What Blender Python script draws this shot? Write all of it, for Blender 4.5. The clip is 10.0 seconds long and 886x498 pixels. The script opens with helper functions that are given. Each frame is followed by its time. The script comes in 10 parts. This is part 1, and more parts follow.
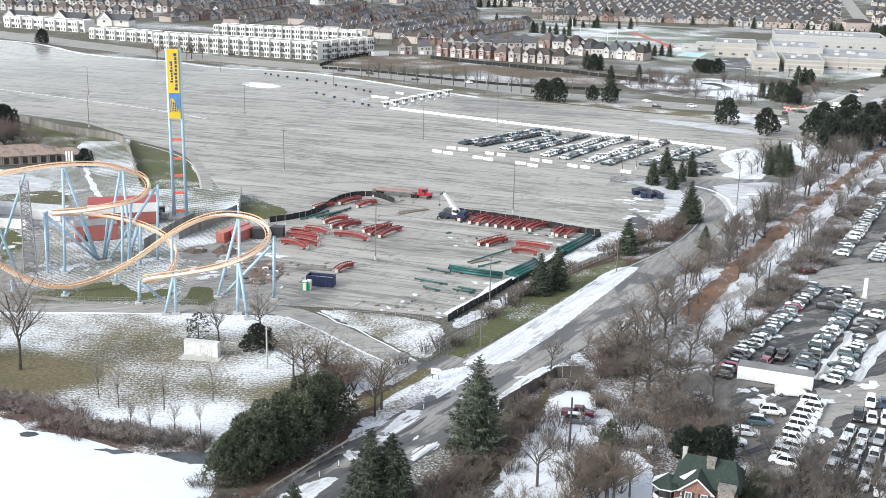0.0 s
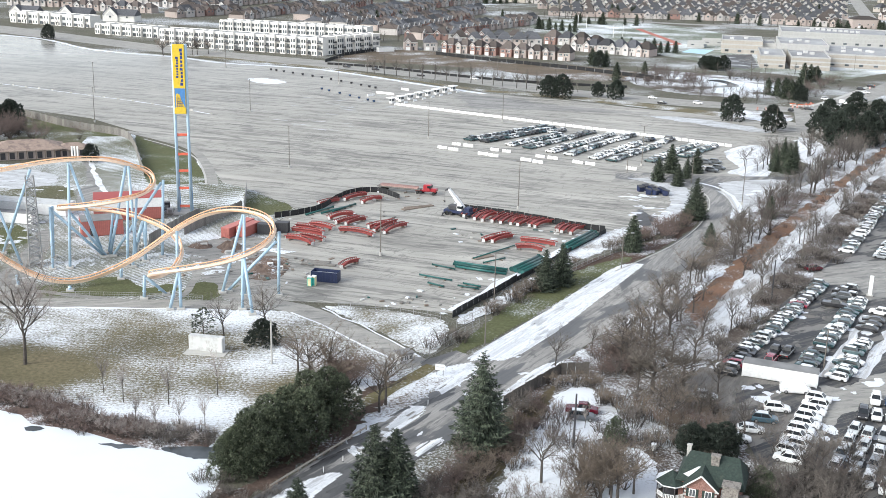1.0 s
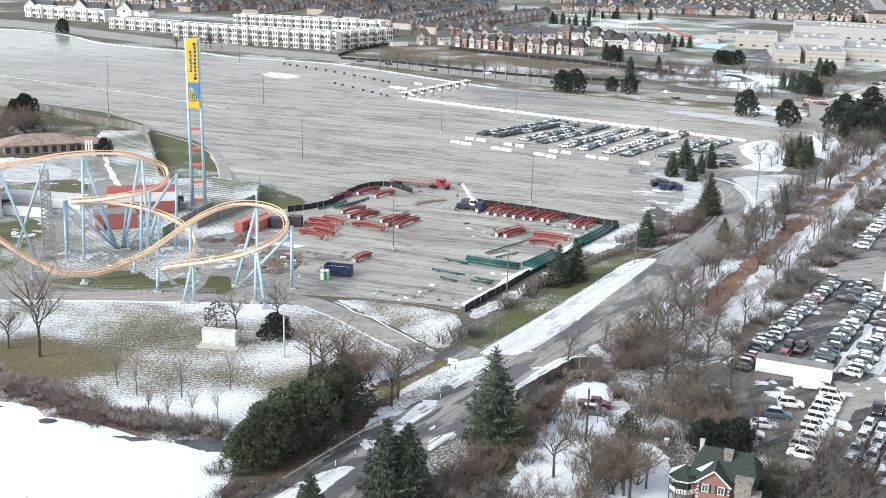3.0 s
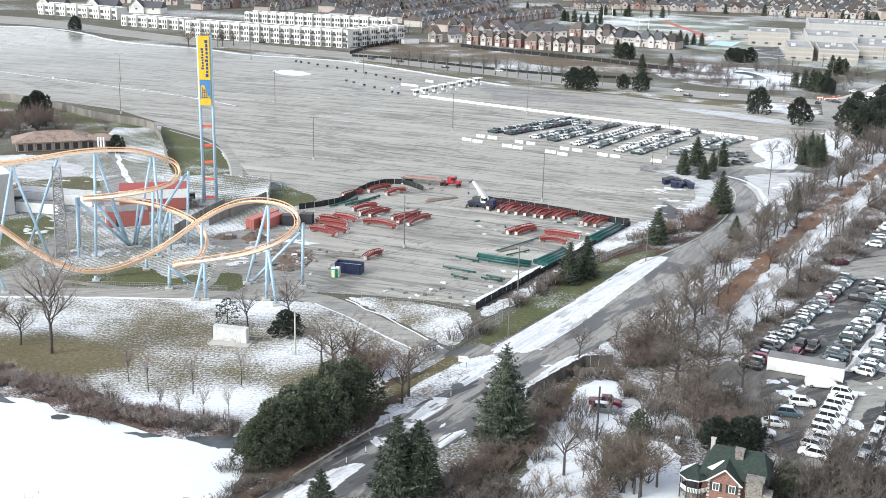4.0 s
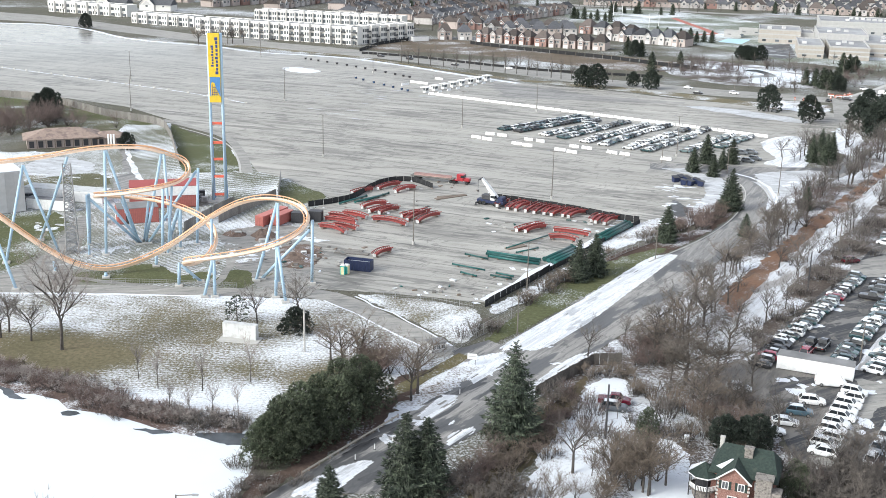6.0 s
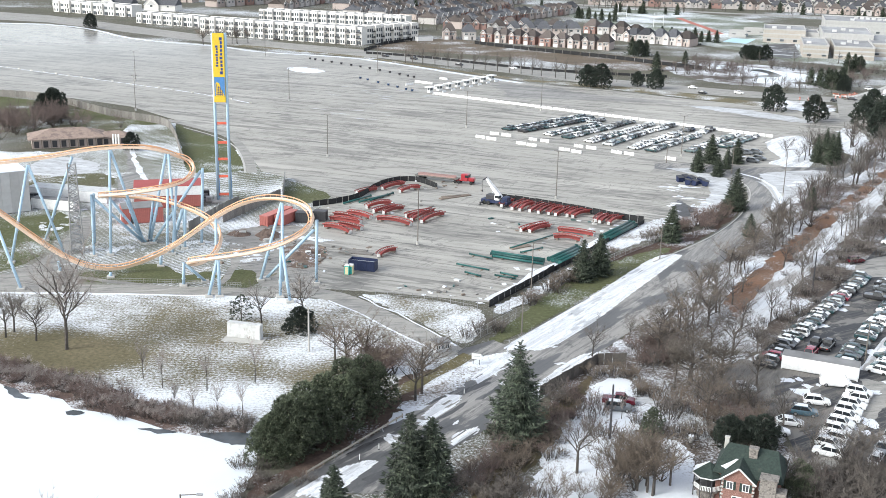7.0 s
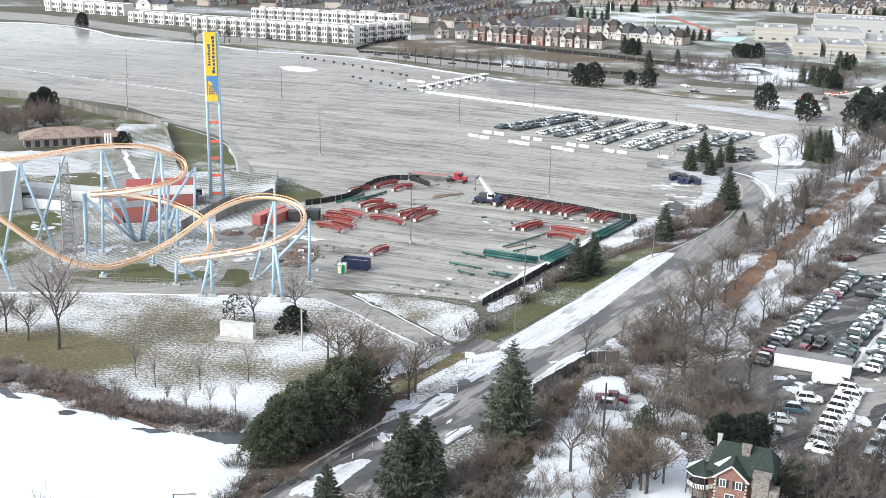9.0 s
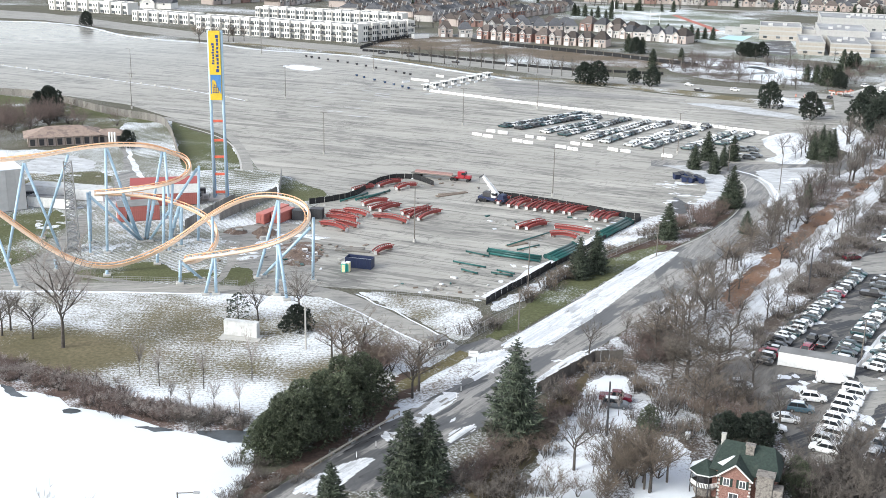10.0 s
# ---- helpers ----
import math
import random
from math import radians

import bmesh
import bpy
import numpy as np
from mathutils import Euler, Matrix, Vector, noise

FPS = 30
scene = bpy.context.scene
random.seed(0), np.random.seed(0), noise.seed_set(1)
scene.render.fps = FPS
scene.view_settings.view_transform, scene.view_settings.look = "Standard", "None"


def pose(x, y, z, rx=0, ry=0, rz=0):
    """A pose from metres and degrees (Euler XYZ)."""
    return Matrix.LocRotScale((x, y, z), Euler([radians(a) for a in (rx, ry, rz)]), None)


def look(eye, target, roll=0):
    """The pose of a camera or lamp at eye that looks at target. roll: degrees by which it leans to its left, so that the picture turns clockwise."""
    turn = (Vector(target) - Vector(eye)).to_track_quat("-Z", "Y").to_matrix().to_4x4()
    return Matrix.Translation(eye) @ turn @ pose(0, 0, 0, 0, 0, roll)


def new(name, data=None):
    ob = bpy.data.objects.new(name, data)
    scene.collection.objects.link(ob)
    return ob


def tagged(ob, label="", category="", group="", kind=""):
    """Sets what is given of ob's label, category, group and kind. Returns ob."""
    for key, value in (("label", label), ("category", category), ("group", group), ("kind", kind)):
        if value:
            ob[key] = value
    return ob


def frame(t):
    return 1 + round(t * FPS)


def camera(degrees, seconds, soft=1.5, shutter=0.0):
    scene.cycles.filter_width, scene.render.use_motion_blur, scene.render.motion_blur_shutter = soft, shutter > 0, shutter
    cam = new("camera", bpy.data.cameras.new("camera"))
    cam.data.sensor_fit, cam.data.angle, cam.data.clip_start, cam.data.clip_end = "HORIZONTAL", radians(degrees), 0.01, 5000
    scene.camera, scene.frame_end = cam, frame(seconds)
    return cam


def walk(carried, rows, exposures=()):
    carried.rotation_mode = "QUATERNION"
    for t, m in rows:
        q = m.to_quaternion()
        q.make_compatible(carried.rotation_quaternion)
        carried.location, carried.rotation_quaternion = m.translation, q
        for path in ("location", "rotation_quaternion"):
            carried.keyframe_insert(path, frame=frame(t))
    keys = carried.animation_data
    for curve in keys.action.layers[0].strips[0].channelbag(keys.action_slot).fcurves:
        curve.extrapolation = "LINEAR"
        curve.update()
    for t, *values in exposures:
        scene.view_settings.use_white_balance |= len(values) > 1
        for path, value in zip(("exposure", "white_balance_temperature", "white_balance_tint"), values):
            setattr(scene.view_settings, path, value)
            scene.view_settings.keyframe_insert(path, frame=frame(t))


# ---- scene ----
# ---- camera: hangs about 80 m up, drifts a little and turns ----
cam = camera(43.7, 10.0, soft=0.78)
# seconds, x, y, z, yaw, degrees below level, lean
PATH = [
    (0, 0.00, 0.00, 80.00, 0.000, 15.870, 1.400),
    (0.5, 0.01, 0.02, 79.97, 0.116, 15.997, 1.533),
    (1, 0.02, 0.05, 79.91, 0.260, 16.064, 1.513),
    (1.5, 0.04, 0.10, 79.83, 0.401, 16.118, 1.485),
    (2, 0.05, 0.13, 79.77, 0.551, 16.193, 1.475),
    (2.5, 0.06, 0.15, 79.74, 0.686, 16.267, 1.480),
    (4, 0.06, 0.15, 79.74, 1.537, 16.484, 1.414),
    (4.5, 0.06, 0.15, 79.74, 1.657, 16.534, 1.447),
    (5, 0.06, 0.15, 79.74, 1.785, 16.574, 1.429),
    (5.5, 0.06, 0.15, 79.74, 1.911, 16.610, 1.410),
    (7, 0.06, 0.15, 79.74, 2.265, 16.638, 1.334),
    (7.5, 0.06, 0.15, 79.74, 2.389, 16.646, 1.324),
    (7.6, 0.06, 0.15, 79.74, 2.409, 16.646, 1.324),
    (7.7, 0.06, 0.15, 79.74, 1.642, 16.639, 1.360),
    (8, 0.06, 0.15, 79.74, 1.672, 16.639, 1.360),
    (8.5, 0.06, 0.15, 79.74, 1.789, 16.670, 1.317),
    (9, 0.06, 0.15, 79.74, 1.883, 16.695, 1.323),
    (9.5, 0.06, 0.15, 79.74, 1.983, 16.726, 1.323),
    (10, 0.06, 0.15, 79.74, 2.082, 16.763, 1.290)]


def aim(x, y, z, yaw, down, lean):
    return pose(x, y, z, 0, 0, yaw) @ pose(0, 0, 0, 90 - down) @ pose(0, 0, 0, 0, 0, lean)


walk(cam, [(row[0], aim(*row[1:])) for row in PATH], exposures=[(0, 1.16), (10, 1.21)])

# ---- light: bright thin overcast, the sun behind it behind the camera to the left ----
SUN_AZ, SUN_EL = radians(-122), radians(33)   # from +y towards +x
world = bpy.data.worlds.new("winter_sky")
scene.world = world
world.use_nodes = True
wn = world.node_tree
sky = wn.nodes.new("ShaderNodeTexSky")
sky.sky_type = "NISHITA"
sky.sun_disc = False
sky.sun_elevation, sky.sun_rotation = SUN_EL, SUN_AZ
sky.air_density, sky.dust_density, sky.ozone_density = 1.0, 1.7, 1.4
veil = wn.nodes.new("ShaderNodeHueSaturation")      # cloud takes the blue out of the sky
veil.inputs["Saturation"].default_value = 0.42
wn.links.new(sky.outputs[0], veil.inputs["Color"])
wn.links.new(veil.outputs[0], wn.nodes["Background"].inputs[0])
wn.nodes["Background"].inputs[1].default_value = 0.13
sun = new("sun", bpy.data.lights.new("sun", "SUN"))
sun.data.energy, sun.data.angle, sun.data.color = 1.15, radians(25), (0.94, 0.98, 0.93)
sun_way = Vector((math.sin(SUN_AZ) * math.cos(SUN_EL), math.cos(SUN_AZ) * math.cos(SUN_EL), math.sin(SUN_EL)))
sun.matrix_world = look(sun_way * 900, (0, 0, 0))

# ---- materials ----
MATS = {}


def nodes_of(name):
    m = bpy.data.materials.new(name)
    m.use_nodes = True
    t = m.node_tree
    return m, t, t.nodes["Principled BSDF"]


def noise_node(t, vec, scale, detail=4, rough=0.55, stretch=None):
    if stretch:
        mp = t.nodes.new("ShaderNodeMapping")
        mp.vector_type = "TEXTURE"          # long grain along the way stretch[0]
        mp.inputs["Rotation"].default_value = (0, 0, stretch[0])
        mp.inputs["Scale"].default_value = (1 / stretch[1], 1 / stretch[2], 1)
        t.links.new(vec, mp.inputs[0])
        vec = mp.outputs[0]
    n = t.nodes.new("ShaderNodeTexNoise")
    n.inputs["Scale"].default_value, n.inputs["Detail"].default_value, n.inputs["Roughness"].default_value = scale, detail, rough
    t.links.new(vec, n.inputs["Vector"])
    return n.outputs["Fac"]


def ramp(t, fac, lo, hi, a=0.0, b=1.0):
    n = t.nodes.new("ShaderNodeMapRange")
    n.inputs["From Min"].default_value, n.inputs["From Max"].default_value = lo, hi
    n.inputs["To Min"].default_value, n.inputs["To Max"].default_value = a, b
    t.links.new(fac, n.inputs["Value"])
    return n.outputs[0]


def mix(t, fac, a, b):
    n = t.nodes.new("ShaderNodeMix")
    n.data_type = "RGBA"
    for sock, v in ((n.inputs[0], fac), (n.inputs[6], a), (n.inputs[7], b)):
        if isinstance(v, (tuple, list)):
            sock.default_value = (*v, 1)
        elif isinstance(v, (int, float)):
            sock.default_value = v
        else:
            t.links.new(v, sock)
    return n.outputs[2]


def bumped(t, bsdf, fac, strength, dist):
    b = t.nodes.new("ShaderNodeBump")
    b.inputs["Strength"].default_value, b.inputs["Distance"].default_value = strength, dist
    t.links.new(fac, b.inputs["Height"])
    t.links.new(b.outputs[0], bsdf.inputs["Normal"])


def surface(name, c1, c2, scale=1.0, rough=0.7, metal=0.0, c3=None, scale3=0.1, lo3=0.5, hi3=0.62,
            bump=0.0, world_space=False, vary=0.0, stretch=None, stretch3=None, spec=0.5, island=0.0):
    """Two tones of grain, patches of a third tone, relief, and a shade of its own for each object."""
    m, t, b = nodes_of(name)
    if world_space:
        vec = t.nodes.new("ShaderNodeNewGeometry").outputs["Position"]
    else:
        vec = t.nodes.new("ShaderNodeTexCoord").outputs["Object"]
    fac = noise_node(t, vec, scale, stretch=stretch)
    col = mix(t, ramp(t, fac, 0.3, 0.7), c1, c2)
    if c3:
        col = mix(t, ramp(t, noise_node(t, vec, scale3, 6, 0.6, stretch3), lo3, hi3), col, c3)
    if vary:
        info = t.nodes.new("ShaderNodeObjectInfo").outputs["Random"]
        hsv = t.nodes.new("ShaderNodeHueSaturation")
        t.links.new(ramp(t, info, 0, 1, 1 - vary, 1 + vary), hsv.inputs["Value"])
        t.links.new(col, hsv.inputs["Color"])
        col = hsv.outputs[0]
    if island:
        one = t.nodes.new("ShaderNodeNewGeometry").outputs["Random Per Island"]
        hsv = t.nodes.new("ShaderNodeHueSaturation")
        t.links.new(ramp(t, one, 0, 1, 1 - island, 1 + island), hsv.inputs["Value"])
        t.links.new(col, hsv.inputs["Color"])
        col = hsv.outputs[0]
    t.links.new(col, b.inputs["Base Color"])
    b.inputs["Roughness"].default_value, b.inputs["Metallic"].default_value = rough, metal
    b.inputs["Specular IOR Level"].default_value = spec
    if bump:
        bumped(t, b, noise_node(t, vec, scale * 2.5), bump, 0.05)
    MATS[name] = m
    return m


def paint(name, c, rough=0.35, metal=0.0, vary=0.0, coat=0.0):
    m = surface(name, tuple(x * 0.9 for x in c), tuple(min(x * 1.08, 1) for x in c), 1.7, rough, metal, vary=vary)
    m.node_tree.nodes["Principled BSDF"].inputs["Coat Weight"].default_value = coat
    return m


def lawn(name, grass1, grass2, snow_amount, scale=0.05, rows=None, spots=()):
    """Winter turf with snow lying in it; snow_amount 0 to 1. rows: turn, width of the mowing or plough lines in metres.
    spots: x, y, radius in metres and how much barer (+) or snowier (-) the turf is there, fading outwards."""
    m, t, b = nodes_of(name)
    vec = t.nodes.new("ShaderNodeNewGeometry").outputs["Position"]
    col = mix(t, ramp(t, noise_node(t, vec, 0.09, 5), 0.35, 0.65), grass1, grass2)
    col = mix(t, ramp(t, noise_node(t, vec, 1.3, 3), 0.25, 0.8), col, tuple(x * 0.55 for x in grass1))
    big = noise_node(t, vec, scale, 5, 0.6)
    fine = noise_node(t, vec, 1.9, 5, 0.8)
    both = t.nodes.new("ShaderNodeMath")
    both.operation = "MULTIPLY_ADD"
    t.links.new(fine, both.inputs[0])
    both.inputs[1].default_value = 0.95
    t.links.new(big, both.inputs[2])
    val = both.outputs[0]
    if rows:
        mp = t.nodes.new("ShaderNodeMapping")
        mp.inputs["Rotation"].default_value = (0, 0, rows[0])
        t.links.new(vec, mp.inputs[0])
        wv = t.nodes.new("ShaderNodeTexWave")
        wv.inputs["Scale"].default_value = 0.314 / rows[1]
        wv.inputs["Distortion"].default_value = 3.0
        wv.inputs["Detail Scale"].default_value = 0.4
        t.links.new(mp.outputs[0], wv.inputs[0])
        add = t.nodes.new("ShaderNodeMath")
        add.operation = "MULTIPLY_ADD"
        t.links.new(wv.outputs["Fac"], add.inputs[0])
        add.inputs[1].default_value = rows[2]
        t.links.new(val, add.inputs[2])
        val = add.outputs[0]
    for x, y, r, more in spots:
        gap = t.nodes.new("ShaderNodeVectorMath")
        gap.operation = "DISTANCE"
        t.links.new(vec, gap.inputs[0])
        gap.inputs[1].default_value = (x, y, 0)
        less = t.nodes.new("ShaderNodeMath")
        less.operation = "SUBTRACT"
        t.links.new(val, less.inputs[0])
        t.links.new(ramp(t, gap.outputs["Value"], r * 0.25, r, more, 0), less.inputs[1])
        val = less.outputs[0]
    mid = 1.35 - 0.75 * snow_amount + (rows[2] * 0.5 if rows else 0)
    col = mix(t, ramp(t, val, mid - 0.09, mid + 0.11), col, (0.74, 0.77, 0.81))
    t.links.new(col, b.inputs["Base Color"])
    b.inputs["Roughness"].default_value = 0.9
    b.inputs["Specular IOR Level"].default_value = 0.2
    bumped(t, b, noise_node(t, vec, 1.1, 6, 0.7), 0.6, 0.25)
    MATS[name] = m
    return m


def asphalt(name, c1, c2, dark, wet=0.5, lo=0.52, hi=0.66, turn=0.6, rough=0.75, snow=None):
    """Worn asphalt: grain, long tyre and melt streaks, damp patches that are darker and shinier, thin snow."""
    m, t, b = nodes_of(name)
    vec = t.nodes.new("ShaderNodeNewGeometry").outputs["Position"]
    col = mix(t, ramp(t, noise_node(t, vec, 0.035, 6), 0.3, 0.7), c1, c2)
    col = mix(t, ramp(t, noise_node(t, vec, 0.30, 6, 0.7, (turn, 0.16, 1.0)), 0.45, 0.72, 0, 0.5), col, dark)
    col = mix(t, ramp(t, noise_node(t, vec, 0.75, 6, 0.8, (turn + 0.1, 0.2, 1.0)), 0.515, 0.60, 0, 0.95), col, dark)
    col = mix(t, ramp(t, noise_node(t, vec, 0.5, 6, 0.75, (turn + 0.22, 0.18, 1.0)), 0.53, 0.66, 0, 0.6), col, tuple(min(1, x * 1.45) for x in c2))
    damp = ramp(t, noise_node(t, vec, 0.11, 7, 0.68, (turn, 0.16, 1.0)), lo, hi)
    col = mix(t, damp, col, dark)
    col = mix(t, ramp(t, noise_node(t, vec, 4.0, 2), 0.2, 0.9, 0.0, 0.35), col, tuple(x * 0.5 for x in c1))
    r = ramp(t, damp, 0, 1, rough, rough - wet)
    if snow:
        sm = ramp(t, noise_node(t, vec, 0.12, 7, 0.7, (turn, 0.3, 1.0)), snow, snow + 0.1)
        col = mix(t, sm, col, (0.8, 0.83, 0.87))
    t.links.new(col, b.inputs["Base Color"])
    t.links.new(r, b.inputs["Roughness"])
    bumped(t, b, noise_node(t, vec, 1.5, 6, 0.7), 0.25, 0.03)
    MATS[name] = m
    return m


def ridge(t, fac, width, amount):
    """Thin lines where the noise crosses its middle."""
    n = t.nodes.new("ShaderNodeMath")
    n.operation = "SUBTRACT"
    t.links.new(fac, n.inputs[0])
    n.inputs[1].default_value = 0.5
    a = t.nodes.new("ShaderNodeMath")
    a.operation = "ABSOLUTE"
    t.links.new(n.outputs[0], a.inputs[0])
    return ramp(t, a.outputs[0], width * 0.35, width, amount, 0)


def times(t, a, b):
    n = t.nodes.new("ShaderNodeMath")
    n.operation = "MULTIPLY"
    for k, v in enumerate((a, b)):
        t.links.new(v, n.inputs[k])
    return n.outputs[0]


def lot_surface(name, c1, c2, dark, turn):
    """A vast old parking lot: long melt streaks, sealed cracks, scuffed pale bands, gloss raised towards its far left
    end to imitate glare.
    """
    m, t, b = nodes_of(name)
    vec = t.nodes.new("ShaderNodeNewGeometry").outputs["Position"]
    col = mix(t, ramp(t, noise_node(t, vec, 0.03, 6), 0.3, 0.7), c1, c2)
    zones = ramp(t, noise_node(t, vec, 0.022, 4, 0.6, (turn, 0.5, 1.0)), 0.34, 0.60, 0.4, 1.0)
    pale = tuple(min(1, x * 1.3) for x in c2)
    col = mix(t, ramp(t, noise_node(t, vec, 0.16, 6, 0.7, (turn + 0.05, 0.05, 1.0)), 0.53, 0.63, 0, 0.6), col, pale)
    col = mix(t, times(t, zones, ramp(t, noise_node(t, vec, 0.21, 7, 0.76, (turn, 0.085, 1.0)), 0.52, 0.60, 0, 0.62)), col, dark)
    col = mix(t, times(t, zones, ramp(t, noise_node(t, vec, 0.42, 7, 0.8, (turn - 0.06, 0.10, 1.0)), 0.53, 0.58, 0, 0.95)), col, dark)
    col = mix(t, ridge(t, noise_node(t, vec, 0.045, 5, 0.6, (turn, 0.16, 1.0)), 0.016, 0.6), col, dark)
    col = mix(t, ridge(t, noise_node(t, vec, 0.05, 4, 0.7, (turn + 1.2, 0.3, 1.0)), 0.006, 0.45), col, dark)
    damp = ramp(t, noise_node(t, vec, 0.07, 7, 0.68, (turn, 0.2, 1.0)), 0.58, 0.7)
    col = mix(t, ramp(t, damp, 0, 1, 0, 0.7), col, dark)
    col = mix(t, ramp(t, noise_node(t, vec, 2.6, 3), 0.2, 0.9, 0.0, 0.3), col, tuple(x * 0.5 for x in c1))
    t.links.new(col, b.inputs["Base Color"])
    # roughness falls towards the far left corner: added sheen in place of glare
    gap = t.nodes.new("ShaderNodeVectorMath")
    gap.operation = "DISTANCE"
    t.links.new(vec, gap.inputs[0])
    gap.inputs[1].default_value = (-330, 830, 0)
    t.links.new(ramp(t, gap.outputs["Value"], 120, 480, 0.2, 0.72), b.inputs["Roughness"])
    MATS[name] = m
    return m


def road_surface(name, c1, c2, dark, turn, lo=0.515):
    """Asphalt or packed snow along a road: wheel tracks, sharp-edged damp patches, fine lines, all drawn out along the way."""
    m, t, b = nodes_of(name)
    vec = t.nodes.new("ShaderNodeNewGeometry").outputs["Position"]
    col = mix(t, ramp(t, noise_node(t, vec, 0.06, 6), 0.3, 0.7), c1, c2)
    col = mix(t, ramp(t, noise_node(t, vec, 0.8, 5, 0.6, (turn, 0.03, 1.0)), 0.47, 0.58, 0, 0.42), col, dark)
    col = mix(t, ramp(t, noise_node(t, vec, 2.2, 5, 0.7, (turn + 0.03, 0.05, 1.0)), 0.52, 0.6, 0, 0.5), col, tuple(min(1, x * 1.25) for x in c2))
    damp = ramp(t, noise_node(t, vec, 0.17, 8, 0.6, (turn, 0.22, 1.0)), lo, lo + 0.025)
    col = mix(t, ramp(t, damp, 0, 1, 0, 0.85), col, dark)
    col = mix(t, ridge(t, noise_node(t, vec, 0.22, 4, 0.6, (turn, 0.2, 1.0)), 0.012, 0.55), col, dark)
    col = mix(t, ridge(t, noise_node(t, vec, 0.12, 4, 0.7), 0.006, 0.5), col, dark)
    col = mix(t, ramp(t, noise_node(t, vec, 5.0, 2), 0.2, 0.9, 0.0, 0.25), col, tuple(x * 0.6 for x in c1))
    t.links.new(col, b.inputs["Base Color"])
    t.links.new(ramp(t, damp, 0, 1, 0.78, 0.5), b.inputs["Roughness"])
    bumped(t, b, noise_node(t, vec, 1.5, 6, 0.7), 0.25, 0.03)
    MATS[name] = m
    return m


U_TURN = radians(-17)    # melt streaks on the lot run this way
lawn("turf_far", (0.125, 0.12, 0.09), (0.17, 0.16, 0.125), 0.33, 0.012)
lawn("turf_park", (0.165, 0.145, 0.085), (0.22, 0.185, 0.115), 0.54, 0.025, (1.35, 0.9, 0.045),
     [(*p, r, m) for p, r, m in zip([(-85.6, 189.9), (-77.3, 189.9), (-71.8, 192.2), (-51.2, 208.6), (-55.2, 202.0), (-40.2, 204.6), (-30.0, 211.7), (-59.7, 206.4), (-45.5, 171.2), (-38.4, 173.9), (-55.2, 171.8), (-49.8, 176.8), (-22.4, 185.9), (-86.3, 211.0), (-79.5, 214.9)],
                                    (16, 15, 11, 13, 15, 11, 13, 12, 13, 13, 12, 8, 12, 14, 14), (0.2, 0.17, 0.08, 0.09, 0.05, 0.07, 0.1, 0.03, -0.1, -0.1, -0.06, 0.08, 0.08, -0.05, -0.04))])
lawn("turf_tan", (0.19, 0.165, 0.10), (0.24, 0.205, 0.13), 0.36, 0.05)
lawn("turf_green", (0.115, 0.128, 0.06), (0.15, 0.152, 0.08), 0.26, 0.05)
lawn("turf_striped", (0.15, 0.158, 0.105), (0.20, 0.195, 0.14), 0.47, 0.03, (0.95, 2.3, 0.10))
lawn("turf_ride", (0.23, 0.232, 0.19), (0.285, 0.285, 0.24), 0.42, 0.04, (0.75, 1.1, 0.14))
lawn("turf_wood", (0.11, 0.088, 0.072), (0.155, 0.125, 0.102), 0.48, 0.05)
lawn("turf_rust", (0.275, 0.16, 0.106), (0.18, 0.12, 0.087), 0.31, 0.09)
lawn("turf_brown", (0.14, 0.11, 0.07), (0.11, 0.10, 0.06), 0.22, 0.04)
lawn("turf_field", (0.18, 0.205, 0.15), (0.23, 0.245, 0.19), 0.44, 0.02)
lawn("snow_yard", (0.16, 0.13, 0.09), (0.2, 0.17, 0.12), 0.74, 0.06)
lot_surface("lot_asphalt", (0.36, 0.345, 0.312), (0.445, 0.428, 0.39), (0.12, 0.118, 0.112), U_TURN)
lot_surface("lot_damp", (0.27, 0.262, 0.248), (0.345, 0.335, 0.318), (0.11, 0.11, 0.108), U_TURN)
road_surface("road_asphalt", (0.27, 0.26, 0.246), (0.36, 0.347, 0.328), (0.064, 0.067, 0.072), radians(58), 0.50)
road_surface("dealer_asphalt", (0.034, 0.036, 0.042), (0.062, 0.064, 0.07), (0.21, 0.195, 0.175), radians(35), 0.545)
asphalt("path_asphalt", (0.32, 0.31, 0.285), (0.39, 0.375, 0.345), (0.18, 0.178, 0.17), 0.2, 0.56, 0.7, 0.1)
asphalt("plaza_asphalt", (0.30, 0.29, 0.268), (0.37, 0.355, 0.33), (0.12, 0.12, 0.12), 0.2, 0.55, 0.7, 0.3, snow=0.66)
surface("snow", (0.66, 0.69, 0.74), (0.76, 0.78, 0.82), 0.3, 0.75, c3=(0.62, 0.64, 0.67), scale3=0.5, lo3=0.58, hi3=0.8, bump=0.5, world_space=True)
surface("ice_snow", (0.68, 0.73, 0.78), (0.74, 0.78, 0.82), 0.05, 0.7, world_space=True, bump=0.1)
surface("open_water", (0.05, 0.06, 0.065), (0.09, 0.10, 0.11), 0.4, 0.12, world_space=True)
surface("kerb_concrete", (0.42, 0.41, 0.39), (0.52, 0.51, 0.48), 0.8, 0.8, world_space=True)
surface("bark", (0.05, 0.043, 0.038), (0.115, 0.101, 0.089), 2.0, 0.9, vary=0.3)
surface("twig", (0.092, 0.08, 0.071), (0.19, 0.167, 0.15), 1.0, 0.9, vary=0.2)
surface("twig_red", (0.12, 0.086, 0.076), (0.195, 0.145, 0.13), 1.0, 0.9, vary=0.2)
surface("twig_tan", (0.122, 0.096, 0.076), (0.20, 0.163, 0.13), 1.0, 0.9, vary=0.2)
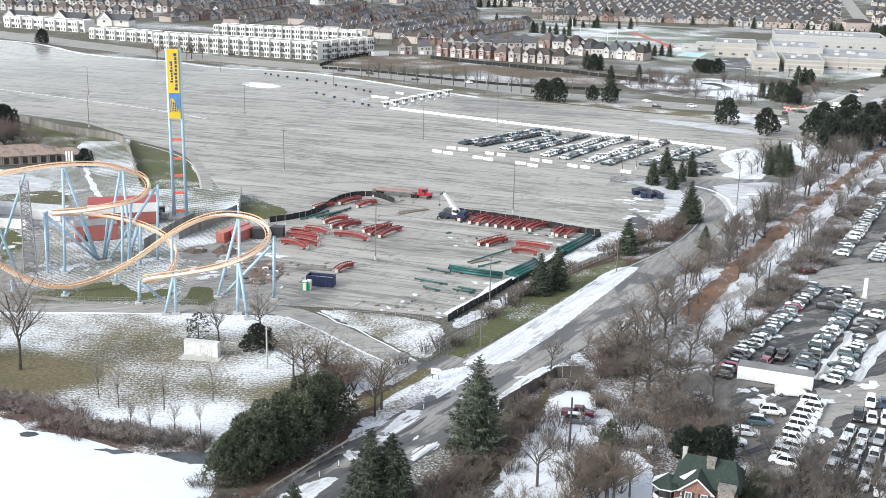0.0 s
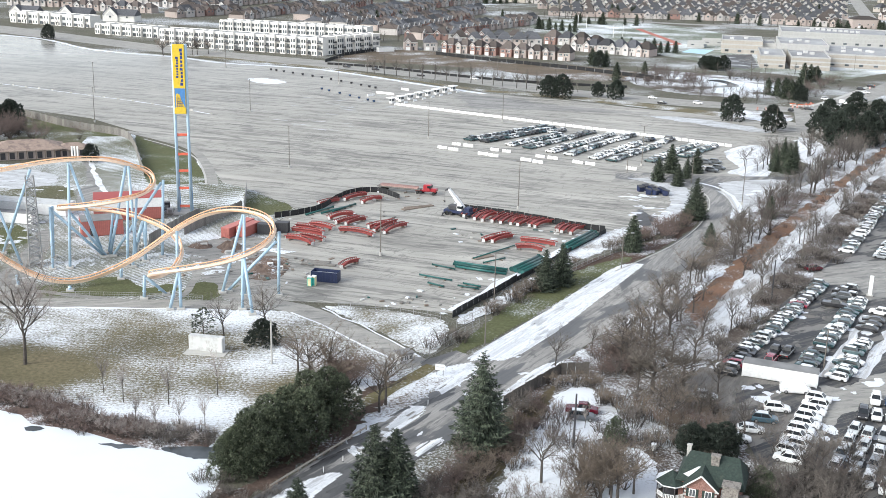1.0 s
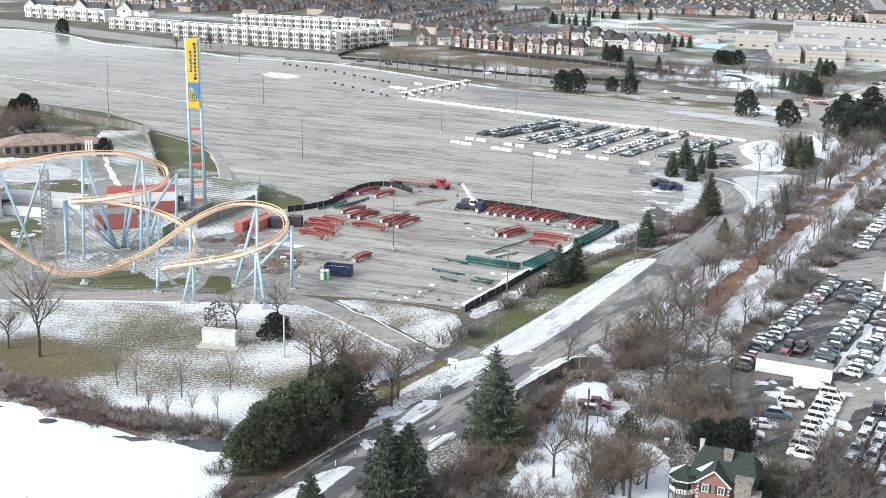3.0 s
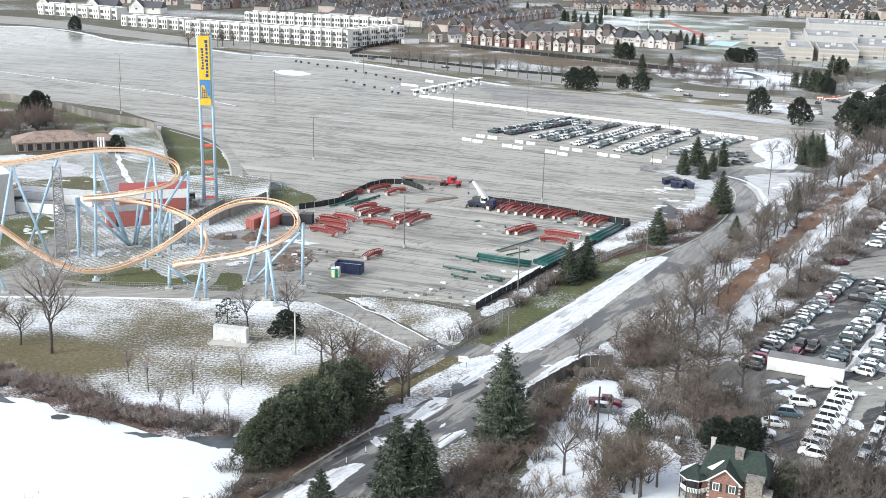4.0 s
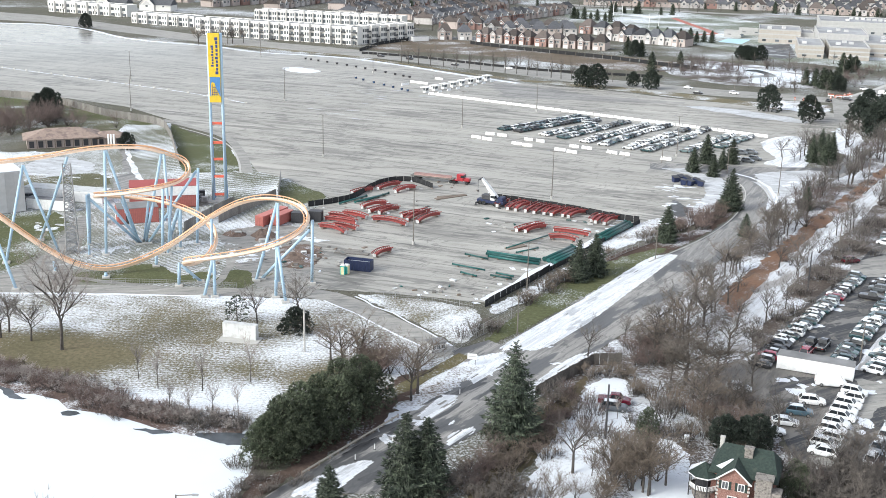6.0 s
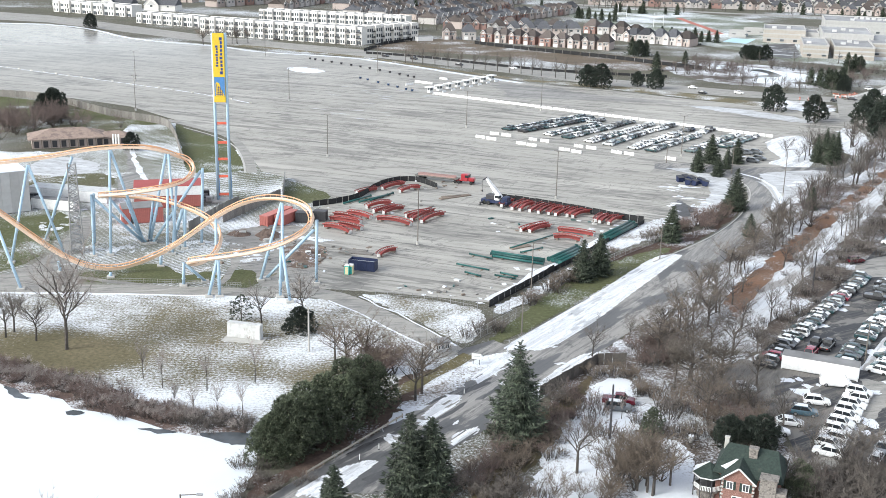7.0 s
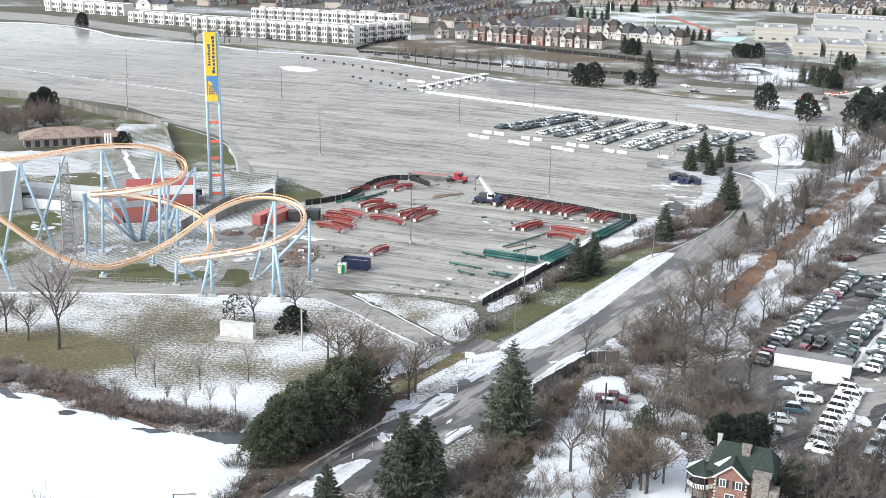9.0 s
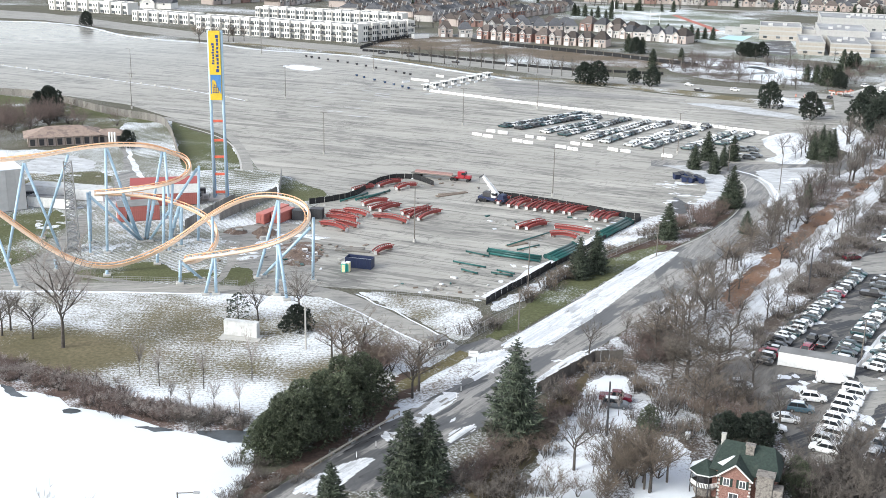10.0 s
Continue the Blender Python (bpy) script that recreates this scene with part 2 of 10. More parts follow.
surface("twig_dark", (0.066, 0.056, 0.046), (0.128, 0.108, 0.088), 1.0, 0.9, vary=0.15)
surface("spruce_needle", (0.022, 0.034, 0.022), (0.094, 0.113, 0.076), 0.8, 0.75, vary=0.15, island=0.75)
surface("pine_needle", (0.035, 0.049, 0.029), (0.148, 0.17, 0.107), 1.6, 0.7, vary=0.15, island=0.8)
surface("pine_far", (0.016, 0.024, 0.019), (0.05, 0.064, 0.048), 1.2, 0.7, vary=0.2, island=0.5)
surface("twig_wine", (0.105, 0.078, 0.07), (0.17, 0.132, 0.12), 1.0, 0.9, vary=0.2)
surface("twig_pale", (0.20, 0.175, 0.16), (0.32, 0.285, 0.265), 1.0, 0.9, vary=0.2)
paint("track_orange", (0.82, 0.62, 0.47), 0.45)
paint("track_rail", (0.78, 0.45, 0.26), 0.4)
paint("support_blue", (0.40, 0.55, 0.67), 0.45)
paint("sign_blue", (0.09, 0.26, 0.55), 0.4)
paint("sign_yellow", (0.80, 0.55, 0.045), 0.45)
paint("sign_navy", (0.02, 0.05, 0.22), 0.5)
paint("coral_red", (0.75, 0.15, 0.09), 0.45)
paint("steel_red", (0.30, 0.058, 0.052), 0.5, vary=0.25)
paint("steel_green", (0.014, 0.088, 0.082), 0.4, vary=0.3)
paint("container_red", (0.46, 0.155, 0.13), 0.55, vary=0.15)
paint("dumpster_blue", (0.014, 0.024, 0.07), 0.5)
surface("silt_fabric", (0.012, 0.013, 0.014), (0.03, 0.03, 0.032), 0.8, 0.9)
surface("galvanised", (0.32, 0.32, 0.32), (0.42, 0.42, 0.42), 1.5, 0.5, 0.6)
surface("wood_fence", (0.165, 0.155, 0.142), (0.25, 0.236, 0.218), 2.0, 0.9, vary=0.22)
surface("wood_pole", (0.19, 0.15, 0.12), (0.27, 0.22, 0.18), 1.5, 0.9)
paint("white_paint", (0.82, 0.82, 0.81), 0.5)
paint("barrier_white", (0.85, 0.85, 0.84), 0.6)
paint("dark_metal", (0.05, 0.05, 0.055), 0.5)
surface("concrete", (0.42, 0.41, 0.39), (0.5, 0.49, 0.46), 0.9, 0.85)
surface("rubber", (0.018, 0.018, 0.018), (0.03, 0.03, 0.03), 3.0, 0.85)
surface("rim_alloy", (0.4, 0.4, 0.41), (0.5, 0.5, 0.5), 3.0, 0.35, 0.8)
paint("auto_glass", (0.02, 0.024, 0.028), 0.08)
paint("pane_glass", (0.10, 0.112, 0.122), 0.1, vary=0.4)
paint("lamp_clear", (0.7, 0.7, 0.68), 0.15)
paint("lamp_red", (0.4, 0.02, 0.02), 0.25)
paint("teal_plastic", (0.05, 0.42, 0.36), 0.5)
paint("cream_plastic", (0.75, 0.68, 0.42), 0.5)
paint("truck_red", (0.36, 0.025, 0.035), 0.3, coat=0.4)
paint("orange_plastic", (0.52, 0.11, 0.045), 0.5)
surface("clad_pale", (0.40, 0.395, 0.385), (0.47, 0.465, 0.455), 0.6, 0.7, vary=0.08)
surface("roof_frost", (0.26, 0.265, 0.27), (0.40, 0.405, 0.415), 0.12, 0.9, c3=(0.26, 0.26, 0.265), scale3=0.06, vary=0.1)
surface("roof_tar", (0.17, 0.17, 0.17), (0.26, 0.26, 0.26), 0.3, 0.85)
surface("shingle_brown", (0.075, 0.06, 0.054), (0.115, 0.096, 0.086), 1.2, 0.9, vary=0.45)
surface("shingle_tan", (0.27, 0.20, 0.165), (0.35, 0.27, 0.225), 1.2, 0.9, c3=(0.2, 0.15, 0.13), scale3=0.4)
surface("shingle_grey", (0.055, 0.057, 0.064), (0.095, 0.097, 0.106), 1.2, 0.9, vary=0.45)
surface("shingle_green", (0.017, 0.030, 0.025), (0.036, 0.054, 0.046), 2.5, 0.9, c3=(0.05, 0.06, 0.05), scale3=1.2, lo3=0.56, hi3=0.7, bump=0.4)
surface("brick_red", (0.27, 0.165, 0.14), (0.34, 0.215, 0.185), 1.5, 0.9, vary=0.2)
surface("brick_tan", (0.40, 0.335, 0.305), (0.48, 0.41, 0.375), 1.5, 0.9, vary=0.15)
surface("stucco_white", (0.72, 0.7, 0.66), (0.8, 0.78, 0.74), 0.8, 0.85, vary=0.08)
surface("stucco_buff", (0.36, 0.325, 0.285), (0.43, 0.395, 0.35), 0.5, 0.85, vary=0.08)
surface("clad_grey", (0.48, 0.48, 0.48), (0.56, 0.56, 0.56), 0.6, 0.6, vary=0.1)
paint("red_roof_metal", (0.36, 0.05, 0.04), 0.5)
surface("stone_grey", (0.19, 0.172, 0.155), (0.30, 0.275, 0.25), 2.6, 0.9, c3=(0.12, 0.11, 0.10), scale3=2.0, bump=0.6)
surface("track_rubber", (0.38, 0.12, 0.09), (0.45, 0.16, 0.12), 0.2, 0.9, world_space=True)
for i, c in enumerate([(0.78, 0.79, 0.80), (0.84, 0.84, 0.84), (0.03, 0.03, 0.033), (0.30, 0.32, 0.34), (0.10, 0.11, 0.12),
                       (0.07, 0.125, 0.16), (0.12, 0.010, 0.022), (0.03, 0.06, 0.12), (0.55, 0.58, 0.59), (0.10, 0.15, 0.157), (0.026, 0.062, 0.068), (0.27, 0.028, 0.055)]):
    paint("car_paint_%d" % i, c, 0.25, coat=0.6)
paint("pale_blue", (0.42, 0.66, 0.78), 0.4)
surface("rail_rust", (0.52, 0.48, 0.42), (0.40, 0.355, 0.30), 0.9, 0.6, 0.3)
road_surface("road_snow", (0.74, 0.765, 0.805), (0.80, 0.82, 0.85), (0.40, 0.415, 0.435), radians(58), 0.60)
lawn("turf_needles", (0.12, 0.084, 0.068), (0.15, 0.112, 0.092), 0.26, 0.06)
surface("pole_brown", (0.13, 0.115, 0.10), (0.19, 0.17, 0.15), 1.0, 0.7)
paint("faded_pink", (0.40, 0.26, 0.24), 0.6)
lawn("gate_turf", (0.2, 0.18, 0.12), (0.24, 0.21, 0.15), 0.53, 0.05)
lawn("turf_plot", (0.155, 0.122, 0.09), (0.21, 0.168, 0.125), 0.28, 0.03)
surface("brick_house", (0.15, 0.072, 0.06), (0.31, 0.165, 0.135), 5.0, 0.9, c3=(0.36, 0.24, 0.2), scale3=9.0, lo3=0.54, hi3=0.62, bump=0.5)
asphalt("wet_asphalt", (0.075, 0.076, 0.08), (0.11, 0.11, 0.112), (0.05, 0.05, 0.053), 0.35, 0.5, 0.6, radians(57), 0.6)
lawn("turf_snowy", (0.20, 0.19, 0.12), (0.26, 0.22, 0.14), 0.55, 0.03)
lawn("turf_oak", (0.19, 0.16, 0.085), (0.16, 0.145, 0.075), 0.36, 0.06)
surface("siding_pale", (0.47, 0.44, 0.42), (0.55, 0.52, 0.50), 0.8, 0.85, vary=0.12)
surface("siding_white", (0.56, 0.545, 0.53), (0.66, 0.645, 0.63), 0.8, 0.8, vary=0.1)
surface("dull_white", (0.56, 0.57, 0.57), (0.64, 0.65, 0.64), 0.5, 0.6, c3=(0.48, 0.48, 0.47), scale3=0.8)

road_surface("drive_asphalt", (0.27, 0.262, 0.25), (0.34, 0.33, 0.315), (0.10, 0.102, 0.105), radians(66), 0.56)
road_surface("trail_snow", (0.58, 0.60, 0.63), (0.68, 0.70, 0.73), (0.27, 0.25, 0.23), radians(60), 0.545)
asphalt("thin_snow", (0.52, 0.535, 0.55), (0.64, 0.655, 0.68), (0.27, 0.27, 0.27), 0.1, 0.56, 0.68, radians(-20))
lawn("verge_mulch", (0.115, 0.075, 0.058), (0.085, 0.06, 0.048), 0.30, 0.08)
lawn("turf_brush", (0.12, 0.095, 0.08), (0.165, 0.135, 0.115), 0.38, 0.08)
lawn("turf_shore", (0.15, 0.105, 0.09), (0.20, 0.15, 0.125), 0.36, 0.08)
lawn("verge_thin", (0.19, 0.15, 0.11), (0.23, 0.18, 0.14), 0.58, 0.08)
lawn("earth_brown", (0.18, 0.13, 0.107), (0.23, 0.175, 0.146), 0.3, 0.2)
surface("dark_board", (0.09, 0.08, 0.072), (0.145, 0.13, 0.115), 2.0, 0.9, vary=0.2)
asphalt("mud_asphalt", (0.19, 0.176, 0.158), (0.25, 0.232, 0.21), (0.09, 0.086, 0.08), 0.2, 0.52, 0.64, radians(58))
lawn("turf_hill", (0.135, 0.135, 0.075), (0.175, 0.16, 0.10), 0.36, 0.05, (0.9, 2.2, 0.05))

from mathutils.geometry import tessellate_polygon

# ---- small tools ----
def link_mesh(name, bm, material, smooth=False):
    me = bpy.data.meshes.new(name)
    bm.to_mesh(me)
    bm.free()
    for m in material if isinstance(material, (list, tuple)) else [material]:
        me.materials.append(MATS[m])
    if smooth:
        for p in me.polygons:
            p.use_smooth = True
    return me


def part(name, bm, material, parent=None, label="", smooth=False):
    ob = new(name, link_mesh(name, bm, material, smooth))
    if parent:
        ob.parent = parent
    if label:
        tagged(ob, label)
    return ob


def again(name, mesh, parent, m=None):
    """One more object on a mesh that exists already."""
    ob = new(name, mesh)
    ob.parent = parent
    if m is not None:
        ob.matrix_basis = m
    return ob


def thing(name, label, category, m=None, group="", kind=""):
    ob = new(name)
    ob.empty_display_size = 0.2
    if m is not None:
        ob.matrix_world = m
    return tagged(ob, label, category, group, kind)


def box(bm, x, y, z, sx, sy, sz, turn=0.0, bevel=0.0):
    """A box that stands on z."""
    m = Matrix.Translation((x, y, z + sz / 2)) @ Matrix.Rotation(turn, 4, "Z") @ Matrix.Diagonal((sx, sy, sz, 1))
    made = bmesh.ops.create_cube(bm, size=1, matrix=m)
    if bevel:
        edges = {e for v in made["verts"] for e in v.link_edges}
        bmesh.ops.bevel(bm, geom=list(edges), offset=bevel, segments=1, affect="EDGES")
    return made["verts"]


def rod(bm, a, b, r1, r2=None, n=6, cap=False):
    """A tapered rod from a to b."""
    a, b = Vector(a), Vector(b)
    r2 = r1 if r2 is None else r2
    d = (b - a).normalized()
    s = d.orthogonal().normalized()
    q = d.cross(s)
    rings = []
    for p, r in ((a, r1), (b, r2)):
        rings.append([bm.verts.new(p + (s * math.cos(k * 2 * math.pi / n) + q * math.sin(k * 2 * math.pi / n)) * r) for k in range(n)])
    for k in range(n):
        bm.faces.new((rings[0][k], rings[0][(k + 1) % n], rings[1][(k + 1) % n], rings[1][k]))
    if cap:
        bm.faces.new(rings[0][::-1])
        bm.faces.new(rings[1])


def sweep(bm, frames, shape):
    """A closed section (side, up) carried along frames of (place, side, up)."""
    old = None
    for p, s, u in frames:
        ring = [bm.verts.new(p + s * a + u * b) for a, b in shape]
        if old:
            for k in range(len(ring)):
                j = (k + 1) % len(ring)
                bm.faces.new((old[k], old[j], ring[j], ring[k]))
        else:
            bm.faces.new(ring[::-1])
        old = ring
    bm.faces.new(old)


def spline(pts, step, closed=False):
    """Points at about even steps along a smooth curve through pts."""
    vs = [Vector(p) for p in pts]
    n = len(vs)
    out = []
    for i in range(n if closed else n - 1):
        g = lambda k: vs[k % n] if closed else vs[max(0, min(n - 1, k))]
        p0, p1, p2, p3 = g(i - 1), g(i), g(i + 1), g(i + 2)
        k = max(1, int((p2 - p1).length / step))
        for j in range(k):
            t = j / k
            out.append(0.5 * (2 * p1 + (p2 - p0) * t + (2 * p0 - 5 * p1 + 4 * p2 - p3) * t * t + (3 * p1 - p0 - 3 * p2 + p3) * t ** 3))
    if not closed:
        out.append(vs[-1])
    return out


def straight(pts, step):
    out = []
    vs = [Vector(p) for p in pts]
    for a, b in zip(vs, vs[1:]):
        k = max(1, int((b - a).length / step))
        out += [a.lerp(b, j / k) for j in range(k)]
    return out + [vs[-1]]


def patch(name, outline, z, material, rag=0.0, size=4.0, smooth=True, label="", category="ground", kind="structure", rise=0.0):
    """A sheet of ground inside an outline, its edge frayed by rag metres."""
    pts = [(x, y, 0) for x, y in outline]
    step = 0.7 if rag and pts[0][1] < 420 else 1.5
    ring = spline(pts, step, True) if smooth else straight(pts + pts[:1], step)[:-1]
    if rag:
        ring = [p + rag * Vector((noise.noise(p / size + Vector((3.1, 0, 7))) + 0.6 * noise.noise(p / size * 3),
                                  noise.noise(p / size + Vector((0, 9.2, 1))) + 0.5 * noise.noise(p / size * 3 + Vector((5, 5, 5))), 0)) for p in ring]
        ring = [p + min(rag, 1.5) * 0.45 * Vector((noise.noise(p * 0.9), noise.noise(p * 0.9 + Vector((4, 1, 8))), 0)) + 0.25 * Vector((noise.noise(p * 2.3), noise.noise(p * 2.3 + Vector((9, 4, 2))), 0)) for p in ring]
    from_tess = tessellate_polygon([ring])
    me = bpy.data.meshes.new(name)
    me.from_pydata([(p.x, p.y, z) for p in ring], [], from_tess)
    me.materials.append(MATS[material])
    bm = bmesh.new()
    bm.from_mesh(me)
    bmesh.ops.recalc_face_normals(bm, faces=bm.faces)
    if sum(f.normal.z for f in bm.faces) < 0:
        bmesh.ops.reverse_faces(bm, faces=bm.faces)
    bm.to_mesh(me)
    bm.free()
    return tagged(new(name, me), label, category, kind=kind)


def side_line(pts, off):
    """pts (x, y, z) moved sideways, to the right of their way, by off."""
    out = []
    for i, p in enumerate(pts):
        d = (pts[min(i + 1, len(pts) - 1)] - pts[max(i - 1, 0)])
        d.z = 0
        d.normalize()
        out.append(p + Vector((d.y, -d.x, 0)) * off)
    return out


def strip(name, line, width, z, material, rag=0.0, label="", category="road", kind="structure", thick=0.0):
    """A ribbon of ground along a line."""
    mid = spline([(x, y, z) for x, y in line], 4.0)
    bm = bmesh.new()
    le, ri = side_line(mid, -width / 2), side_line(mid, width / 2)
    old = None
    for a, b in zip(le, ri):
        if rag:
            a = a + Vector((noise.noise(a * 0.2), noise.noise(a * 0.2 + Vector((7, 7, 7))), 0)) * rag
            b = b + Vector((noise.noise(b * 0.2), noise.noise(b * 0.2 + Vector((7, 7, 7))), 0)) * rag
        cur = (bm.verts.new(a), bm.verts.new(b))
        if old:
            bm.faces.new((old[0], old[1], cur[1], cur[0]))
        old = cur
    bmesh.ops.recalc_face_normals(bm, faces=bm.faces)
    if sum(f.normal.z for f in bm.faces) < 0:
        bmesh.ops.reverse_faces(bm, faces=bm.faces)
    return tagged(part(name, bm, material), label, category, kind=kind)


def kerb(name, line, z=0.0):
    mid = spline([(x, y, z) for x, y in line], 3.0)
    frames = []
    for i, p in enumerate(mid):
        d = (mid[min(i + 1, len(mid) - 1)] - mid[max(i - 1, 0)]).normalized()
        frames.append((p, Vector((d.y, -d.x, 0)), Vector((0, 0, 1))))
    bm = bmesh.new()
    sweep(bm, frames, [(-0.15, 0), (-0.15, 0.13), (-0.11, 0.17), (0.12, 0.17), (0.15, 0.13), (0.15, 0)])
    return tagged(part(name, bm, "kerb_concrete"), "pale concrete kerb along the roadside", "kerb", kind="structure")

def striped_snow(outline, turn, z, bare):
    """Old snow that tyres have drawn out along the road: narrow ribbons side by side with frayed ends and gaps."""
    ca, sa = math.cos(turn), math.sin(turn)
    ring_ = [(p.x * ca + p.y * sa, -p.x * sa + p.y * ca) for p in spline([(x, y, 0) for x, y in outline], 1.0, True)]
    bm = bmesh.new()
    step = 0.27
    v = min(q[1] for q in ring_) + step / 2
    while v < max(q[1] for q in ring_):
        cuts = []
        for (u0, v0), (u1, v1) in zip(ring_, ring_[1:] + ring_[:1]):
            if (v0 > v) != (v1 > v):
                cuts.append(u0 + (v - v0) / (v1 - v0) * (u1 - u0))
        cuts.sort()
        for lo, hi in zip(cuts[::2], cuts[1::2]):
            lo += 1.1 * noise.noise(Vector((lo * 0.2, v * 1.4, 1))) + 0.5 * noise.noise(Vector((lo, v * 6, 2)))
            hi += 1.1 * noise.noise(Vector((hi * 0.2, v * 1.4, 5))) + 0.5 * noise.noise(Vector((hi, v * 6, 7)))
            u = lo
            while u < hi:
                e = min(u + 0.8, hi)
                if noise.noise(Vector((u * 0.10, v * 1.5, 3.3))) + 0.5 * noise.noise(Vector((u * 0.3, v * 3.1, 9))) < 0.62 - bare * 2.2:
                    w = step * (0.5 + 0.12 * noise.noise(Vector((u, v, 0))))
                    bm.faces.new([bm.verts.new((a * ca - b * sa, a * sa + b * ca, z)) for a, b in ((u, v - w), (e, v - w), (e, v + w), (u, v + w))])
                u = e
        v += step
    return tagged(part("road_snow", bm, "road_snow"), "strip of old snow drawn out along the road", "snow", kind="structure")


def blotches(name, places, spread, count, lo, hi, z, material, label, category="ground", flat=0.6, seed=1, way=None):
    """Loose patches with ragged rims, scattered round places."""
    rng = random.Random(seed)
    for k in range(count):
        x, y = places[k % len(places)]
        x, y = x + rng.gauss(0, spread), y + rng.gauss(0, spread)
        r, turn, ph = rng.uniform(lo, hi), rng.gauss(*way) if way else rng.uniform(0, 3.14), rng.uniform(0, 50)
        pts = []
        for j in range(28):
            a = j * 2 * math.pi / 28
            q = r * (1 + 0.75 * noise.noise(Vector((math.cos(a) * 1.3 + ph, math.sin(a) * 1.3, ph))) + 0.35 * noise.noise(Vector((math.cos(a) * 4 + ph, math.sin(a) * 4, 3))))
            u, v = q * math.cos(a), q * math.sin(a) * flat
            pts.append((x + u * math.cos(turn) - v * math.sin(turn), y + u * math.sin(turn) + v * math.cos(turn)))
        patch(name, pts, z + k * 0.0011, material, 0, smooth=True, label=label, category=category)


# ---- ground ----
bm = bmesh.new()
bmesh.ops.create_grid(bm, x_segments=40, y_segments=40, size=2400, matrix=Matrix.Translation((0, 1300, -0.02)))
tagged(part("ground", bm, "turf_far"), "brown winter grassland dusted with snow", "ground", kind="structure")

patch("parking_lot", [(-488.8, 796.4), (-323.1, 805.5), (-234.5, 727.7), (-176.4, 700.1), (-138.1, 674.1), (-78.2, 654.9), (-10.6, 595.1), (16.2, 571.7), (35.5, 560.7), (57.4, 552.6), (95.1, 529.3), (141.5, 509.6), (154.6, 505.2), (160.2, 493.7), (145.7, 457.9), (126.6, 435.3), (117.1, 398.8), (110.2, 378.7), (100.6, 375.7), (79.8, 369.8), (74.6, 347.3), (69.3, 329.4), (61.9, 312.9), (53.2, 299.5), (42.2, 285.7), (20.4, 259.4), (2.3, 227.2), (-10.1, 229.6), (-24.0, 231.6), (-36.6, 232.6), (-42.0, 262.7), (-48.4, 297.8), (-45.0, 315.8), (-61.5, 338.3), (-73.1, 347.5), (-83.2, 374.9), (-95.7, 402.0), (-124.0, 432.5), (-152.6, 462.5), (-185.5, 480.3), (-231.4, 494.2), (-320.2, 515.1)],
      0.03, "lot_asphalt", smooth=False, label="wide worn grey asphalt parking lot", category="parking lot")
# the ride's ground and the park
patch("ride_ground", [(-226.0, 357.8), (-150.8, 366.8), (-131.8, 378.7), (-122.1, 421.6), (-80.6, 348.3), (-60.8, 334.5), (-45.3, 314.4), (-48.4, 297.8), (-41.7, 262.8), (-36.1, 230.7), (-59.3, 227.8), (-95.7, 226.2), (-144.9, 222.5)],
      0.015, "turf_ride", 1.5, smooth=False, label="snow-streaked worn ground below the roller coaster")
patch("slope_snow", [(-133.4, 383.5), (-144.4, 444.1), (-123.0, 426.4), (-107.0, 381.8), (-89.4, 350.7), (-64.1, 338.0), (-59.3, 314.3), (-70.9, 308.4), (-103.6, 345.7)], 0.03, "turf_striped", 1.0, smooth=False, label="striped lawn under thin snow behind the ride")
patch("slope_green", [(-122.2, 422.8), (-111.3, 410.2), (-96.8, 394.6), (-87.4, 375.5), (-79.6, 349.3), (-88.3, 343.8), (-96.4, 345.1), (-107.7, 378.3)], 0.04, "turf_green", 0.6, label="mown green grass slope beside the lot")
patch("slope_green", [(-63.2, 335.8), (-54.4, 327.6), (-46.6, 318.4), (-49.7, 308.6), (-56.6, 310.5), (-60.5, 318.3)], 0.04, "turf_green", 0.6, label="small green grass wedge beside the lot")
patch("slope_fill", [(-89.0, 386.0), (-69.8, 376.5), (-60.0, 334.6), (-73.0, 342.6), (-81.9, 358.5)], 0.02, "turf_striped", 0.6, label="thinly snowed grass between slope and lot")
patch("hill_grass", [(-231.8, 475.0), (-207.1, 470.0), (-188.7, 461.0), (-165.0, 442.2), (-143.4, 426.1), (-133.2, 411.9), (-123.6, 382.5), (-131.6, 377.3), (-151.1, 386.7), (-176.5, 398.1), (-199.3, 406.0)], 0.0245, "turf_hill", 1.0, label="olive grass with snow scraps inside the boundary fence")
patch("hill_lawn", [(-246.5, 483.5), (-190.8, 468.6), (-160.7, 451.3), (-127.6, 429.5), (-137.5, 422.0), (-164.4, 435.9), (-226.0, 441.8)], 0.04, "turf_green", 1.0, label="green and tan grass inside the boundary fence")
patch("ride_path", [(-112.4, 229.2), (-108.1, 237.0), (-105.2, 247.9), (-105.8, 258.3), (-107.7, 274.8), (-109.1, 286.1), (-105.8, 286.5), (-102.0, 272.2), (-100.1, 258.9), (-96.1, 243.5), (-90.6, 231.4), (-91.2, 223.6), (-109.0, 221.8)], 0.035, "plaza_asphalt", 1.0, label="grey service path curving below the coaster", category="path")
strip("ride_path", [(-92.8, 234.5), (-80.3, 231.7), (-66.8, 229.2), (-59.0, 233.1), (-59.5, 247.5), (-61.5, 261.3), (-65.9, 271.0), (-69.7, 271.6)], 1.8, 0.04, "plaza_asphalt", 1.2, label="snow-dusted footpath round the low track", category="path")
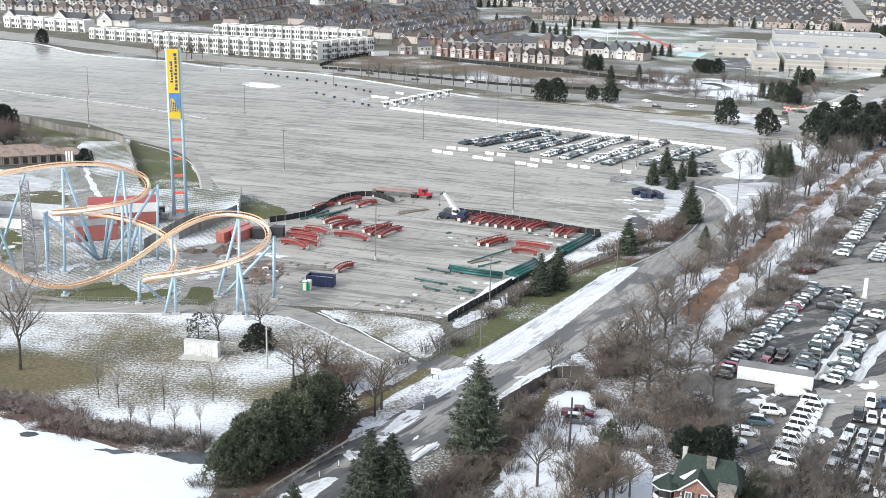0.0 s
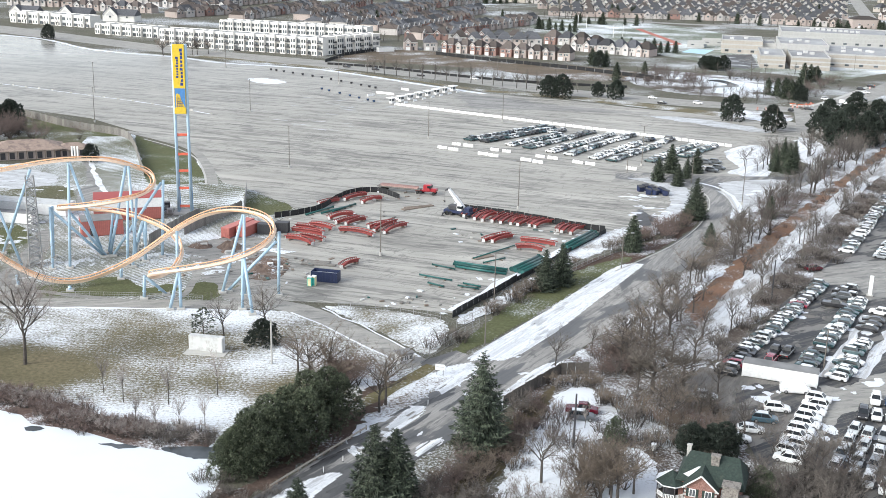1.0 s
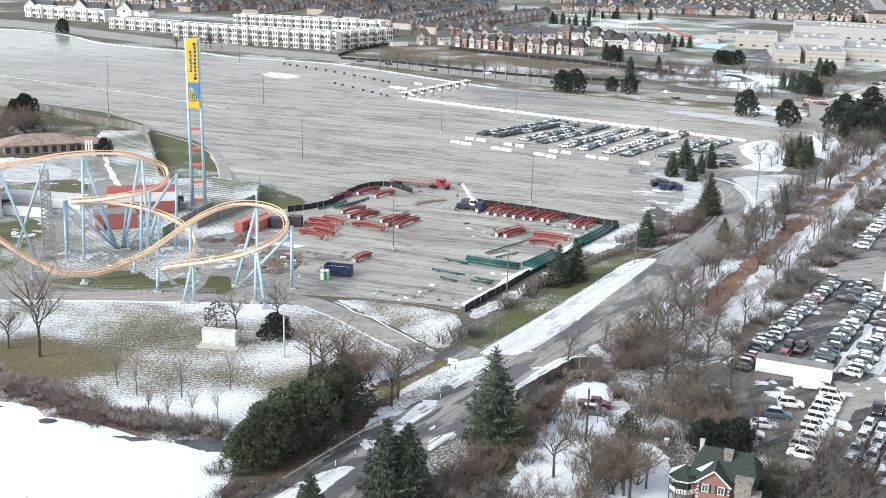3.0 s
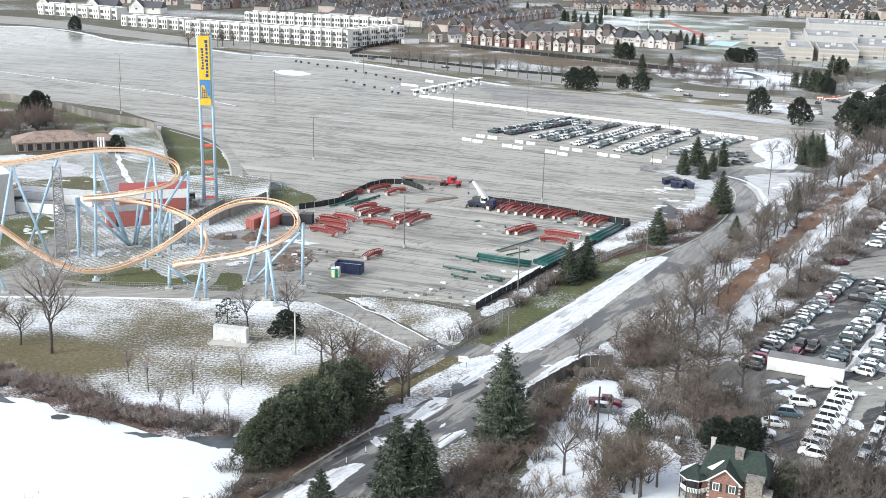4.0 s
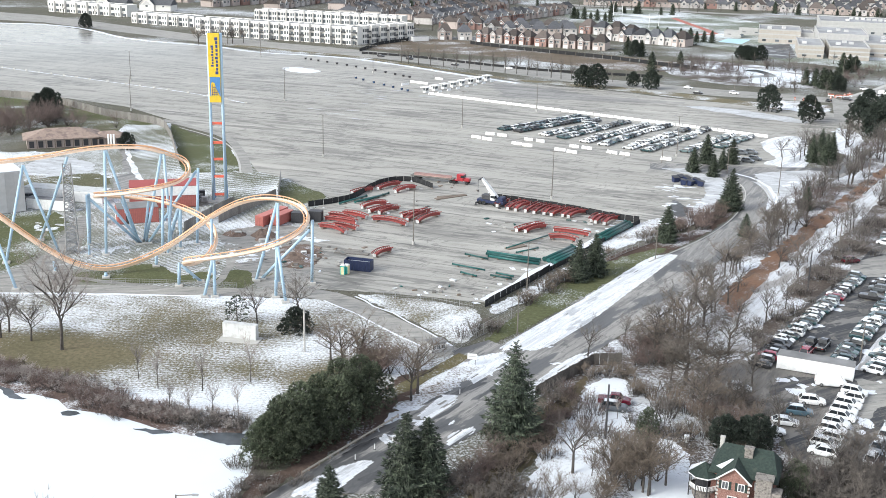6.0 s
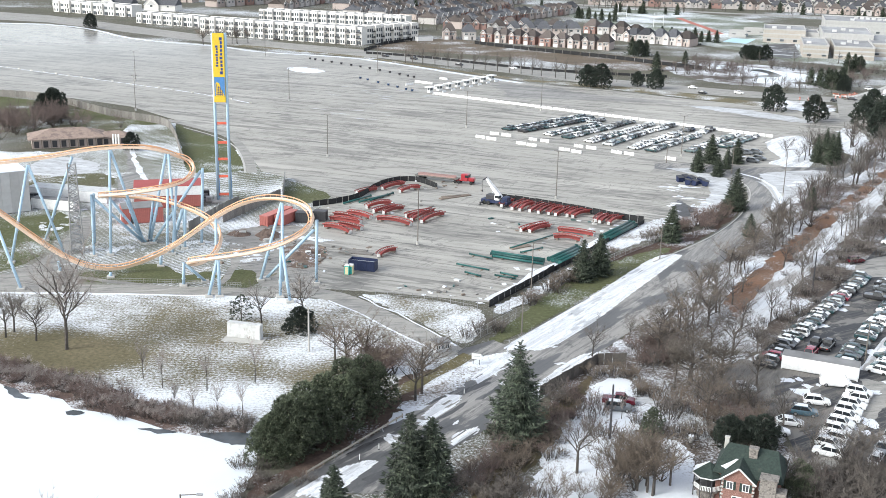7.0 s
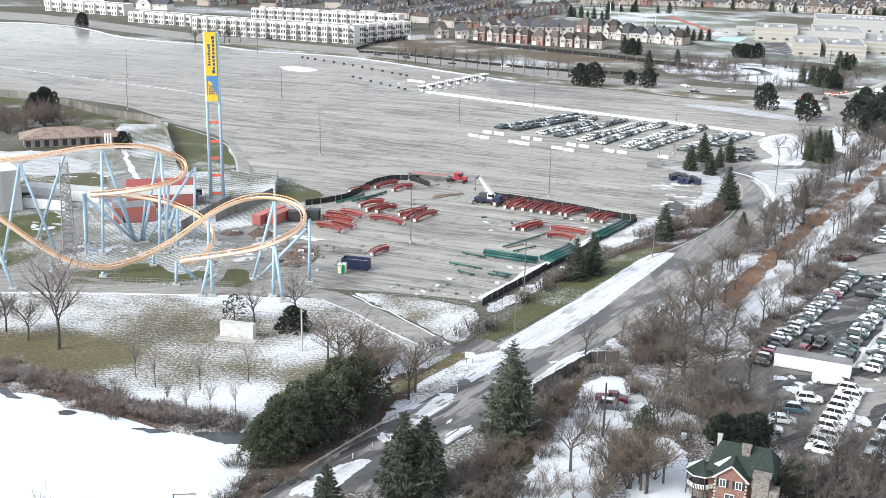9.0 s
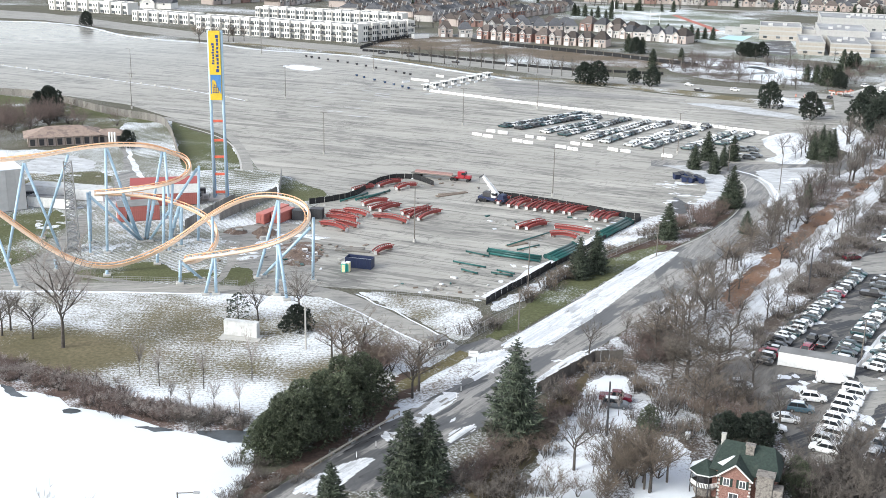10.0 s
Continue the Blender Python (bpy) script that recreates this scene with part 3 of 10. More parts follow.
patch("ride_lawn", [(-59.9, 237.9), (-57.6, 244.1), (-53.2, 242.0), (-50.8, 233.6), (-54.6, 230.4), (-58.9, 231.6)], 0.034, "turf_green", 0.8, label="dull green grass beside the low track")
patch("ride_lawn", [(-92.4, 236.2), (-88.2, 240.0), (-80.7, 245.6), (-74.9, 244.9), (-69.4, 238.6), (-63.1, 241.8), (-60.8, 238.7), (-62.7, 235.2), (-74.0, 232.0), (-89.1, 231.6)], 0.03, "turf_green", 0.8, label="dull green grass below the low track")
patch("ride_lawn", [(-134.7, 284.3), (-130.3, 287.7), (-122.5, 290.6), (-114.2, 287.0), (-108.9, 274.8), (-107.9, 261.6), (-106.7, 248.6), (-109.4, 239.0), (-116.0, 232.2), (-136.0, 250.0)], 0.045, "turf_green", 0.8, label="green grass patch beside the ride's path")
patch("ride_yard", [(-66.7, 276.0), (-48.8, 283.1), (-40.9, 262.8), (-36.1, 230.7), (-47.8, 231.8), (-57.5, 247.6)], 0.025, "plaza_asphalt", 1.5, label="littered bare ground beside the coaster")
patch("park_lawn", [(-142.6, 218.7), (-94.7, 223.7), (-58.6, 224.9), (-34.3, 225.2), (-21.3, 217.3), (-8.7, 200.6), (-0.9, 193.1), (-7.7, 179.3), (-13.0, 171.5), (-29.3, 160.4), (-44.4, 159.6), (-62.2, 164.4), (-73.9, 170.7), (-88.2, 179.3), (-127.1, 192.8)],
      0.02, "turf_park", 1.0, smooth=False, label="park lawn under thin patchy snow")
patch("pond", [(-134.1, 204.4), (-89.3, 181.8), (-74.5, 172.3), (-66.2, 168.5), (-55.3, 162.7), (-45.7, 161.2), (-37.0, 161.4), (-34.3, 156.3), (-33.3, 149.0), (-33.3, 137.5), (-31.3, 122.3), (-83.5, 120.0)], 0.09, "ice_snow", 0.8, label="frozen pond covered with white snow", category="pond")
for i, o in enumerate(([(-44.2, 158.8), (-41.7, 159.6), (-38.6, 159.7), (-35.4, 159.3), (-34.5, 157.4), (-35.3, 155.4), (-38.6, 155.6), (-42.0, 157.0)], [(-54.9, 160.0), (-52.7, 160.2), (-50.3, 159.7), (-48.0, 159.0), (-50.8, 158.5), (-53.2, 159.1)], [(-68.3, 164.9), (-67.6, 165.6), (-66.3, 165.4), (-65.2, 164.6), (-66.4, 163.7), (-67.5, 163.9)], [(-83.0, 174.1), (-81.3, 173.6), (-78.9, 171.7), (-75.9, 169.1), (-77.8, 169.0), (-80.3, 170.8)])):
    patch("open_water", o, 0.125, "open_water", 0.5, 2.5, label="dark thawed water at the pond's edge", category="water")
strip("shore_bank", [(-133.4, 203.2), (-89.1, 181.3), (-75.5, 174.8), (-68.6, 171.9), (-57.2, 165.9), (-49.0, 163.2), (-37.3, 161.8)], 6.5, 0.105, "turf_shore", 3.4, label="brown bank between lawn and frozen pond", category="ground")
strip("perimeter_path", [(-143.3, 219.7), (-95.6, 225.9), (-71.5, 227.3), (-47.1, 228.4), (-36.1, 229.2), (-28.7, 224.5), (-21.2, 216.3), (-13.5, 207.3), (-4.7, 196.5)], 6.0, 0.05, "path_asphalt", label="narrow grey service road round the park")
strip("path_snow", [(-33.6, 224.6), (-26.1, 217.6), (-15.7, 205.6), (-8.6, 197.7)], 0.5, 0.075, "snow", 0.8, label="thin snow line along the service road", category="snow")
strip("path_snow", [(-27.3, 228.4), (-21.8, 222.5), (-14.0, 213.4), (-4.9, 200.9)], 0.5, 0.075, "snow", 0.8, label="thin snow line along the service road", category="snow")
strip("path_snow", [(-141.6, 217.0), (-94.4, 223.0), (-70.6, 224.4), (-46.5, 225.1)], 1.0, 0.06, "snow", 0.8, label="thin snow line below the path", category="snow")
strip("slope_road", [(-129.1, 434.3), (-111.3, 418.5), (-96.1, 402.4), (-85.4, 377.8), (-78.7, 356.4), (-75.7, 344.8)], 3.4, 0.07, "path_asphalt", label="narrow drive round the grass slope")
strip("slope_road_edge", [(-118.0, 418.6), (-103.4, 404.6), (-91.3, 387.0), (-82.7, 363.0), (-77.8, 344.5)], 0.7, 0.075, "kerb_concrete", label="pale kerb round the grass slope", category="kerb")
patch("gate_lawn", [(-25.8, 228.1), (-22.5, 229.8), (-10.0, 227.0), (-0.7, 222.3), (0.0, 210.5), (-3.8, 202.7), (-14.0, 214.8)], 0.055, "gate_turf", 0.8, label="snowy lawn wedge beside the gate road")
# main road
patch("main_road", [(-28.5, 141.6), (-24.6, 148.0), (-12.6, 167.8), (-5.7, 178.9), (2.9, 193.4), (4.0, 201.5), (14.2, 218.1), (25.9, 237.4), (43.3, 264.1), (59.3, 286.1), (71.3, 308.0), (79.8, 331.9), (82.6, 347.4), (78.0, 360.9), (56.7, 370.7), (58.0, 380.1), (82.0, 381.0), (93.8, 378.6), (121.0, 381.7), (136.0, 401.1), (138.4, 389.5), (116.0, 361.6), (85.1, 318.5), (54.2, 254.3), (45.5, 238.9), (29.1, 210.9), (20.8, 196.8), (12.0, 179.2), (-4.1, 157.5), (-14.0, 142.3)],
      0.06, "road_asphalt", smooth=False, label="grey asphalt road with dark damp patches", category="road")
patch("shore_bank", [(-35.1, 150.0), (-31.4, 146.2), (-27.2, 149.2), (-24.9, 149.9), (-27.4, 145.3), (-30.0, 140.8), (-30.8, 136.7), (-33.2, 136.5), (-32.8, 142.9)], 0.0615, "turf_needles", 0.8, 3.0, label="brown brushy bank between pond and road")
patch("main_road", [(-24.2, 149.0), (-27.1, 144.5), (-29.7, 139.9), (-31.0, 136.1), (-23.7, 136.7), (-19.5, 141.7)], 0.0645, "road_asphalt", smooth=False, label="grey asphalt road along the guard rail", category="road")
strip("bank_grass", [(-15.8, 175.1), (-14.5, 177.6), (-11.7, 180.9), (-8.6, 186.3), (-5.3, 191.6), (-2.2, 196.7)], 3.0, 0.0705, "turf_oak", 1.2, label="tan grass bank beside the road", category="ground")
patch("gate_apron", [(-4.8, 198.5), (2.3, 205.0), (5.6, 201.6), (3.6, 193.4), (-0.9, 192.0), (-3.6, 194.6)], 0.065, "road_asphalt", smooth=False, label="asphalt apron before the park gate", category="road")
for o in ([(4.7, 200.9), (9.2, 209.2), (14.1, 217.4), (25.9, 237.0), (42.0, 265.0), (49.4, 268.5), (45.4, 259.6), (32.9, 235.9), (24.4, 219.5), (17.0, 207.2), (12.8, 201.4), (8.9, 200.0)],
          [(-9.4, 168.8), (-6.1, 176.5), (-3.4, 177.1), (-4.0, 173.6), (-8.0, 167.4)], [(-25.7, 141.7), (-21.4, 148.5), (-16.7, 152.3), (-14.9, 151.7), (-17.8, 146.6), (-21.1, 140.4)], [(-1.8, 184.6), (3.9, 198.0), (6.6, 194.4), (2.3, 187.4), (-0.3, 183.4)],
          [(8.9, 181.2), (13.2, 189.4), (18.6, 198.0), (23.0, 200.9), (21.5, 196.8), (15.8, 188.3), (10.0, 177.9)], [(-4.1, 161.8), (-0.5, 165.1), (-0.0, 163.0), (-3.5, 158.3)]):
    striped_snow(o, radians(58.5), 0.10, -0.12 if o[0][0] == 4.7 else 0.13)
striped_snow([(10.6, 179.2), (12.3, 185.0), (16.1, 191.6), (20.1, 197.3), (21.1, 197.4), (17.2, 189.9), (13.3, 183.4), (11.0, 178.3)], radians(58.5), 0.104, -0.2)
patch("verge_grass", [(0.6, 201.2), (7.0, 217.6), (15.0, 234.6), (24.0, 251.9), (39.8, 269.7), (47.7, 274.4), (42.7, 265.0), (28.4, 242.4), (14.2, 218.8), (5.7, 206.1)], 0.055, "turf_green", 0.8, label="green grass verge beside the road")
patch("verge_snow", [(2.3, 223.5), (10.0, 236.2), (20.8, 254.8), (32.0, 278.3), (43.7, 297.4), (55.0, 310.9), (61.8, 321.6), (48.4, 289.1), (32.5, 269.1), (22.6, 251.8), (12.4, 233.2), (4.7, 221.6)], 0.05, "verge_thin", 1.2, label="snowy verge outside the construction fence")
strip("island_snow", [(57.3, 368.1), (63.8, 372.4), (69.9, 368.7), (73.9, 357.0)], 2.2, 0.055, "road_snow", 1.2, label="narrow snow bank at the lot's edge", category="snow")
patch("island_snow", [(73.4, 360.3), (76.6, 355.7), (74.8, 341.1), (70.2, 323.2), (63.4, 306.6), (56.5, 295.6), (47.5, 282.9), (45.7, 284.9), (52.6, 295.8), (59.5, 308.8), (58.8, 313.9), (65.7, 322.7), (70.5, 339.2)], 0.055, "road_snow", 1.2, label="snow bank at the lot's edge", category="snow")
strip("lot_seam", [(-270.0, 580.5), (-227.9, 556.7), (-195.4, 538.6), (-172.9, 525.6), (-148.5, 512.0), (-126.2, 497.3), (-105.3, 480.6)], 1.2, 0.055, "road_snow", 0.8, label="pale seam with kerb stones across the lot", category="kerb")
strip("fence_snow", [(1.3, 227.9), (8.8, 241.3), (16.7, 255.4), (25.6, 272.5), (34.3, 286.1), (42.1, 297.3)], 3.0, 0.06, "snow", 1.5, label="snow lying inside the construction fence", category="snow")
patch("entry_snow", [(106.2, 423.4), (112.9, 434.7), (121.2, 440.7), (125.9, 435.2), (120.2, 409.6), (114.1, 386.6), (108.9, 377.6), (103.9, 379.8), (98.6, 385.8), (105.4, 395.4), (104.6, 405.6)], 0.055, "road_snow", 1.2, 4.0, label="snow-covered island beside the entrance", category="snow")
patch("entry_snow", [(145.3, 460.5), (151.8, 451.0), (146.5, 423.9), (137.4, 405.4), (131.7, 411.1)], 0.075, "road_snow", 2.0, 4.0, label="snow bank beside the entrance road", category="snow")
patch("entry_triangle", [(86.3, 355.9), (93.4, 354.2), (105.3, 360.5), (101.6, 350.2), (86.2, 323.4), (86.2, 330.4), (86.9, 343.9)], 0.07, "thin_snow", 0.8, label="thinly snowed traffic island")
patch("lot_damp", [(5.0, 565.0), (42.9, 540.2), (66.5, 528.3), (91.7, 515.6), (97.0, 495.0), (110.0, 479.1), (130.5, 464.8), (128.4, 450.6), (105.2, 452.5), (73.3, 474.3), (40.7, 494.6), (10.0, 520.0)], 0.044, "lot_damp", 5.0, label="damp darker stretch of the parking lot", category="parking lot")
patch("far_snow", [(89.1, 509.8), (102.3, 510.2), (120.7, 498.6), (137.5, 480.1), (133.9, 471.1), (117.1, 483.0), (100.2, 498.7)], 0.06, "thin_snow", 2.5, 5.0, label="thin snow sheet on the lot", category="snow")
patch("bank_wood", [(24.5, 202.8), (45.3, 238.1), (84.7, 317.1), (118.3, 366.2), (165.2, 463.2), (244.8, 592.0), (277.5, 597.6), (250.2, 536.1), (168.2, 415.5), (112.3, 319.8), (73.6, 253.7), (52.9, 210.9), (48.4, 190.3), (50.0, 156.9), (40.0, 130.7), (21.0, 129.8), (8.8, 144.2), (12.2, 178.1), (20.7, 196.2)],
      0.03, "turf_wood", 1.0, smooth=False, label="leaf-strewn bank below bare trees")
patch("lot_bank", [(52.9, 210.9), (73.6, 253.7), (112.3, 319.8), (168.2, 415.5), (215.1, 491.1), (198.9, 452.2), (135.9, 343.7), (104.9, 285.8), (93.3, 265.8), (64.9, 221.7), (53.3, 201.7), (48.0, 190.2)], 0.04, "turf_brush", 1.0, smooth=False, label="brown brushy bank beside the storage lot")
patch("rust_bank", [(54.9, 221.0), (61.2, 233.8), (73.8, 259.5), (92.1, 293.6), (112.4, 327.4), (137.1, 369.1), (184.9, 449.1), (183.2, 455.2), (142.3, 389.0), (109.3, 334.2), (84.7, 293.0), (68.8, 263.4), (54.4, 236.4)], 0.045, "turf_rust", 1.3, 4.0, label="rust-brown dead grass on the bank")
patch("entry_road", [(53.8, 363.3), (58.5, 376.4), (81.2, 377.2), (100.6, 375.7), (111.1, 376.9), (125.8, 388.0), (140.8, 423.2), (145.7, 457.9), (157.7, 481.5), (177.9, 516.7), (175.1, 500.4), (151.3, 445.9), (141.7, 412.3), (124.1, 375.7), (101.7, 347.1), (104.3, 360.4), (93.4, 354.2), (85.4, 355.0), (78.3, 362.6), (67.8, 356.4), (63.5, 364.4)], 0.058, "path_asphalt", smooth=False, label="worn asphalt entrance road", category="road")
patch("verge_brown", [(31.3, 264.1), (45.7, 280.6), (60.4, 296.0), (73.3, 316.0), (69.6, 306.0), (58.7, 286.7), (43.5, 265.1), (37.0, 258.9)], 0.05, "verge_mulch", 0.8, label="dark brown brush verge beside the kerb")
patch("earth_patch", [(-49.3, 262.7), (-46.3, 267.0), (-40.7, 263.6), (-38.5, 254.3), (-40.9, 247.2), (-45.9, 248.9)], 0.04, "earth_brown", 2.0, 3.0, label="bare red-brown earth beside the coaster")
strip("rail_trail", [(48.0, 202.9), (53.6, 214.1), (61.6, 231.5), (74.8, 258.3), (88.2, 282.2), (96.6, 296.4), (111.3, 321.7), (137.0, 366.5), (185.0, 445.4)], 6.4, 0.07, "trail_snow", 1.6, label="snow-covered trail between the banks", category="path")
patch("dealer_lot", [(48.0, 190.2), (53.3, 201.7), (64.9, 221.7), (93.3, 265.8), (104.9, 285.8), (135.9, 343.7), (189.8, 441.1), (258.5, 450.0), (86.4, 132.7), (50.7, 131.1), (56.0, 153.5), (50.2, 157.8), (50.7, 177.9), (49.4, 187.7)],
      0.05, "dealer_asphalt", smooth=False, label="dark damp asphalt car storage lot", category="parking lot")
patch("muddy_lane", [(46.2, 183.7), (48.9, 190.3), (52.6, 196.5), (56.2, 194.5), (63.4, 191.2), (64.7, 188.7), (61.1, 186.9), (56.5, 185.1), (53.5, 178.1), (49.3, 172.2), (45.2, 171.3)], 0.062, "mud_asphalt", 1.0, label="muddy brown-grey asphalt beside the trailer", category="road")
patch("mud_apron", [(50.4, 200.1), (55.8, 196.2), (63.0, 193.4), (61.8, 187.5), (55.6, 180.4), (52.5, 177.2), (46.2, 174.7), (42.5, 180.0), (43.7, 188.0), (46.0, 194.9)], 0.0655, "mud_asphalt", 1.2, label="tan muddy asphalt below bare trees", category="road")
patch("damp_apron", [(55.2, 189.4), (58.6, 191.9), (62.8, 192.3), (62.3, 189.2), (63.8, 186.0), (63.0, 181.0), (58.7, 184.7), (55.9, 181.6), (52.9, 180.1), (52.5, 184.1)], 0.0695, "dealer_asphalt", 0.9, label="dark damp asphalt before the trailer", category="road")
for line_ in ([(53.0, 199.0), (62.0, 213.0), (76.0, 235.0), (88.0, 254.0)], [(79.0, 196.5), (90.0, 214.0), (101.0, 232.0), (108.0, 244.0)], [(72.0, 197.0), (82.0, 213.0), (94.0, 233.0)]):
    strip("row_snow", line_, 2.4, 0.0735, "trail_snow", 1.6, label="trodden snow between rows of stored cars", category="snow")
blotches("dry_patch", [(70.2, 216.2), (73.8, 225.1), (78.5, 232.8), (81.6, 235.0), (85.0, 242.0)], 3.0, 26, 0.6, 2.2, 0.0715, "mud_asphalt", "dry tan asphalt between damp patches", "road", 0.5, 61)
patch("turning_circle", [(91.4, 264.3), (101.7, 273.9), (116.1, 278.2), (135.5, 277.8), (120.7, 244.6), (100.6, 247.2), (98.3, 255.6), (91.5, 256.0)], 0.07, "plaza_asphalt", label="pale worn turning circle", category="road")
patch("dealer_lane", [(70.4, 191.6), (74.1, 191.9), (91.1, 202.7), (128.1, 209.6), (121.5, 197.5), (79.6, 184.0), (69.4, 177.9), (55.5, 157.6), (51.0, 157.3), (61.6, 171.8)], 0.065, "path_asphalt", 1.0, label="dry grey driving lane between parked cars", category="road")
patch("fence_litter", [(28.2, 200.2), (30.7, 207.0), (37.0, 214.1), (41.4, 206.0), (38.1, 193.6), (32.8, 184.7), (28.4, 185.2)], 0.0525, "turf_brush", 1.4, 3.0, label="leaf litter and thin snow behind the fence")
patch("yard_snow", [(31.5, 178.5), (36.0, 181.0), (40.5, 179.0), (43.5, 172.0), (42.5, 166.5), (37.0, 164.0), (32.5, 167.5)], 0.0535, "turf_snowy", 1.4, 3.0, label="patchy snow below the trees behind the house", category="snow")
patch("yard_snow", [(25.0, 156.5), (29.5, 163.2), (33.1, 161.4), (33.9, 156.1), (33.4, 150.6), (29.5, 140.4), (23.1, 140.1)], 0.0545, "snow_yard", 1.0, 3.0, label="snowy ground beside the house", category="snow")
patch("yard_snow", [(7.4, 145.0), (11.4, 155.3), (16.2, 168.8), (19.1, 180.4), (21.6, 186.5), (25.1, 188.3), (27.6, 186.4), (26.3, 178.4), (25.8, 167.4), (22.2, 158.7), (18.8, 144.7), (17.0, 135.3), (6.9, 134.8)], 0.05, "snow_yard", 1.1, 3.5, label="snowy back yard", category="snow")
patch("yard_grass", [(0.5, 148.9), (7.8, 166.6), (14.1, 178.2), (20.0, 188.5), (18.7, 180.9), (15.3, 169.6), (10.0, 156.3), (6.0, 146.6), (6.2, 139.3), (0.6, 139.1)], 0.045, "turf_brown", 1.2, label="brown grass below the roadside fence")
patch("station_lawn", [(-139.7, 326.2), (-131.7, 332.8), (-122.6, 337.3), (-115.8, 331.1), (-113.9, 319.3), (-118.0, 309.0), (-134.9, 309.4)], 0.058, "turf_hill", 1.0, label="olive grass behind the ride station")
patch("station_snow", [(-147.0, 339.6), (-147.7, 355.1), (-139.7, 359.0), (-129.7, 352.4), (-124.6, 342.0), (-130.3, 333.8), (-139.8, 328.5)], 0.062, "thin_snow", 1.2, 3.0, label="thin sheet of snow behind the station lawn", category="snow")
patch("service_road", [(-128.3, 379.2), (-125.7, 377.6), (-114.7, 350.3), (-105.7, 329.5), (-104.8, 315.0), (-109.4, 315.0), (-114.5, 331.3), (-116.6, 345.7)], 0.066, "drive_asphalt", 0.8, label="grey service road down to the ride", category="road")
strip("service_snow", [(-126.0, 378.5), (-115.0, 351.1), (-105.9, 330.2)], 1.8, 0.07, "road_snow", 1.4, label="ridge of snow beside the service road", category="snow")
# far side of the lot
patch("far_road", [(-585.6, 958.0), (-348.8, 871.2), (-187.2, 750.0), (-67.2, 689.3), (12.7, 643.3), (63.3, 592.8), (118.8, 566.8), (171.4, 548.7), (171.6, 530.9), (114.1, 543.1), (60.6, 565.0), (12.0, 603.8), (-63.9, 655.0), (-177.4, 709.8), (-326.3, 813.7), (-532.9, 870.0)], 0.04, "path_asphalt", smooth=False, label="grey public road beyond the lot", category="road")
patch("far_verge", [(-178.9, 716.2), (-78.2, 663.3), (-10.8, 604.3), (17.6, 582.5), (61.0, 569.1), (98.2, 548.0), (143.3, 516.4), (149.2, 509.2), (139.8, 503.0), (95.7, 533.0), (57.7, 556.6), (16.3, 575.9), (-77.2, 655.1), (-175.8, 703.5)], 0.045, "turf_tan", 0.5, smooth=False, label="grass verge along the public road")
strip("lot_edge_snow", [(-479.5, 780.9), (-319.9, 797.5), (-232.5, 721.1), (-174.9, 694.0), (-136.9, 668.4), (-77.6, 649.5), (-10.5, 590.6), (16.1, 567.5)], 4.0, 0.06, "snow", 1.5, label="ridge of ploughed snow at the lot's edge", category="snow")
patch("vacant_land", [(-77.8, 705.8), (-65.4, 749.4), (-28.3, 772.8), (14.2, 739.4), (74.7, 707.0), (116.1, 674.5), (119.9, 638.3), (70.7, 634.0), (13.2, 676.4), (-46.5, 693.7)], 0.03, "turf_plot", 1.5, label="rough brown vacant building plot")
patch("sports_field", [(71.1, 1037.9), (114.5, 1106.7), (177.6, 1084.0), (226.7, 1009.2), (232.7, 929.2), (190.0, 840.6), (142.8, 837.6), (78.5, 934.2)], 0.03, "turf_field", label="pale green sports field under thin snow")
strip("running_track", [(176.0, 872.0), (166.0, 862.0), (150.0, 862.0), (135.0, 872.0)], 6, 0.075, "track_rubber", label="red end curve of the running track", category="running track")
strip("running_track", [(164.5, 1007.5), (168.7, 952.9), (172.4, 913.4), (174.3, 870.3)], 6, 0.06, "track_rubber", label="red running track", category="running track")
patch("corner_lawn", [(136.0, 535.8), (152.7, 531.4), (160.5, 519.0), (152.8, 503.3), (140.2, 504.6), (130.9, 514.5)], 0.0615, "verge_thin", 2.0, 5.0, label="thinly snowed grass at the lot's corner")
patch("school_grounds", [(177.7, 860.0), (239.5, 905.8), (333.7, 905.7), (300.5, 734.4), (230.5, 664.4), (204.2, 684.9), (184.2, 699.9), (169.8, 745.5), (151.8, 768.0), (140.0, 800.0)], 0.0385, "turf_field", 2.0, smooth=False, label="grey-green school grounds under thin snow")
patch("school_yard", [(181.4, 789.7), (214.9, 806.7), (198.0, 722.0), (187.3, 712.3), (172.6, 733.3)], 0.05, "wet_asphalt", 1.0, smooth=False, label="dark school yard asphalt with scraps of snow", category="yard")
blotches("snow_scrap", [(181.4, 770.7), (188.9, 750.7), (180.0, 735.0), (195.0, 735.0), (190.0, 780.0)], 7.0, 14, 2.0, 5.0, 0.06, "thin_snow", "thin snow on the school yard", "snow", 0.4, 44, (-0.3, 0.2))
patch("pond_bank", [(100.0, 640.0), (125.0, 690.0), (165.0, 672.0), (195.0, 645.0), (188.0, 600.0), (170.0, 580.0), (120.0, 590.0)], 0.0435, "turf_wood", 2.0, label="brown brushy ground round the storm pond")
patch("storm_pond", [(125.5, 672.5), (142.5, 665.6), (152.4, 665.2), (163.6, 649.7), (177.6, 635.7), (184.5, 623.1), (177.9, 608.3), (159.2, 600.1), (141.5, 594.3), (142.8, 609.9), (146.3, 635.0), (138.7, 646.8), (123.3, 651.0)], 0.06, "ice_snow", 1.5, 9.0, label="snow-covered storm pond", category="pond")
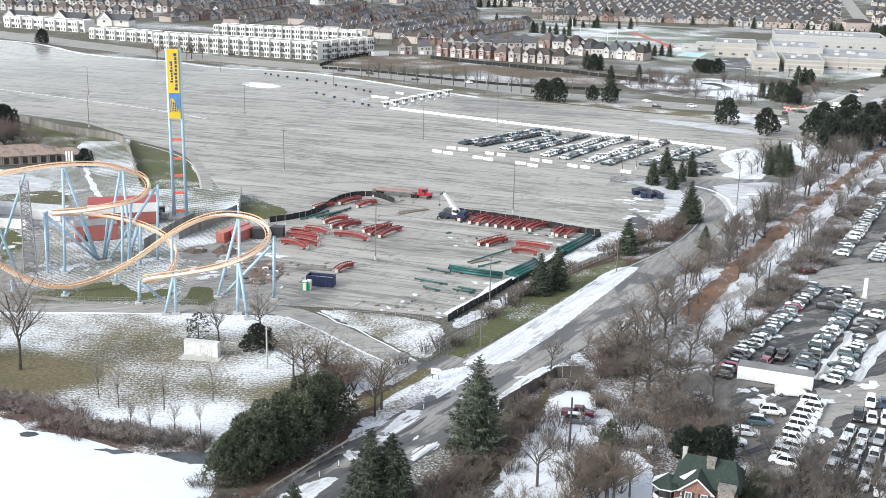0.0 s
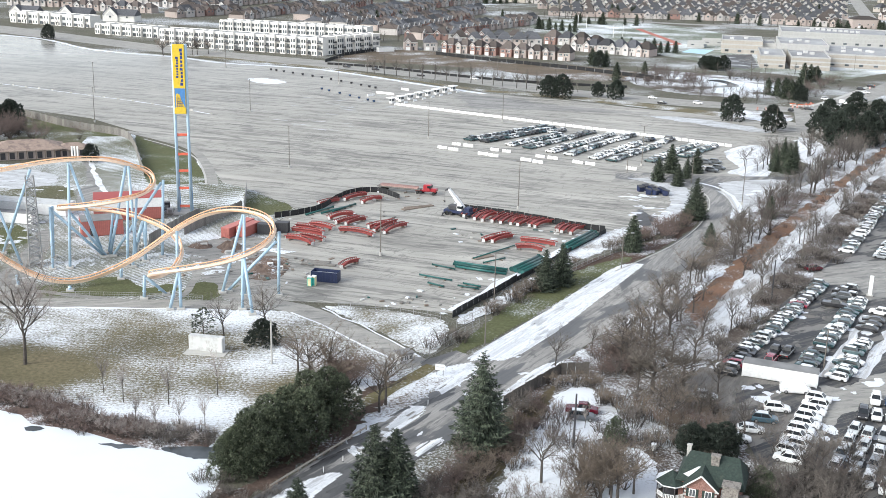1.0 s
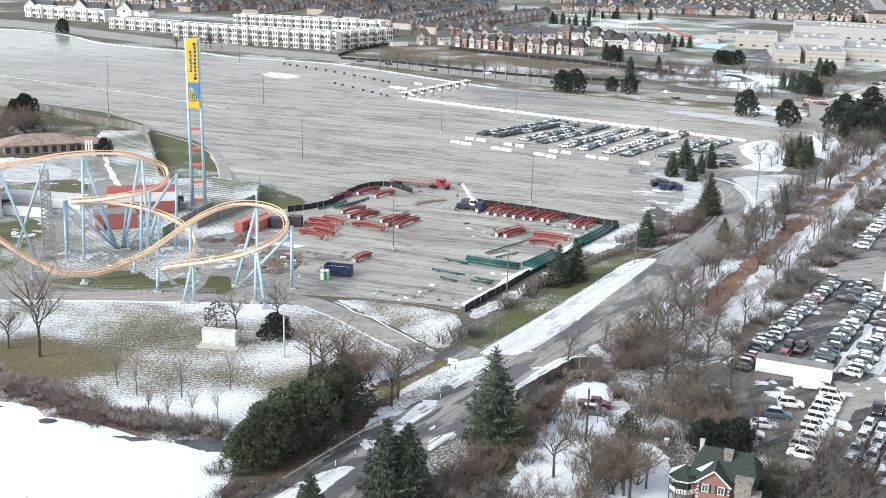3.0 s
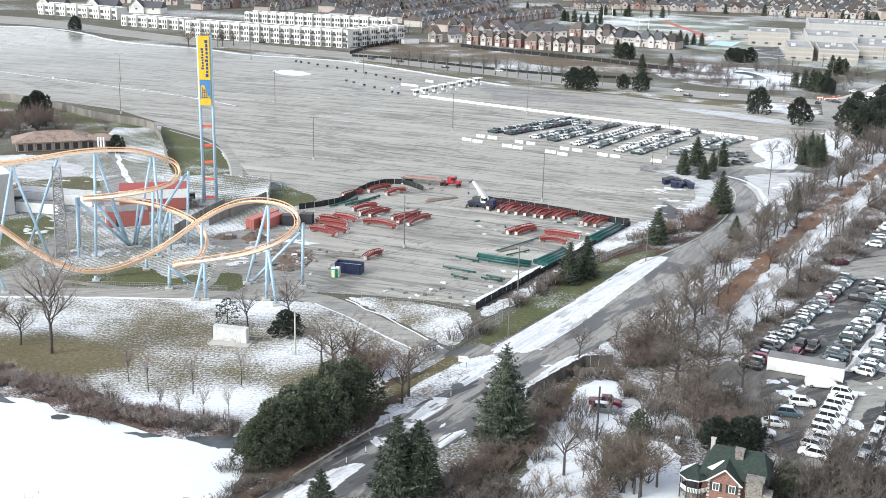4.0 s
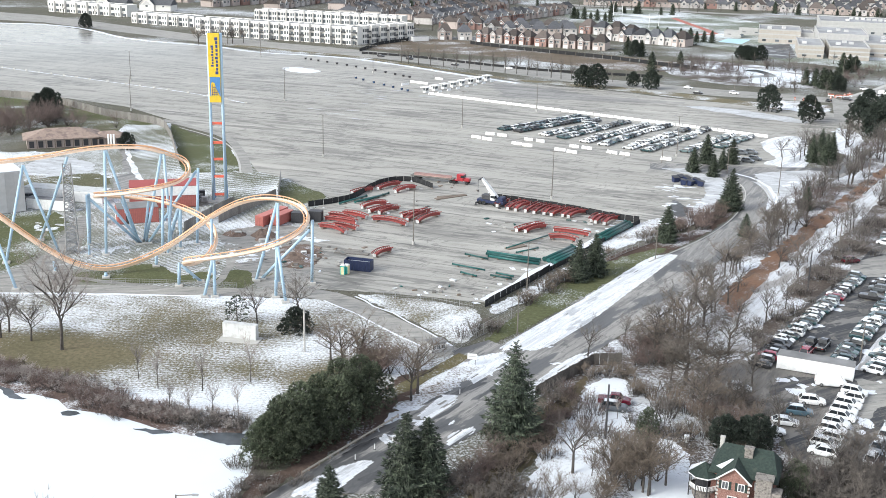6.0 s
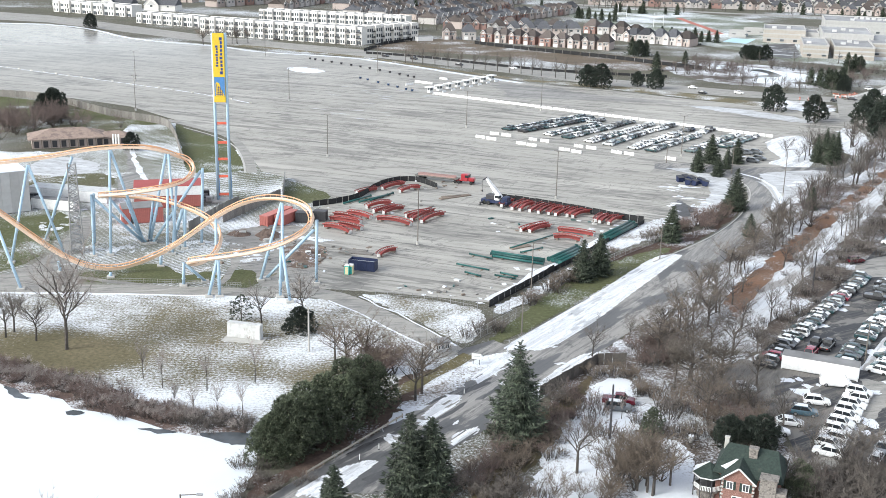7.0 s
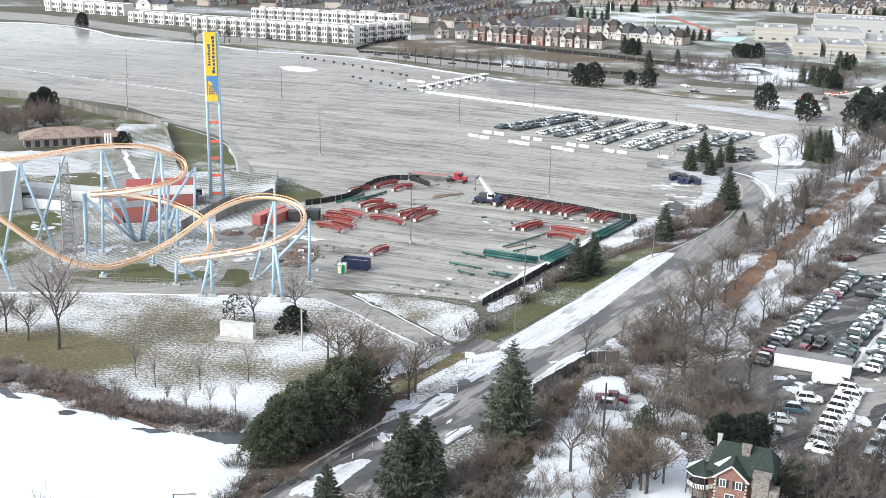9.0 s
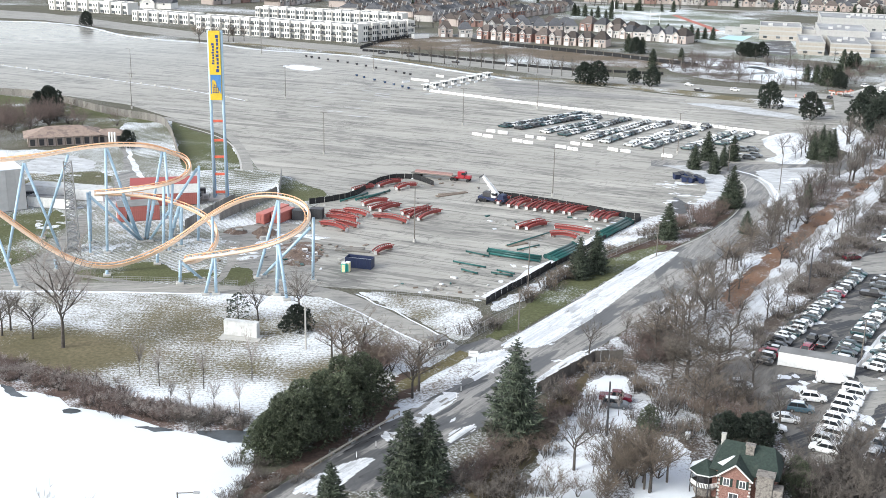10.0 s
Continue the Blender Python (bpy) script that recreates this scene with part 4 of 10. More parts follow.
patch("open_water", [(148.0, 647.8), (156.7, 652.5), (161.9, 634.0), (160.5, 622.5), (150.4, 617.5), (144.6, 617.5), (149.0, 624.0), (155.7, 629.5), (154.0, 640.0)], 0.08, "open_water", 0.5, label="dark thawed water on the storm pond", category="water")
patch("side_road", [(165.0, 531.6), (187.0, 562.4), (265.0, 670.7), (322.0, 749.1), (316.0, 717.0), (245.0, 618.2), (201.9, 555.4), (177.9, 516.7), (150.3, 461.2), (149.5, 474.7)], 0.06, "path_asphalt", smooth=False, label="grey side road beyond the trees", category="road")
strip("far_street", [(599.5, 1710.6), (509.2, 1419.9), (441.2, 1195.8)], 16, 0.05, "path_asphalt", label="far suburban street", category="road")
strip("far_street", [(60.0, 1150.0), (124.8, 1121.1), (175.4, 1094.1), (225.9, 1077.0), (276.3, 1067.4), (325.7, 1058.0), (390.0, 1030.0)], 16, 0.05, "path_asphalt", label="far suburban street beside the field", category="road")
patch("pine_bank", [(-27.6, 145.8), (-24.7, 148.3), (-19.2, 158.6), (-14.7, 166.6), (-12.2, 173.8), (-8.9, 183.7), (-8.6, 188.9), (-12.1, 186.5), (-17.4, 177.5), (-20.2, 167.2), (-25.7, 154.8), (-28.2, 149.2)], 0.0573, "turf_needles", 2.2, 3.0, label="red-brown needle litter between pines and road")
patch("road_verge_snow", [(-15.9, 164.0), (-13.0, 171.5), (-7.8, 182.7), (-2.0, 193.1), (2.3, 197.8), (3.6, 194.5), (-4.2, 180.5), (-12.3, 168.0), (-15.9, 162.0)], 0.0667, "verge_thin", 1.4, 3.0, label="old snow along the road's edge", category="snow")


blotches("snow_scrap", [(63.6, 347.8), (64.1, 325.3), (53.2, 320.8), (63.8, 305.4), (95.3, 396.2), (98.2, 351.5), (107.4, 365.0)], 4.0, 22, 0.8, 2.6, 0.09, "snow", "scrap of old snow at the lot's edge", "snow", 0.5, 5)
blotches("snow_scrap", [(-12.2, 161.4), (-7.2, 169.0), (-1.7, 180.9), (5.3, 185.0), (11.6, 188.0), (13.2, 199.1)], 3.0, 14, 0.6, 1.8, 0.09, "road_snow", "scrap of old snow on the road", "snow", 0.4, 6)
blotches("snow_scrap", [(57.3, 188.2), (58.4, 184.5), (59.8, 173.9), (65.0, 167.6), (75.5, 206.2), (87.1, 219.8), (73.2, 189.2), (80.7, 189.6), (71.8, 218.7), (81.9, 233.8)], 4.0, 34, 0.6, 2.2, 0.08, "snow", "scrap of old snow between parked cars", "snow", 0.6, 7)
blotches("snow_scrap", [(-112.8, 277.3), (-113.2, 294.7), (-94.4, 258.3), (-86.2, 254.3), (-85.3, 274.3), (-74.2, 260.0), (-61.9, 261.1), (-55.4, 256.8), (-51.3, 272.0), (-60.1, 247.4), (-125.1, 327.6), (-121.0, 335.7), (-112.5, 336.7), (-136.5, 330.2)], 5.0, 60, 0.8, 3.2, 0.05, "turf_snowy", "thin snow below the roller coaster", "snow", 0.5, 9)
blotches("snow_scrap", [(31.0, 291.5), (35.1, 293.6), (39.9, 294.7), (13.2, 253.3), (7.5, 240.0), (-10.2, 231.5), (-2.6, 227.6)], 2.5, 20, 0.6, 1.8, 0.065, "snow", "scrap of snow in the steel yard", "snow", 0.5, 10)
blotches("wet_patch", [(-18.3, 151.5), (-13.8, 158.3), (-9.7, 163.5), (-11.7, 154.6), (-5.2, 168.0), (-3.1, 176.0), (2.3, 181.1)], 2.5, 14, 2.0, 6.5, 0.068, "wet_asphalt", "dark damp streak on the road", "road", 0.14, 8, (0.95, 0.12))
kerb("kerb", [(41.5, 261.6), (58.9, 284.5), (71.8, 308.1), (80.3, 332.0), (83.0, 347.4), (81.7, 356.2)], 0.05)
kerb("kerb", [(86.1, 317.2), (88.2, 331.3), (89.3, 342.6), (89.6, 360.4)], 0.05)
kerb("kerb", [(87.8, 324.2), (102.2, 345.5), (115.3, 365.8)], 0.05)

strip("drive_curve", [(50.8, 263.6), (56.0, 272.0), (68.2, 293.4), (75.9, 307.5), (81.2, 321.5), (84.3, 333.5), (85.6, 344.8), (84.6, 355.0), (80.0, 362.5), (70.5, 373.5)], 6.6, 0.072, "drive_asphalt", label="grey asphalt drive curving to the lot's entrance")
strip("drive_snow", [(85.2, 316.0), (88.3, 323.5), (89.6, 331.0), (91.0, 343.0), (91.0, 353.0), (88.5, 362.0), (84.5, 367.5)], 1.3, 0.078, "snow", 0.7, label="thin bank of old snow along the drive", category="snow")
patch("corner_snow", [(86.9, 329.6), (91.3, 330.6), (97.9, 339.7), (98.6, 335.9), (90.9, 323.6), (84.3, 312.4), (83.6, 317.4)], 0.084, "road_snow", 0.5, 3.0, label="snow heaped at the drive's corner", category="snow")
patch("entry_frost", [(90.5, 361.6), (91.6, 345.0), (89.5, 329.0), (92.0, 326.5), (97.0, 336.5), (115.0, 369.1), (112.0, 375.7), (94.3, 369.3)], 0.0765, "thin_snow", 1.0, 3.0, label="frosted grass on the entrance island", category="snow")
patch("verge_snow", [(61.3, 371.9), (77.2, 369.8), (78.1, 349.1), (71.3, 325.9), (64.8, 308.5), (56.5, 297.1), (54.5, 299.2), (64.2, 323.6), (69.1, 336.4), (70.4, 348.0), (68.7, 362.5)], 0.0705, "thin_snow", 0.9, 3.0, label="snow bank beside the curving drive", category="snow")
patch("damp_corner", [(57.8, 326.5), (60.0, 320.1), (63.2, 316.7), (59.4, 310.7), (56.0, 307.1), (55.0, 314.2)], 0.066, "wet_asphalt", 0.6, 3.0, label="dark damp asphalt in the lot's corner", category="road")
patch("trail_snow", [(84.0, 277.6), (90.5, 290.0), (97.5, 299.4), (100.3, 300.2), (95.5, 290.5), (87.9, 277.9), (80.9, 266.3)], 0.08, "road_snow", 1.5, 3.0, label="wider snow beside the trail", category="snow")
blotches("snow_scrap", [(55.3, 335.3), (59.0, 330.5), (61.8, 321.6), (61.4, 351.6), (55.0, 345.3), (66.9, 331.4)], 3.0, 12, 0.8, 2.6, 0.062, "road_snow", "streak of old snow on the asphalt", "snow", 0.22, 21, (-0.3, 0.5))
blotches("snow_scrap", [(39.2, 197.9), (37.6, 189.6), (32.1, 179.2), (33.5, 175.8), (46.4, 201.3), (31.1, 186.6), (52.4, 214.1)], 3.0, 14, 0.8, 2.6, 0.062, "thin_snow", "patch of old snow under bare trees", "snow", 0.6, 22)

# ---- the roller coaster ----
coaster = thing("roller_coaster", "orange steel roller coaster on pale blue tubular posts", "roller coaster")
ONE = [(-139.3, 253.3, 19.1), (-115.9, 255.3, 21.9), (-105.5, 256.2, 23.3), (-98.8, 256.8, 24.8), (-91.1, 257.9, 25.8), (-82.9, 259.6, 25.8), (-77.6, 262.0, 24.1), (-73.4, 263.9, 21.8), (-71.6, 263.6, 19.8), (-72.4, 261.1, 18.2), (-74.6, 257.5, 17.4), (-78.6, 254.8, 16.7), (-85.1, 253.8, 15.7), (-91.3, 254.2, 14.8), (-94.2, 255.8, 14.0)]
TWO = [(-94.5, 259.2, 13.0), (-90.5, 261.5, 12.7), (-85.1, 261.9, 12.4), (-78.0, 259.6, 12.1), (-69.0, 253.3, 11.4), (-63.8, 247.9, 10.2), (-61.1, 242.9, 8.6), (-61.1, 237.9, 6.4), (-62.6, 234.6, 5.3), (-64.2, 232.5, 5.0), (-65.4, 230.4, 5.8)]
THREE = [(-64.3, 227.4, 7.4), (-57.0, 225.0, 9.3), (-49.8, 225.2, 10.7), (-43.4, 226.8, 12.4), (-39.5, 230.5, 14.1), (-38.4, 235.2, 16.0), (-40.3, 238.7, 17.5), (-44.9, 240.8, 18.5), (-50.2, 240.8, 18.7), (-55.4, 240.8, 17.5), (-61.5, 240.8, 14.1), (-67.2, 240.7, 9.9), (-73.8, 240.6, 5.3), (-80.0, 239.3, 2.6), (-85.3, 237.7, 1.6), (-91.5, 235.6, 3.3), (-98.0, 233.8, 7.8), (-106.3, 231.5, 15.3), (-118.2, 228.1, 26.0)]
TRACK = spline(ONE + TWO + THREE, 1.25)
for _ in range(6):
    TRACK = [TRACK[0]] + [(a + 2 * b + c) / 4 for a, b, c in zip(TRACK, TRACK[1:], TRACK[2:])] + [TRACK[-1]]

frames = []
lean = Vector((0, 0, 0))
for i, p in enumerate(TRACK):
    a, b = TRACK[max(i - 3, 0)], TRACK[min(i + 3, len(TRACK) - 1)]
    d = (b - a).normalized()
    bend = (b - p).normalized() - (p - a).normalized()
    bend.z = 0
    lean = lean * 0.8 + (bend * 4.5) * 0.2
    up = Vector((0, 0, 1)) + (lean if lean.length < 1.1 else lean.normalized() * 1.1)
    side = d.cross(up).normalized()
    frames.append((p, side, side.cross(d).normalized()))

def ring(x, y, r, n):
    return [(x + r * math.cos(2 * math.pi * k / n), y + r * math.sin(2 * math.pi * k / n)) for k in range(n)]

bm = bmesh.new()
sweep(bm, frames, [(-0.26, -0.95), (0.26, -0.95), (0.26, -0.35), (-0.26, -0.35)])
part("spine", bm, "track_orange", coaster, "pale orange box spine of the track")
for x in (-0.62, 0.62):
    bm = bmesh.new()
    sweep(bm, frames, ring(x, 0, 0.13, 6))
    part("rail", bm, "track_rail", coaster, "orange tubular running rail", True)
bm = bmesh.new()
for p, s, u in frames:
    for k in (-1, 1):
        rod(bm, p + s * (0.6 * k), p + s * (0.2 * k) - u * 0.4, 0.06, n=4)
tagged(part("tie_lattice", bm, "track_rail", coaster, "short steel ties between rails and spine"), kind="stuff")


def post(top, base, r=0.34):
    """One tubular post with its flange, and the concrete footing it stands on."""
    top, base = Vector(top), Vector((*base, 0))
    bm = bmesh.new()
    rod(bm, base + Vector((0, 0, 0.3)), top, r, n=10, cap=True)
    for k in (0.33, 0.66):
        q = base.lerp(top, k)
        d = (top - base).normalized() * 0.06
        rod(bm, q - d, q + d, r * 1.3, n=10, cap=True)
    part("support_post", bm, "support_blue", coaster, "", True)
    bm = bmesh.new()
    box(bm, base.x, base.y, -0.05, 1.7, 1.7, 0.5, 0.3, 0.08)
    part("footing", bm, "concrete", coaster)


for tops, bases in (
        ([(-91.1, 258.0, 24.5), (-90.8, 258.0, 24.5), (-78.4, 261.5, 23.5), (-77.8, 261.5, 23.3), (-76.5, 255.0, 16.2), (-70.1, 263.7, 19.6), (-70.6, 263.7, 18.9), (-94.9, 255.8, 14.1), (-94.8, 255.8, 12.9), (-90.8, 256.1, 12.6)],
         [(-90.3, 252.1), (-85.8, 263.4), (-84.1, 263.6), (-76.5, 259.8), (-77.2, 254.5), (-71.1, 263.7), (-83.2, 263.2), (-97.1, 260.0), (-85.5, 262.5), (-84.9, 262.5)]),
        ([(-46.2, 240.3, 17.5), (-46.0, 240.3, 17.5), (-43.7, 226.0, 11.5), (-43.5, 226.0, 11.5), (-37.5, 236.1, 14.9), (-38.2, 236.1, 12.6), (-57.4, 225.0, 8.6), (-57.2, 225.0, 8.6), (-66.3, 230.4, 5.6), (-65.9, 230.4, 5.2), (-73.2, 256.2, 11.2), (-72.8, 256.3, 11.2), (-61.4, 240.8, 13.2)],
         [(-50.6, 236.7), (-45.4, 235.5), (-44.1, 226.0), (-41.4, 222.9), (-37.8, 236.1), (-49.5, 238.0), (-59.4, 224.5), (-57.2, 225.0), (-66.8, 231.1), (-62.7, 234.2), (-79.2, 268.6), (-74.2, 259.5), (-61.7, 240.4)]),
        ([(-109.3, 252.9, 21.4), (-109.2, 252.9, 21.4), (-99.6, 256.0, 23.0), (-107.1, 228.6, 14.1), (-97.3, 237.3, 2.7), (-75.7, 244.7, 3.2), (-84.6, 235.1, 1.2)],
         [(-111.0, 243.2), (-101.8, 252.1), (-110.4, 262.4), (-101.0, 224.8), (-96.9, 237.4), (-75.9, 244.7), (-84.6, 235.1)])):
    for a, b in zip(tops, bases):
        post(a, b)
for a, b in (((-95.4, 255.6, 14.0), (-93.9, 250.6)), ((-77.9, 271.2, 6.9), (-80.0, 271.2)), ((-77.5, 271.4, 6.9), (-78.4, 274.0)), ((-89.4, 262.0, 12.2), (-86.4, 264.2)),
             ((-80.8, 261.5, 11.8), (-84.3, 264.4)), ((-82.2, 261.8, 12.0), (-85.0, 265.4)), ((-75.0, 257.4, 16.4), (-75.9, 254.6))):
    post(a, b, 0.3)
# three white catwalk posts over the first crest
for a in [(-90.0, 258.0, 28.5), (-89.4, 258.1, 28.5), (-88.7, 258.1, 28.5)]:
    bm = bmesh.new()
    box(bm, a[0], a[1], a[2] - 2.4, 0.35, 0.35, 2.4, 0, 0.05)
    part("catwalk_post", bm, "white_paint", coaster, "white post at the crest")

# lattice stair tower beside the crest
bx, by = (-98.9, 253.4)
mast = thing("lattice_tower", "slim grey steel lattice tower beside the coaster", "tower", pose(bx, by, 0, 0, 0, 20))
th = 22.0
corners = [(-1, -1), (1, -1), (1, 1), (-1, 1)]
for x, y in corners:
    bm = bmesh.new()
    rod(bm, (x * 1.5, y * 1.5, 0), (x * 0.9, y * 0.9, th), 0.15, n=5)
    part("leg", bm, "galvanised", mast)
for k in range(11):
    z0, z1 = k * th / 11, (k + 1) * th / 11
    s0, s1 = 1.5 - 0.6 * k / 11, 1.5 - 0.6 * (k + 1) / 11
    for j in range(4):
        (xa, ya), (xb, yb) = corners[j], corners[(j + 1) % 4]
        bm = bmesh.new()
        rod(bm, (xa * s0, ya * s0, z0), (xb * s1, yb * s1, z1), 0.09, n=4)
        rod(bm, (xa * s1, ya * s1, z1), (xb * s1, yb * s1, z1), 0.05, n=4)
        part("brace", bm, "galvanised", mast)

for k in range(22):
    z0 = k * th / 22
    bm = bmesh.new()
    s0 = 1.25 - 0.5 * k / 22
    sy_ = -0.5 if k % 2 else 0.5
    ends = [Vector((-s0, sy_ * s0, z0)), Vector((s0, sy_ * s0, z0 + th / 22))]
    if k % 2 == 0:
        ends[0].x, ends[1].x = s0, -s0
    sweep(bm, [(p, Vector((0, 1, 0)), Vector((0, 0, 1))) for p in ends], [(-0.38 * s0, -0.05), (0.38 * s0, -0.05), (0.38 * s0, 0.08), (-0.38 * s0, 0.08)])
    part("stair_flight", bm, "galvanised", mast)
    bm = bmesh.new()
    box(bm, (1 if k % 2 else -1) * s0 * 0.9, 0, z0 + th / 22 - 0.08, 0.5 * s0, 2.0 * s0, 0.07)
    part("landing", bm, "galvanised", mast)

# ---- the tall sign tower ----
sx, sy = (-75.7, 307.3)
tower = thing("sign_tower", "tall blue twin-post sign tower with a yellow banner", "sign", pose(sx, sy, 0, 0, 0, 6))
SH = 48.1
for x in (-1.75, 1.75):
    bm = bmesh.new()
    rod(bm, (x, 0, 0), (x, 0, SH), 0.42, n=12, cap=True)
    part("post", bm, "support_blue" if x < 0 else "support_blue", tower, "", True)
    bm = bmesh.new()
    rod(bm, (x, 2.4, 0), (x, 0.3, SH * 0.62), 0.3, n=10)
    part("back_stay", bm, "sign_blue", tower, "", True)
for k, f in enumerate((0.045, 0.155, 0.26, 0.36, 0.475)):
    bm = bmesh.new()
    z = SH * f
    for a, b in ((0.25, -0.9), (-0.35, 0.9)):
        rod(bm, (-1.5, 0.0, z + a * 0.8), (1.5, 0.0, z), 0.22, n=4, cap=True)
    box(bm, 0.5, 0, z - 0.35, 2.0, 0.25, 0.7)
    part("rung", bm, "coral_red", tower, "coral red wedge-shaped cross plate")
z0, z1 = SH * 0.60, SH * 1.0
bm = bmesh.new()
box(bm, -0.15, -0.55, z0, 3.2, 0.35, z1 - z0, 0, 0.05)
panel = part("banner", bm, "sign_yellow", tower, "yellow banner with upright dark blue lettering and a blue emblem")
PH = z1 - z0
front = -0.55 - 0.19
# rows of upright lettering stand as plain bars
bars = random.Random(4)
for x, lo, hi, wide, n in ((-0.55, 0.52, 0.83, 0.5, 8), (0.62, 0.41, 0.95, 0.58, 10)):
    for k in range(n):
        a = z0 + PH * (lo + (hi - lo) * k / n)
        tall = 0.8 if k in (0, n - 1, 4) else 0.0
        bm = bmesh.new()
        box(bm, x - tall * 0.12, front, a, wide * (1 + 0.45 * tall), 0.03, PH * (hi - lo) / n * bars.uniform(0.66, 0.86), 0, 0.012)
        part("letter_bar", bm, "sign_navy", panel)
bm = bmesh.new()
box(bm, -0.1, front, z0 + PH * 0.09, 2.9, 0.03, PH * 0.28)
part("emblem_field", bm, "sign_blue", panel, "blue emblem field")
bm = bmesh.new()
vs = [bm.verts.new((x, front - 0.035, z0 + PH * z)) for x, z in ((-1.2, 0.09), (1.2, 0.09), (0.9, 0.13), (0.2, 0.2), (-0.2, 0.28), (-0.9, 0.30), (-1.2, 0.27))]
bm.faces.new(vs)
ex = bmesh.ops.extrude_face_region(bm, geom=bm.faces[:])
bmesh.ops.translate(bm, verts=[v for v in ex["geom"] if isinstance(v, bmesh.types.BMVert)], vec=(0, 0.02, 0))
part("emblem_hill", bm, "sign_yellow", panel)
for k in range(4):
    bm = bmesh.new()
    box(bm, -0.9 + k * 0.5, front - 0.06, z0 + PH * 0.10, 0.13, 0.03, PH * (0.17 - 0.03 * k))
    box(bm, -0.25, front - 0.06, z0 + PH * (0.11 + 0.035 * k), 1.6 - 0.25 * k, 0.03, 0.13)
    part("emblem_grid", bm, "sign_navy", panel)
bm = bmesh.new()
box(bm, 0, 0.5, -0.05, 6.5, 5.5, 0.6, 0, 0.1)
part("footing", bm, "concrete", tower)

# ---- ride-side buildings, containers, fences ----
def ribbed_box(name, label, category, a, b, depth, h, material, lid=None, ribs=0.5, cap=None, doors=False):
    """A ribbed steel box whose front runs from a to b on the ground."""
    a, b = Vector((*a, 0)), Vector((*b, 0))
    L = (b - a).length
    d = (b - a).normalized()
    turn = math.atan2(d.y, d.x)
    ob = thing(name, label, category, Matrix.Translation(a) @ Matrix.Rotation(turn, 4, "Z"))
    bm = bmesh.new()
    box(bm, L / 2, depth / 2, 0.15, L, depth, h - 0.15, 0, 0.04)
    n = int(L / ribs)
    loose, wave = [], bmesh.new()
    for k in range(n):
        for y in (-0.03, depth + 0.03):
            if ribs >= 0.9:
                loose.append(((k + 0.5) * L / n, y, 0.3, L / n * 0.94, 0.06, h - 0.5))
            else:
                box(wave, (k + 0.5) * L / n, y, 0.3, L / n * 0.5, 0.07, h - 0.5)
    for k in range(int(depth / ribs)):
        for x in (-0.03, L + 0.03):
            box(wave, x, (k + 0.5) * ribs, 0.3, 0.07, ribs * 0.5, h - 0.5)
    part("body", bm, material, ob)
    if len(wave.verts):
        tagged(part("corrugation", wave, material, ob), kind="stuff")
    for args in loose:
        bm = bmesh.new()
        box(bm, *args)
        part("panel", bm, material, ob)
    for x in (0.1, L - 0.1):
        for y in (0.1, depth - 0.1):
            bm = bmesh.new()
            box(bm, x, y, 0.0, 0.24, 0.24, h + 0.04)
            part("corner_post", bm, material, ob)
    if lid:
        bm = bmesh.new()
        box(bm, L / 2, depth / 2, h + 0.01, L + 0.1, depth + 0.1, 0.14, 0, 0.03)
        part("roof", bm, lid, ob)
    if cap:
        bm = bmesh.new()
        box(bm, L / 2, -0.12, h - cap, L + 0.2, 0.12, cap)
        part("fascia", bm, "white_paint", ob, "white fascia board")
    if doors:
        for x in (L * 0.25, L * 0.75):
            bm = bmesh.new()
            box(bm, x, -0.09, 0.25, 1.1, 0.06, 2.1)
            part("door", bm, "dark_metal", ob)
    return ob


def container(label, a, toward, L, material):
    a, toward = Vector(a), Vector(toward)
    return ribbed_box("shipping_container", label, "container", a, a + (toward - a).normalized() * L, 2.5, 2.7, material, material)


container("faded red shipping container on bare ground", (-58.0, 281.7), (-52.1, 295.7), 12.2, "container_red")
container("faded red shipping container beside its twin", (-54.1, 282.6), (-48.7, 296.0), 8.0, "container_red")
container("black storage container beyond the red ones", (-51.4, 286.8), (-47.8, 286.6), 4.0, "dark_metal")
container("small black container by the coaster's bend", (-47.0, 289.0), (-44.2, 288.7), 3.5, "dark_metal")
ribbed_box("shipping_container", "dull red container among the coaster posts", "container", (-96.1, 278.8), (-86.4, 283.0), 7.0, 4.2, "container_red", "roof_tar", doors=True)
ribbed_box("ride_building", "red steel shed with a white fascia sign", "building", (-98.0, 294.9), (-80.3, 300.4), 9.0, 6.2, "container_red", "red_roof_metal", cap=2.6)
ribbed_box("ride_building", "long white flat-roofed ride station", "building", (-132.0, 303.6), (-107.5, 299.6), 6.0, 3.2, "white_paint", "dull_white", ribs=1.2)
ribbed_box("site_wall", "low white ribbed steel enclosure", "building", (-126.1, 292.2), (-113.4, 289.9), 3.0, 3.0, "white_paint", "roof_tar", ribs=0.9)
ribbed_box("ride_building", "tall pale grey ribbed hall with snow on its roof", "building", (-142.6, 276.2), (-125.1, 289.2), 26.0, 11.5, "clad_grey", "snow", ribs=2.2)


